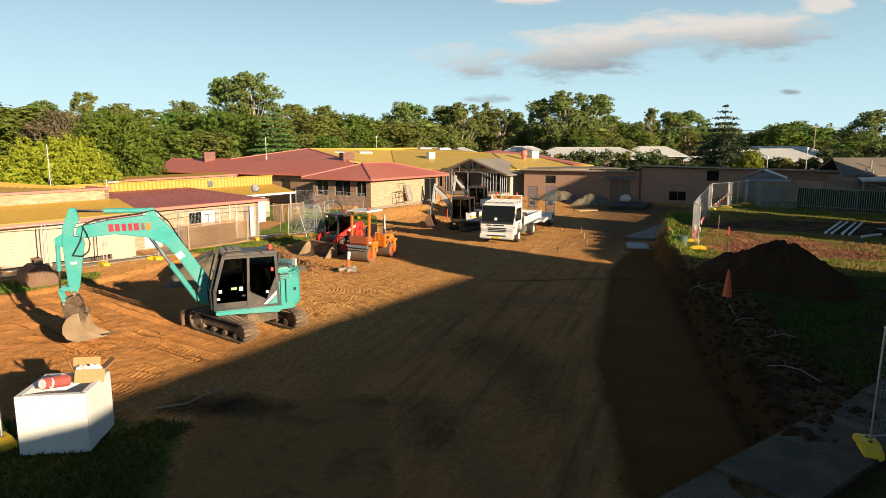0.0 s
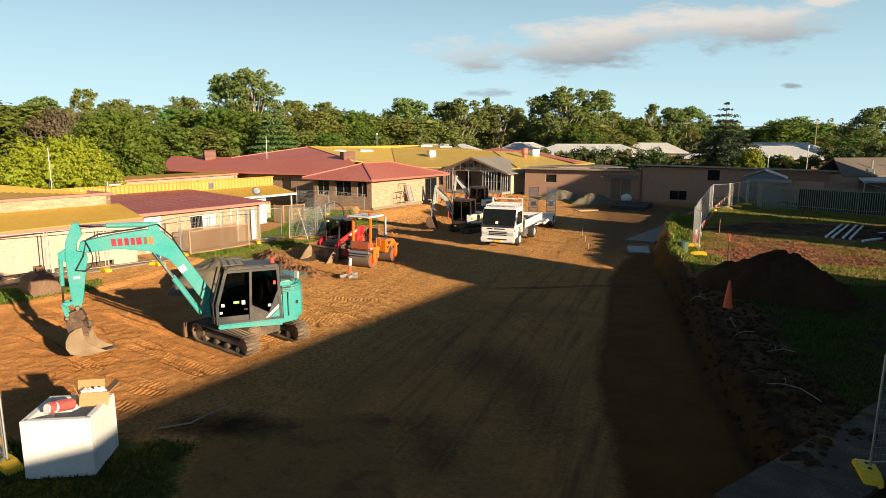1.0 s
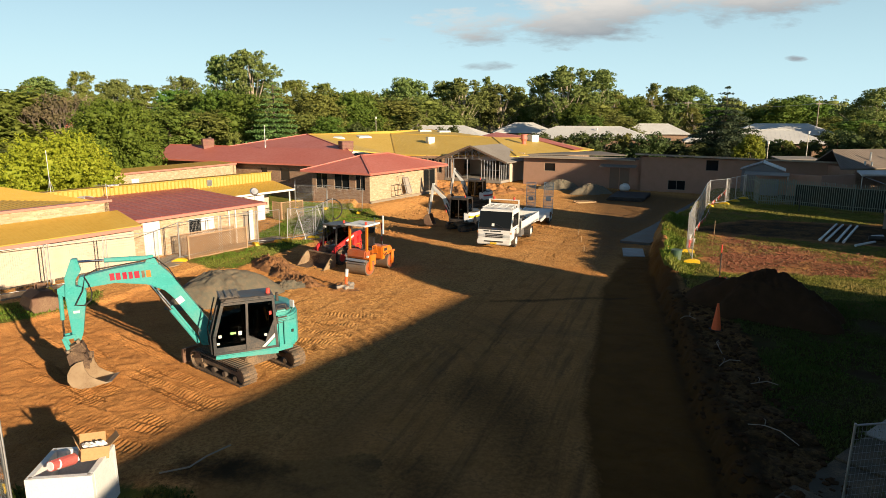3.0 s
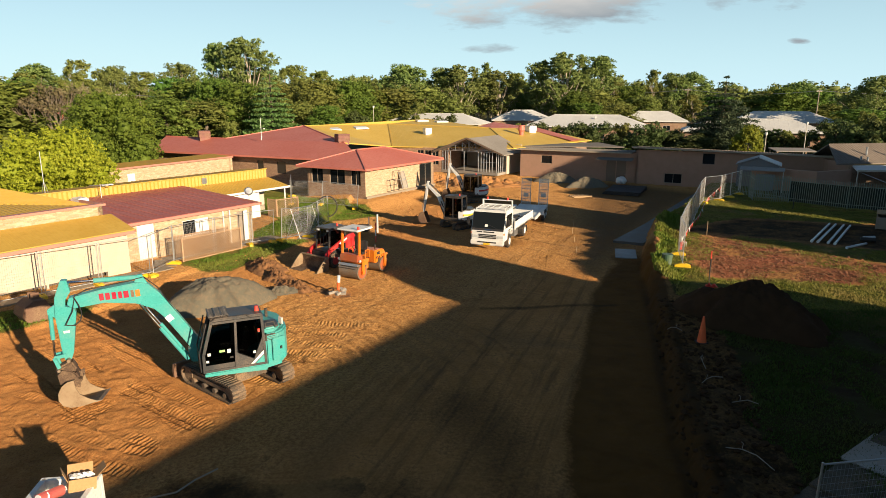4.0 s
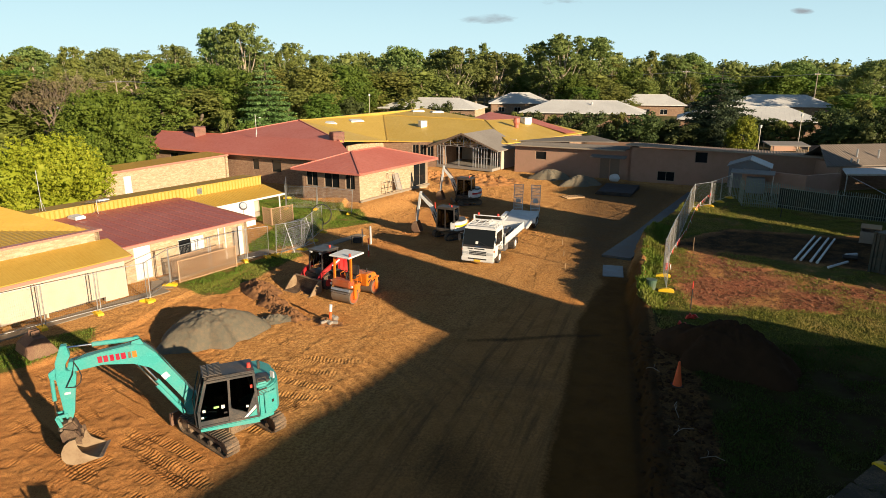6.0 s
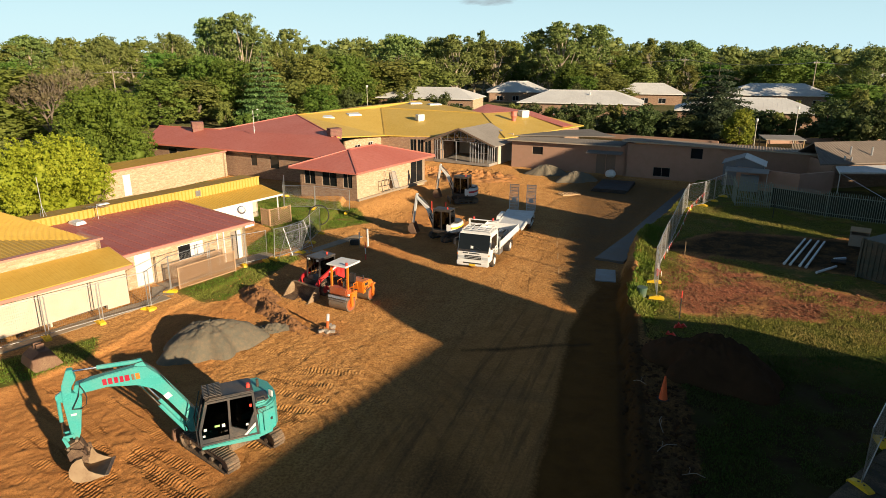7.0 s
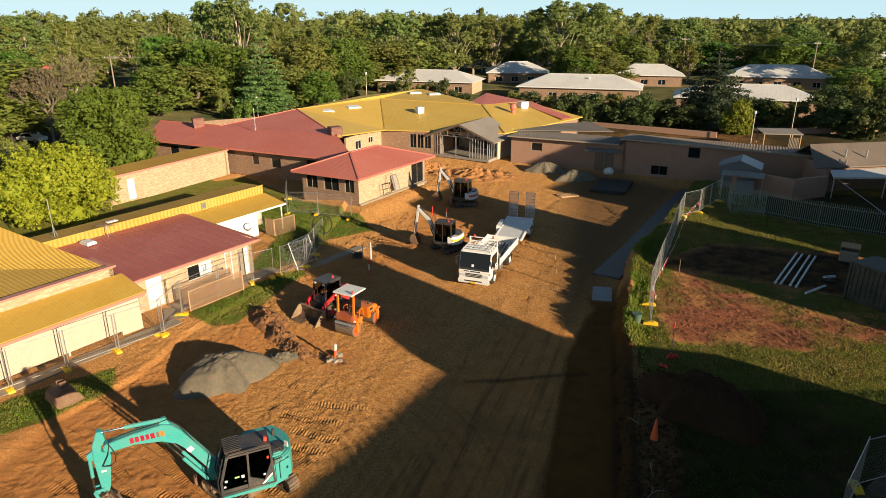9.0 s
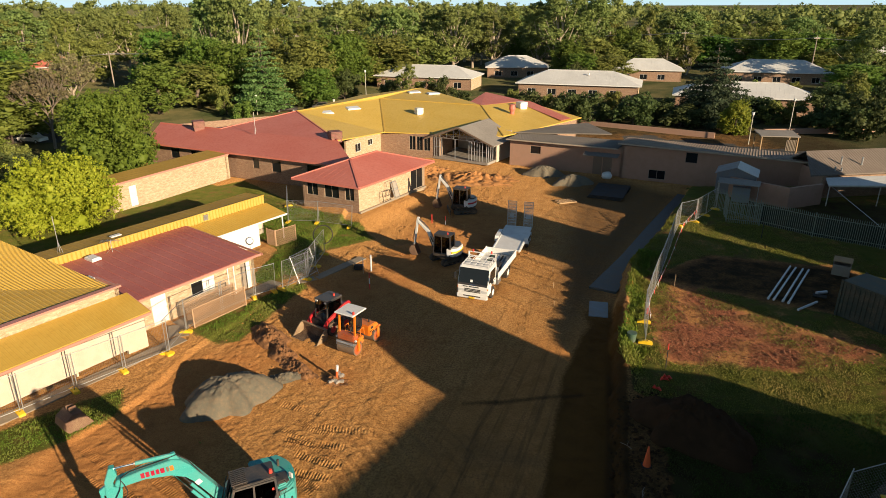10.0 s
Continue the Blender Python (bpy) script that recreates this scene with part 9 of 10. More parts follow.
for k in range(5):
    part("packing", box(NB(), (-0.15 + 0.08 * k, 0.02 * (-1) ** k, 0.24 + 0.02 * (k % 2)), (0.16, 0.2, 0.06), (12 * k, 20, 30 * k), 0.02), "white_board", cb)
bag = thing("plastic_bag_roll", "clear and red plastic bag of fittings on the pit", "plastic bag", pit_m @ pose(-0.06, -0.22, H + 0.11, 78, 0, -28))
bm = tube(NB(), (0, 0, -0.26), (0, 0, 0.26), 0.105, seg=12)
for vert in bm.verts:
    vert.co += Vector((rs.uniform(-1, 1), rs.uniform(-1, 1), rs.uniform(-1, 1))) * 0.012
part("bag", bm, "bag_red", bag)
part("sleeve", tube(NB(), (0, 0, 0.10), (0, 0, 0.275), 0.108, 0.09, seg=12), "pvc_white", bag)

# rubble by the lawn corner
bent = thing("broken_pipe", "bent piece of muddy pipe on the ground", "pipe")
part("pipe", path_tube(NB(), [Z(-6.2, 13.1, 0.06), Z(-5.6, 13.3, 0.10), Z(-5.35, 13.75, 0.12), Z(-4.9, 14.1, 0.2)], 0.022), "timber_grey", bent)

# concrete footpaths
def paving(label, pts, width, thick=0.1, material="concrete", joint=1.6):
    p = thing("footpath", label, "path", kind="structure")
    for (ax, ay), (bx, by) in zip(pts[:-1], pts[1:]):
        ln = math.hypot(bx - ax, by - ay)
        n = max(1, int(ln / joint))
        dx, dy = (bx - ax) / ln, (by - ay) / ln
        yaw = math.degrees(math.atan2(dy, dx))
        for i in range(n):
            cx, cy = ax + dx * ln * (i + 0.5) / n, ay + dy * ln * (i + 0.5) / n
            part("slab", box(NB(), (cx, cy, gz(cx, cy) + 0.035 - thick / 2 + 0.02), (ln / n - 0.015, width, thick), (0, 0, yaw), 0.008), material, p)
    return p


paving("grey concrete footpath along the lawn", [(1.8, 6.9), (9.4, 12.5), (19.8, 20.1)], 1.5, material="concrete_darkened")
paving("pale newer concrete slab in the footpath", [(10.77, 13.62), (12.4, 14.8)], 1.5, 0.106, material="concrete", joint=2.1)
paving("grey concrete path in front of the low buildings", [L(-24, -0.6), L(1.2, -0.6)], 0.9, material="path_tan")
paving("concrete path by the classroom doors", [L(1.2, -0.2), L(2.2, 1.3), L(10.6, 1.5)], 1.2, material="path_tan")
paving("narrow concrete path across the lawn", [(-10.0, 43.4), (-8.3, 44.3), (-5.2, 48.6)], 0.8, material="path_tan")
gut = thing("concrete_channel", "wide wet concrete drain channel along the cut", "drain", kind="structure")
ch_pts = [(12.05, 42.0), (16.2, 48.6), (20.6, 56.2), (27.4, 67.4)]
for (ax, ay), (bx, by) in zip(ch_pts[:-1], ch_pts[1:]):
    ln = math.hypot(bx - ax, by - ay)
    dx, dy = (bx - ax) / ln, (by - ay) / ln
    wv = 0.95
    v = []
    for x, y in ((ax, ay), (bx, by)):
        z = gz(x + dy * 0.3 - 0.6, y)
        for off, dz in ((-0.1, 0.16), (1.9, 0.20), (1.9, -0.4), (-0.1, -0.4)):
            v.append((x + dy * off, y - dx * off, z + dz))
    add_mesh("slab", v, [(0, 1, 5, 4), (1, 2, 6, 5), (3, 0, 4, 7), (0, 3, 2, 1), (4, 5, 6, 7), (2, 3, 7, 6)], "concrete_wet", gut)
pl = thing("steel_road_plate", "pale sheet lying at the end of the channel", "plate")
part("sheet", box(NB(), (11.8, 38.4, gz(11.2, 38.4) + 0.05), (1.25, 2.3, 0.06), (0, 0, -14), 0.01), "blue_grey_paint", pl)

# lattice screens
def lattice(label, a, b, h, up=0.0):
    """A diagonal timber lattice between two posts."""
    t = thing("lattice_screen", label, "lattice screen")
    ax, ay = a
    bx, by = b
    ln = math.hypot(bx - ax, by - ay)
    m = pose(ax, ay, gz(ax, ay) + up, 0, 0, math.degrees(math.atan2(by - ay, bx - ax)))
    t.matrix_basis = m
    bm = NB()
    st = 0.155
    for layer, sgn in ((0.008, 1), (-0.008, -1)):
        c = -h
        while c < ln:
            x0, x1 = max(c, 0), min(c + h, ln)
            if x1 - x0 > 0.05:
                z0, z1 = x0 - c, x1 - c
                if sgn < 0:
                    z0, z1 = h - z0, h - z1
                bar(bm, (x0, layer, z0), (x1, layer, z1), 0.06, 0.012)
            c += st
    part("slats", bm, "lattice_brown", t)
    for x in (0, ln):
        part("post", box(NB(), (x, 0, h / 2 - 0.05), (0.07, 0.07, h + 0.2)), "lattice_brown", t)
    for z in (0.02, h):
        part("rail", box(NB(), (ln / 2, 0, z), (ln, 0.05, 0.05)), "lattice_brown", t)
    return t


lattice("tan timber lattice screen at the edge of the lawn", (-14.35, 35.75), (-12.05, 39.1), 1.3)
lattice("brown timber lattice screen shaded by another one", (-15.2, 36.5), (-13.0, 39.7), 1.3)
lattice("brown timber lattice screen by the verandah", (-12.75, 50.75), (-11.4, 52.3), 1.4)
lattice("brown timber lattice screen by the verandah", (-13.6, 51.3), (-12.8, 50.75), 1.4)

# palisade fence and gate
pal = thing("palisade_fence", "tall dark green steel palisade fence", "fence")
pv = [(29.6, 53.5), (32.6, 50.4), (36.4, 47.4), (41.5, 43.2), (46.0, 39.5)]


def palisade(parent, a, b, h=2.15, backing=False):
    ln = math.hypot(b[0] - a[0], b[1] - a[1])
    n = int(ln / 0.155)
    for i in range(n):
        x, y = a[0] + (b[0] - a[0]) * i / n, a[1] + (b[1] - a[1]) * i / n
        z = gz(x, y)
        part("pale", prism(NB(), [(-0.022, 0.04), (0.022, 0.04), (0.022, h - 0.1), (0.0, h), (-0.022, h - 0.1)], "y", -0.006, 0.006), "palisade_grey", parent).matrix_basis = pose(x, y, z, 0, 0, math.degrees(math.atan2(b[1] - a[1], b[0] - a[0])))
    for zz in (0.35, h - 0.35):
        part("rail", bar(NB(), Z(a[0], a[1], zz), Z(b[0], b[1], zz), 0.04), "palisade_grey", parent)
    # A thin dark sheet added just behind the pales.
    if backing:
        back = Vector((b[1] - a[1], a[0] - b[0], 0)).normalized() * -0.07
        u, w = Vector((a[0], a[1], gz(*a) + 0.95)) + back, Vector((b[0], b[1], gz(*b) + 0.95)) + back
        part("shade_cloth", bar(NB(), u, w, 0.01, 1.7), "shade_cloth", parent, "thin dark green sheet")
    for x, y in (b,):
        part("post", bar(NB(), Z(x, y, -0.2), Z(x, y, h), 0.07), "palisade_grey", parent)


for a, b in zip(pv[:-1], pv[1:]):
    palisade(pal, a, b, backing=True)
pg = thing("palisade_gate", "green steel palisade gate standing open", "gate")
palisade(pg, (26.9, 54.2), (29.4, 53.2))
palisade(pg, (26.9, 54.2), (27.6, 56.4))
pf = thing("palisade_fence", "tall dark green steel palisade fence behind the gate", "fence")
palisade(pf, (27.4, 58.2), (29.6, 53.9))

# garden shed and its lean-to
shed = thing("garden_shed", "small grey corrugated steel shed with a gable roof", "shed", pose(32.0, 64.2, 0.1, 0, 0, -28) @ Matrix.Diagonal((0.92, 1, 1.22, 1)))
bm = NB()
prism(bm, [(-2.0, 0), (2.0, 0), (2.0, 2.0), (0, 2.55), (-2.0, 2.0)], "y", -1.5, 1.5)
part("wall", bm, "shed_grey", shed)
# Sunlight put into colour: right slope white, left slope grey.
for s in (-1, 1):
    part("roof", prism(NB(), [(s * 2.2, 1.98), (0, 2.6), (0, 2.66), (s * 2.2, 2.04)], "y", -1.7, 1.7), "roof_white" if s > 0 else "shed_grey", shed)
part("door", box(NB(), (-0.6, -1.52, 0.95), (1.2, 0.04, 1.9)), "shed_grey", shed)
awn = thing("lean_to_shelter", "lean-to shelter with a pale metal roof", "shelter", pose(30.6, 60.6, 0.3, 0, 0, -28))
part("roof", box(NB(), (0, 0, 2.12), (3.8, 1.6, 0.06), (6, 0, 0)), "roof_grey", awn)
for x in (-1.8, 1.8):
    for y in (-0.7, 0.7):
        part("post", tube(NB(), (x, y, -0.2), (x, y, 2.0), 0.04), "galvanised", awn)
part("cabinet", box(NB(), (0.3, 0.3, 0.8), (1.6, 0.7, 1.6), bevel=0.02), "blue_grey_paint", awn)

# site container at the edge of the lawn, its green darkened for shade
con = thing("shipping_container", "green steel container on the lawn, darkened for shade", "container", pose(26.1, 35.9, 0.45, 0, 0, -63))
bm = box(NB(), (3.0, 1.22, 1.2), (6.0, 2.4, 2.35))
part("body", bm, "container_shade_green", con)
for k in range(20):
    part("corrugation", box(NB(), (0.25 + 0.29 * k, 0.0, 1.2), (0.13, 0.05, 2.1)), "container_shade_green", con)
for x in (0.05, 5.95):
    for y in (0.02, 2.42):
        part("corner_post", box(NB(), (x, y, 1.2), (0.14, 0.14, 2.42)), "container_shade_green", con)
part("lettering_bar", box(NB(), (3.2, -0.03, 1.5), (0.7, 0.012, 0.12)), "white_paint", con)
bin_ = thing("timber_bin", "grey timber bin with an open front", "bin", pose(30.3, 42.4, gz(30.3, 42.4), 0, 0, -35))
for c, s in (((0, 0.45, 0.5), (1.1, 0.05, 1.0)), ((-0.55, 0, 0.5), (0.05, 0.9, 1.0)), ((0.55, 0, 0.5), (0.05, 0.9, 1.0)), ((0, -0.45, 0.4), (1.1, 0.05, 0.8)), ((0, 0, 0.06), (1.05, 0.85, 0.04))):
    part("board", box(NB(), c, s), "timber_grey", bin_)
part("lid", box(NB(), (0, 0.1, 1.08), (1.2, 0.7, 0.05), (14, 0, 0)), "timber_raw", bin_)

# pipes on the lawn
for k, (a, b) in enumerate((((23.0, 38.2), (27.3, 43.7)), ((23.3, 38.05), (27.55, 43.4)), ((23.75, 37.75), (27.95, 43.15)), ((24.0, 37.5), (28.3, 43.0)))):
    p = thing("pvc_pipe", "long white plastic drain pipe lying on the ground", "pipe", group="drain pipes")
    part("barrel", tube(NB(), Z(*a, 0.09), Z(*b, 0.09), 0.068, seg=12), "pvc_white", p)
    d = (Vector(b) - Vector(a)).normalized() * 0.16
    part("socket", tube(NB(), Z(*a, 0.09), Z(a[0] + d.x, a[1] + d.y, 0.09), 0.085, seg=12), "pvc_white", p)
short = thing("pvc_pipe", "short white plastic pipes with dark fittings", "pipe", group="drain pipes")
part("barrel", tube(NB(), Z(24.1, 36.5, 0.08), Z(26.0, 37.7, 0.08), 0.08), "pvc_white", short)
part("fitting", tube(NB(), Z(26.2, 38.6, 0.12), Z(26.9, 38.2, 0.14), 0.14), "black_plastic", short)
part("fitting", tube(NB(), Z(26.6, 38.9, 0.12), Z(27.4, 39.1, 0.14), 0.11), "pvc_white", short)

# markers
def cone(x, y, label, s=1.0):
    c = thing("traffic_cone", label, "traffic cone", pose(x, y, gz(x, y)) @ Matrix.Scale(s, 4))
    part("base", box(NB(), (0, 0, 0.02), (0.38, 0.38, 0.04), bevel=0.015), "black_plastic", c)
    part("body", tube(NB(), (0, 0, 0.04), (0, 0, 0.9), 0.15, 0.03, seg=20), "cone_orange", c, smooth=True)
    return c


cone(9.95, 21.9, "tall faded orange traffic cone on the cut edge", 1.12)


def stake(x, y, h, mats, label, r=0.025, lean=0.0):
    s = thing("marker_stake", label, "marker stake", pose(x, y, gz(x, y), lean, 0, 20), group="marker stakes")
    n = len(mats)
    for i, mt in enumerate(mats):
        part("band", tube(NB(), (0, 0, h * i / n - (0.1 if i == 0 else 0)), (0, 0, h * (i + 1) / n), r, seg=7), mt, s)
    return s


stake(-4.2, 45.7, 1.35, ("pvc_white",), "white plastic post beside the trench", 0.07)
stake(-4.75, 45.2, 1.25, ("timber_raw", "pvc_white"), "thin timber post beside the trench", 0.035)
stake(-3.95, 42.1, 1.3, ("signal_red", "white_paint", "signal_red"), "red and white survey stake", 0.04)
stake(-6.5, 38.0, 1.35, ("signal_red", "white_paint", "signal_red"), "red and white survey stake behind the loader", 0.04)
stake(1.2, 49.4, 1.3, ("signal_red", "white_paint", "signal_red"), "red and white survey stake by the mini excavator", 0.04)
stake(1.7, 57.6, 0.9, ("white_paint", "signal_red"), "white and red survey peg", 0.04)
stake(0.4, 58.2, 0.9, ("signal_red",), "short red timber survey peg in earth", 0.04)
stake(13.35, 29.7, 1.5, ("black_paint", "black_paint", "black_paint", "signal_red"), "dark steel star picket with a red cap", 0.028)
stake(28.1, 50.0, 1.4, ("black_paint",), "dark steel star picket", 0.03)
stake(17.5, 40.4, 0.9, ("timber_raw",), "short timber survey peg", 0.03)
for x, y in ((8.9, 39.0), (9.4, 42.2), (9.9, 45.4), (10.6, 48.6)):
    stake(x, y, 0.42, ("timber_raw",), "short timber survey peg beside the lane", 0.025)
for x, y in ((12.2, 27.6), (12.9, 28.5), (13.1, 28.7)):
    fl = thing("red_tape_scrap", "scrap of red marking tape on the ground", "tape", pose(x, y, gz(x, y) + 0.02, 0, 0, rs.uniform(0, 180)))
    bm = NB()
    prism(bm, [(-0.24, 0.0), (-0.1, 0.16), (0.02, 0.04), (0.16, 0.2), (0.24, 0.0), (0.1, 0.06)], "y", -0.06, 0.06)
    part("tape", bm, "signal_red", fl)
# bunting along the fence
bunt = thing("bunting", "red and white warning bunting tied along the fence", "bunting")
bp = [Z(13.9, 34.4, 0.9), Z(14.6, 37.0, 0.45), Z(16.6, 40.6, 0.75), Z(18.6, 44.6, 0.5), Z(20.6, 48.6, 0.85), Z(22.4, 52.4, 0.6), Z(24.2, 54.2, 1.35)]
part("cord", path_tube(NB(), bp, 0.008, 4), "white_paint", bunt)
k = 0
for a, b in zip(bp[:-1], bp[1:]):
    for i in range(7):
        q = a.lerp(b, i / 7)
        bm = NB()
        prism(bm, [(-0.13, 0), (0.13, 0), (0.0, -0.29)], "y", -0.004, 0.004)
        part("flag", bm, "signal_red" if k % 3 else "white_paint", bunt).matrix_basis = pose(q.x, q.y, q.z, rs.uniform(-25, 25), 0, 60)
        k += 1
post_r = thing("barrier_post", "red and white plastic barrier post", "post", pose(14.3, 36.2, gz(14.3, 36.2), 6, 0, 0))
part("band", tube(NB(), (0, 0, 0), (0, 0, 0.5), 0.09), "signal_red", post_r)
part("band", tube(NB(), (0, 0, 0.5), (0, 0, 0.8), 0.085), "white_paint", post_r)
gbin = thing("green_bucket", "dark green plastic bucket on the grass", "bucket", pose(12.25, 32.45, gz(12.25, 32.45)))
part("tub", tube(NB(), (0, 0, 0), (0, 0, 0.52), 0.22, 0.27, seg=16), "green_plastic", gbin)
part("rim", tube(NB(), (0, 0, 0.5), (0, 0, 0.54), 0.285, seg=16), "green_plastic", gbin)
# pipe stub with rubble
stub = thing("pipe_stub", "white and orange pipe standing out of the ground", "pipe", pose(-4.5, 29.7, gz(-4.5, 29.7), 4, 6, 0))
part("pipe", tube(NB(), (0, 0, -0.2), (0, 0, 0.62), 0.07), "cone_orange", stub)
part("cap", tube(NB(), (0, 0, 0.6), (0, 0, 0.95), 0.075), "pvc_white", stub)
for k in range(9):
    a = rs.uniform(0, 6.28)
    x, y = -4.45 + math.cos(a) * rs.uniform(0.15, 0.6), 29.65 + math.sin(a) * rs.uniform(0.15, 0.5)
    rb = tagged(part("rubble", box(NB(), (0, 0, 0), (rs.uniform(0.15, 0.4), rs.uniform(0.12, 0.25), 0.12), (rs.uniform(-25, 25), rs.uniform(-25, 25), rs.uniform(0, 90)), 0.02), "concrete", None), "broken piece of pale concrete beside the pipe", "rubble", "concrete rubble")
    rb.matrix_basis = pose(x, y, gz(x, y) + 0.14)
# spare digger bucket on the grass
sp = thing("spare_bucket", "rusty spare digger bucket lying on the grass", "digger bucket", pose(-16.3, 25.6, gz(-16.3, 25.6), 0, 0, 232) @ Matrix.Scale(1.1, 4))
rounded_bucket(sp, [(-0.1, 0.75), (0.3, 0.8), (0.62, 0.6), (0.72, 0.3), (0.55, 0.02), (0.1, 0.0), (-0.45, 0.1)], -0.45, 0.45, 0.03, "rust_steel", "shell")
part("ear", box(box(NB(), (0.15, -0.14, 0.9), (0.3, 0.04, 0.3), bevel=0.01), (0.15, 0.14, 0.9), (0.3, 0.04, 0.3), bevel=0.01), "rust_steel", sp)

# stacks by the long building
slab_st = thing("black_sheet_stack", "stack of black plastic-wrapped sheets on the ground", "sheet stack", pose(20.0, 68.3, gz(20, 68.3), 0, 0, -27))
for k in range(3):
    part("sheet", box(NB(), (0.05 * k, 0, 0.09 + 0.13 * k), (3.6, 5.4, 0.12), (0, 0, 1.5 * k), 0.02), "black_plastic", slab_st)
sack = thing("bulk_bag", "white woven bulk bag", "bag", pose(21.2, 74.4, gz(21.2, 74.4), 0, 0, 20))
bm = NB()
bmesh.ops.create_icosphere(bm, subdivisions=3, radius=0.62)
for vert in bm.verts:
    vert.co.z = max(-0.38, vert.co.z * 0.8)
    vert.co *= 1 + 0.12 * noise.noise(vert.co * 3)
    vert.co.z += 0.38
part("bag", bm, "white_board", sack, smooth=True)
pal2 = thing("timber_pallet", "raw timber pallet lying on the earth", "pallet", pose(14.6, 65.2, gz(14.6, 65.2), 0, 0, 15))
for k in range(5):
    part("board", box(NB(), (-0.9 + 0.45 * k, 0, 0.16), (0.12, 1.2, 0.03)), "timber_raw", pal2)
for y in (-0.55, 0, 0.55):
    part("bearer", box(NB(), (0, y, 0.08), (2.0, 0.08, 0.12)), "timber_raw", pal2)
# frames leaning on the wing's wall
for s, lean, w, h, mt in ((4.6, 14, 1.0, 1.9, "timber_grey"), (5.4, 18, 0.9, 1.7, "galvanised"), (3.7, 10, 1.2, 1.1, "black_paint")):
    fr_t = thing("leaning_frame", "empty frame leaning against the brick wall", "frame", fr_r @ pose(s, -0.62, 0.22, -lean, 0, 0), group="leaning frames")
    bm = NB()
    for x in (-w / 2, w / 2):
        box(bm, (x, 0, h / 2), (0.05, 0.04, h))
    for z in (0.03, h * 0.5, h - 0.03):
        box(bm, (0, 0, z), (w, 0.04, 0.05))
    part("frame", bm, mt, fr_t)
    if w == 0.9:
        part("sheet", box(NB(), (0, 0.03, h / 2), (w * 0.9, 0.012, h * 0.9)), "concrete", fr_t)
hoop = thing("hose_hoop", "black coil of pipe standing on the lawn", "pipe coil")
bm = NB()
for k in range(20):
    a, b = 6.283 * k / 20, 6.283 * (k + 1) / 20
    c0 = Z(-8.9, 51.6, 0.85)
    tube(bm, c0 + Vector((0.8 * math.cos(a), 0.2 * math.cos(a), 0.85 * math.sin(a))), c0 + Vector((0.8 * math.cos(b), 0.2 * math.cos(b), 0.85 * math.sin(b))), 0.05, seg=6)
part("coil", bm, "black_plastic", hoop)
meter = thing("water_meter", "dark pump set beside the white posts", "pump", pose(-5.2, 45.9, gz(-5.2, 45.9)))
part("body", box(NB(), (0, 0, 0.25), (0.7, 0.45, 0.4), bevel=0.06), "black_plastic", meter)
part("frame", path_tube(NB(), [(-0.4, -0.25, 0), (-0.4, -0.25, 0.6), (0.4, -0.25, 0.6), (0.4, -0.25, 0)], 0.02), "black_paint", meter)

# ---- on the roofs ----
def evap_cooler(x, y, z, label, w=1.25, h=0.85, mat_name="cooler_red"):
    c = thing("evaporative_cooler", label, "roof cooler", pose(x, y, z, 0, 0, 28))
    part("plinth", box(NB(), (0, 0, 0.05), (w * 0.9, w * 0.9, 0.4)), mat_name, c)
    part("body", box(NB(), (0, 0, 0.25 + h / 2), (w, w, h), bevel=0.06), mat_name, c)
    for k in range(5):
        part("louvre", box(NB(), (0, 0, 0.36 + (h - 0.2) * k / 4), (w + 0.03, w + 0.03, 0.03)), "rust_dark" if mat_name == "cooler_red" else "white_board", c)
    part("lid", box(NB(), (0, 0, 0.27 + h), (w * 1.04, w * 1.04, 0.08), bevel=0.03), mat_name, c)
    return c


evap_cooler(-11.2, 75.4, 3.75, "dark red evaporative cooler on the red roof", 1.4, 0.8)
evap_cooler(-30.0, 83.0, 3.75, "dark red evaporative cooler on the red roof", 1.4, 0.8)
evap_cooler(-1.8, 94.2, 3.6, "white evaporative cooler on the yellow roof", 1.0, 0.75, "white_paint")
evap_cooler(13.8, 99.2, 3.7, "white evaporative cooler beside the flue", 1.3, 0.75, "white_paint")
flue = thing("roof_flue", "bulging red painted roof flue", "flue", pose(11.9, 95.0, 3.2))
part("pipe", tube(NB(), (0, 0, -0.3), (0, 0, 0.8), 0.30, 0.34, seg=14), "roof_red", flue)
part("bulb", tube(tube(NB(), (0, 0, 0.8), (0, 0, 1.15), 0.34, 0.5, seg=14), (0, 0, 1.15), (0, 0, 1.75), 0.5, 0.4, seg=14), "roof_red", flue)
part("cap", tube(NB(), (0, 0, 1.75), (0, 0, 1.82), 0.52, seg=14), "roof_red", flue)


def skylight(x, y, z, yaw, slope, label="white skylight in the yellow roof", size=1.0):
    s = thing("skylight", label, "skylight", pose(x, y, z, slope, 0, yaw))
    part("kerb", box(NB(), (0, 0, 0.06), (2.0 * size, 1.3 * size, 0.14)), "white_paint", s)
    part("dome", box(NB(), (0, 0, 0.16), (1.86 * size, 1.16 * size, 0.08), bevel=0.03), "pvc_white", s)


skylight(-14.7, 90.2, 4.62, 30, 8)
skylight(-11.4, 94.2, 4.62, 30, 8)
skylight(-3.0, 108.0, 5.12, 20, 3)
skylight(0.2, 107.0, 5.02, 20, 3)
skylight(*L(1.8, 9.6), 2.64, -34, 2, "white vent box on the maroon roof", 0.5)


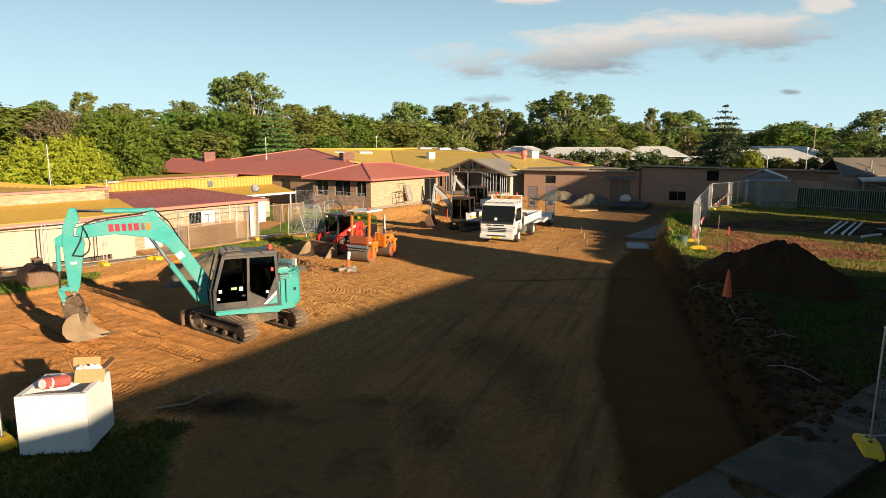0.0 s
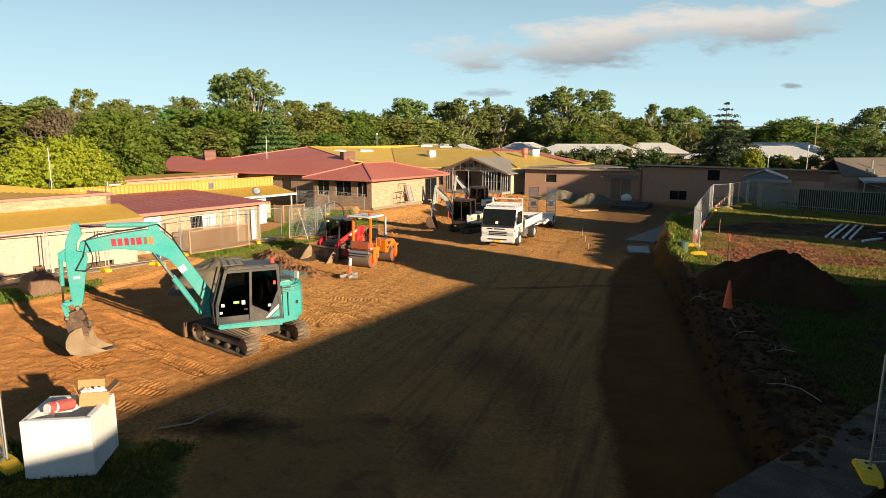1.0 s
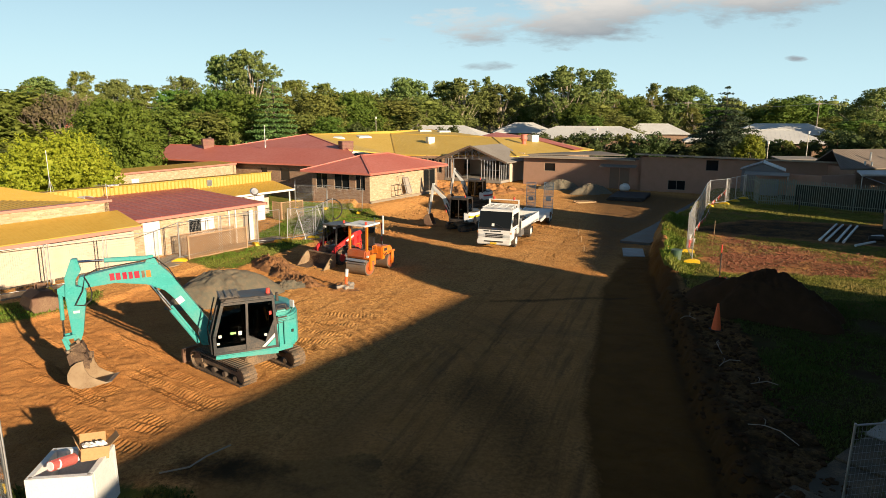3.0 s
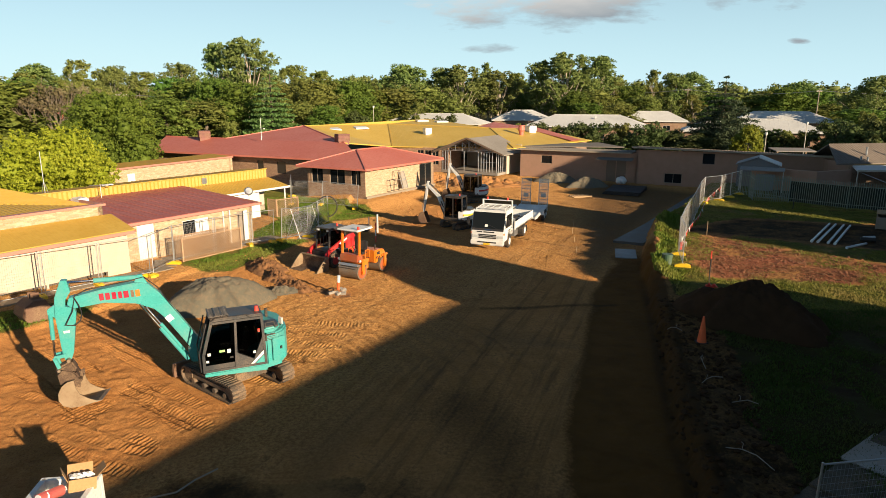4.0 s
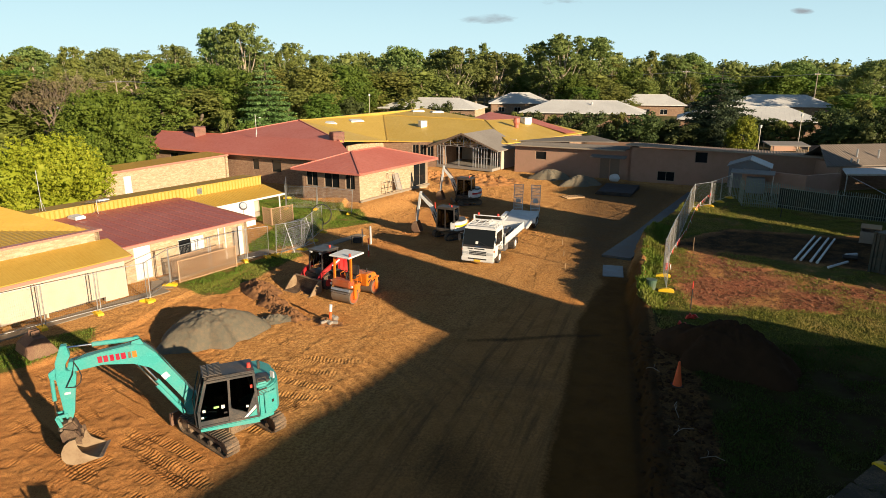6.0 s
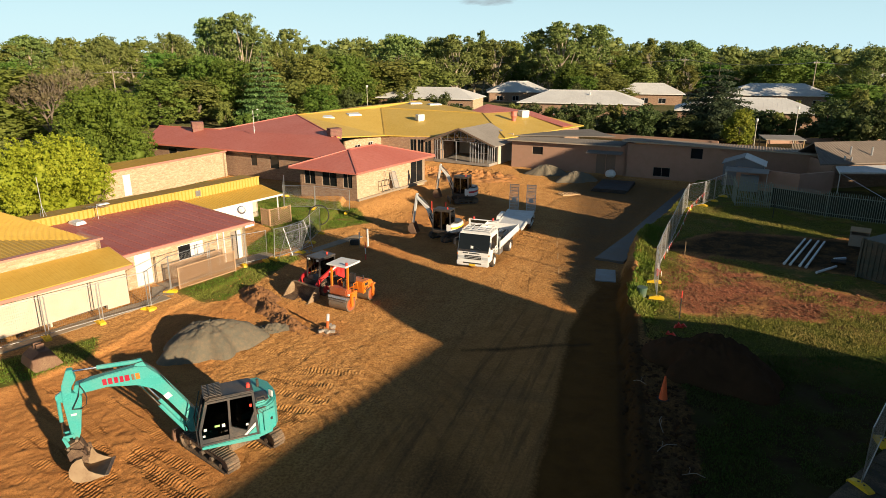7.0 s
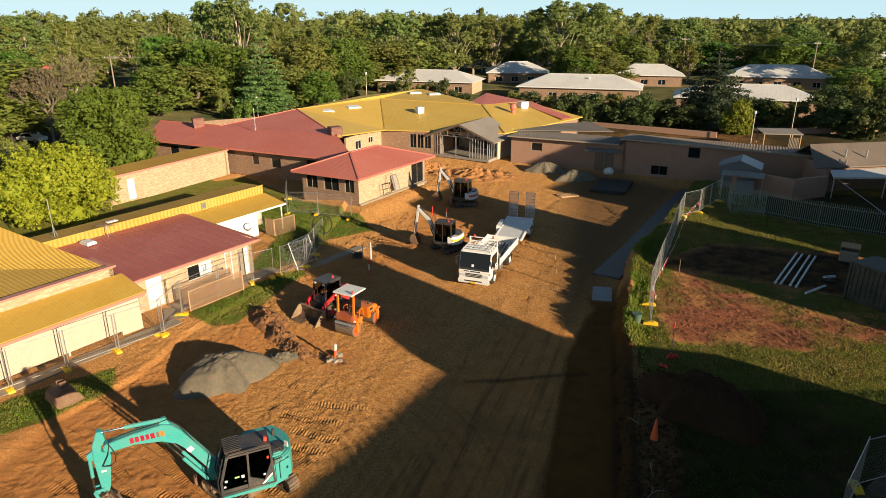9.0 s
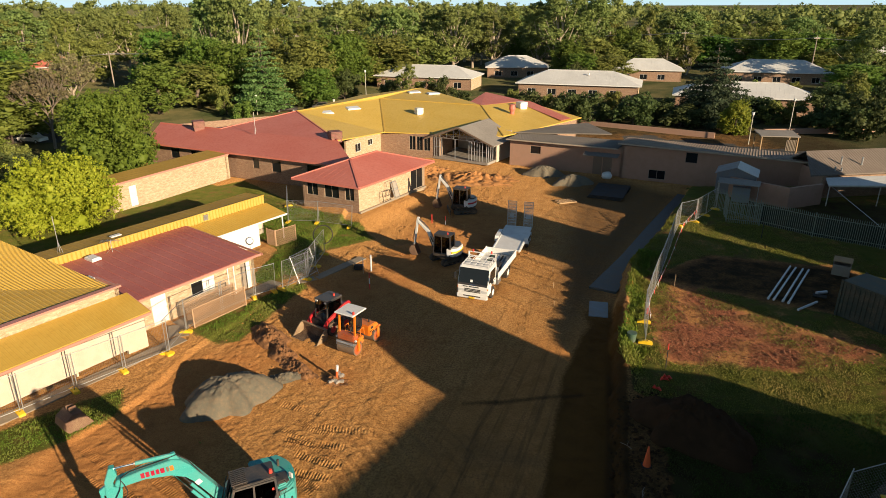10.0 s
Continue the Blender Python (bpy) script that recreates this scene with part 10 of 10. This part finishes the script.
def antenna(x, y, z, h, label, fan=True):
    a = thing("roof_antenna", label, "antenna", pose(x, y, z))
    part("mast", tube(NB(), (0, 0, -0.1), (0, 0, h), 0.025, seg=6), "galvanised", a)
    for k in range(3):
        b = 6.283 * k / 3
        reach = 0.5 if fan else 0.2
        part("stay", tube(NB(), (0, 0, h * 0.3), (reach * math.cos(b), reach * math.sin(b), 0.0), 0.012, seg=5), "galvanised", a)
    if fan:
        part("boom", tube(NB(), (-0.7, 0, h - 0.1), (0.7, 0.2, h - 0.1), 0.018, seg=5), "galvanised", a)
        for k in range(6):
            part("rod", tube(NB(), (-0.6 + 0.24 * k, -0.35, h - 0.1), (-0.6 + 0.24 * k, 0.4, h - 0.1), 0.01, seg=4), "galvanised", a)
    return a


antenna(-21.4, 78.4, 4.05, 2.6, "thin steel mast on the red roof", False)
antenna(*L(3.4, 10.0), 2.6, 0.9, "fallen tangled antenna on the maroon roof")
antenna(*L(0.6, 11.4), 3.15, 2.6, "thin aerial mast on the yellow roof", False)
hatch = thing("roof_hatch", "white roof hatch on the maroon roof", "hatch", pose(*L(-0.2, 6.9), 2.46, 0, 0, 55))
part("lid", box(NB(), (0, 0, 0.08), (0.9, 0.7, 0.1), bevel=0.03), "white_paint", hatch)
hatch2 = thing("roof_hatch", "white vent lid on the yellow roof", "hatch", pose(*L(4.5, 11.3), 3.16, 0, 0, 55))
part("lid", box(NB(), (0, 0, 0.06), (0.8, 0.4, 0.08), bevel=0.03), "white_paint", hatch2)
dish = thing("satellite_dish", "small satellite dish on the verandah roof edge", "satellite dish", pose(*L(9.9, 3.2), 2.35))
part("mast", tube(NB(), (0, 0, -0.3), (0, 0, 0.4), 0.025), "galvanised", dish)
part("reflector", tube(NB(), (0, -0.02, 0.45), (0.05, -0.1, 0.5), 0.3, 0.22, seg=14), "galvanised", dish)

# ---- poles, wires and lamps behind ----
def power_pole(x, y, h, label, arm=True):
    p = thing("power_pole", label, "power pole", pose(x, y, -0.5, 0, 0, rs.uniform(-10, 30)), group="power poles")
    part("pole", tube(NB(), (0, 0, -0.5), (0, 0, h), 0.17, 0.11, seg=8), "pole_wood", p)
    if arm:
        part("crossarm", box(NB(), (0, 0, h - 0.7), (2.4, 0.12, 0.14)), "pole_wood", p)
        for k in (-1.0, -0.4, 0.4, 1.0):
            part("insulator", tube(NB(), (k, 0, h - 0.63), (k, 0, h - 0.4), 0.05), "white_paint", p)
    return p


pp = [(-105.0, 130.0, 10.5), (-66.0, 136.0, 10.5), (-22.0, 178.0, 11.0), (-30.0, 240.0, 11.0), (28.0, 214.0, 11.5), (70.0, 188.0, 12.0), (96.0, 168.0, 11.5), (140.0, 160.0, 11.5), (-41.0, 200.0, 11.0)]
for x, y, h in pp:
    power_pole(x, y, h, "grey timber power pole with a crossarm")
power_pole(-60.5, 139.0, 8.0, "bare timber pole without a crossarm", False)
for i, j in ((0, 1), (1, 2), (2, 4), (4, 5), (5, 6), (6, 7)):
    w = thing("power_line", "sagging overhead power line", "wire")
    for k in (-0.8, 0.8):
        a, b = Vector((pp[i][0], pp[i][1] + k, pp[i][2] - 1.0)), Vector((pp[j][0], pp[j][1] + k, pp[j][2] - 1.0))
        pts = [a.lerp(b, t / 10) - Vector((0, 0, 1.1 * 4 * (t / 10) * (1 - t / 10))) for t in range(11)]
        part("wire", path_tube(NB(), pts, 0.03, 4), "galvanised", w)
for x, y, h in ((-32.0, 118.0, 3.6), (-17.0, 112.0, 3.6), (-12.5, 122.0, 7.5), (46.4, 92.5, 4.2), (33.0, 140.0, 5.0), (54.5, 97.0, 5.5)):
    lp = thing("lamp_post", "slim pale lamp post", "lamp post", pose(x, y, -0.5), group="lamp posts")
    part("pole", tube(NB(), (0, 0, -0.3), (0, 0, h), 0.06, 0.045, seg=8), "fascia_pale", lp)
    part("lantern", tube(NB(), (0, 0, h), (0, 0, h + 0.4), 0.14, 0.2, seg=10), "white_paint", lp)

# stone retaining walls and carport behind the long building
for a, b in (((24.5, 108.5), (43.0, 96.6)), ((52.0, 99.5), (90.0, 101.0))):
    rw = thing("stone_wall", "long low retaining wall of brown stone", "wall", kind="structure")
    wall("wall", a, b, -0.7, 0.35, "render_brown", rw, 0.4)
cp = thing("carport", "open timber carport with a pale roof", "carport", pose(47.4, 87.0, -0.4, 0, 0, -10))
part("roof", box(NB(), (0, 0, 2.5), (5.0, 3.6, 0.12), (3, 0, 0)), "roof_grey", cp)
for x in (-2.3, 2.3):
    for y in (-1.6, 1.6):
        part("post", box(NB(), (x, y, 1.2), (0.12, 0.12, 2.5)), "timber_raw", cp)
screen = part("screen", box(NB(), (1.5, -1.55, 1.2), (1.3, 0.04, 1.5)), "concrete_darkened", cp, "weathered grey screen")
for k in range(7):
    part("batten", box(NB(), (0.93 + 0.19 * k, -1.59, 1.2), (0.07, 0.03, 1.5)), "timber_grey", screen)
wire_r = thing("stay_wire", "pale stay wire across the yard", "wire")
part("wire", path_tube(NB(), [(39.0, 59.5, 2.3), (38.0, 52.0, 1.7), (36.6, 42.0, 0.8)], 0.025, 4), "galvanised", wire_r)


def parked_car(x, y, yaw, paint, label):
    c = thing("parked_car", label, "car", pose(x, y, gz(x, y), 0, 0, yaw), group="parked cars")
    part("body", prism(NB(), [(-2.1, 0.35), (-2.15, 0.8), (-1.5, 0.92), (-0.9, 1.42), (0.5, 1.45), (1.1, 0.95), (2.05, 0.82), (2.1, 0.35)], "y", -0.85, 0.85, 0.06), paint, c)
    part("window_band", prism(NB(), [(-1.35, 0.95), (-0.85, 1.36), (0.45, 1.38), (0.95, 0.96)], "y", -0.87, 0.87), "glass_cab", c)
    for wx in (-1.35, 1.35):
        for wy in (-0.78, 0.78):
            wheel(c, wx, wy, 0.32, 0.32, 0.2, "galvanised")
    return c


parked_car(-27.5, 121.5, 10, "black_paint", "dark car parked behind the red roof")
parked_car(-21.0, 124.0, 10, "charcoal_paint", "grey car parked behind the yellow roof")
parked_car(-15.5, 125.5, 8, "white_paint", "white car parked behind the yellow roof")
parked_car(-60.0, 96.0, -15, "white_paint", "white car parked beside the bare tree")
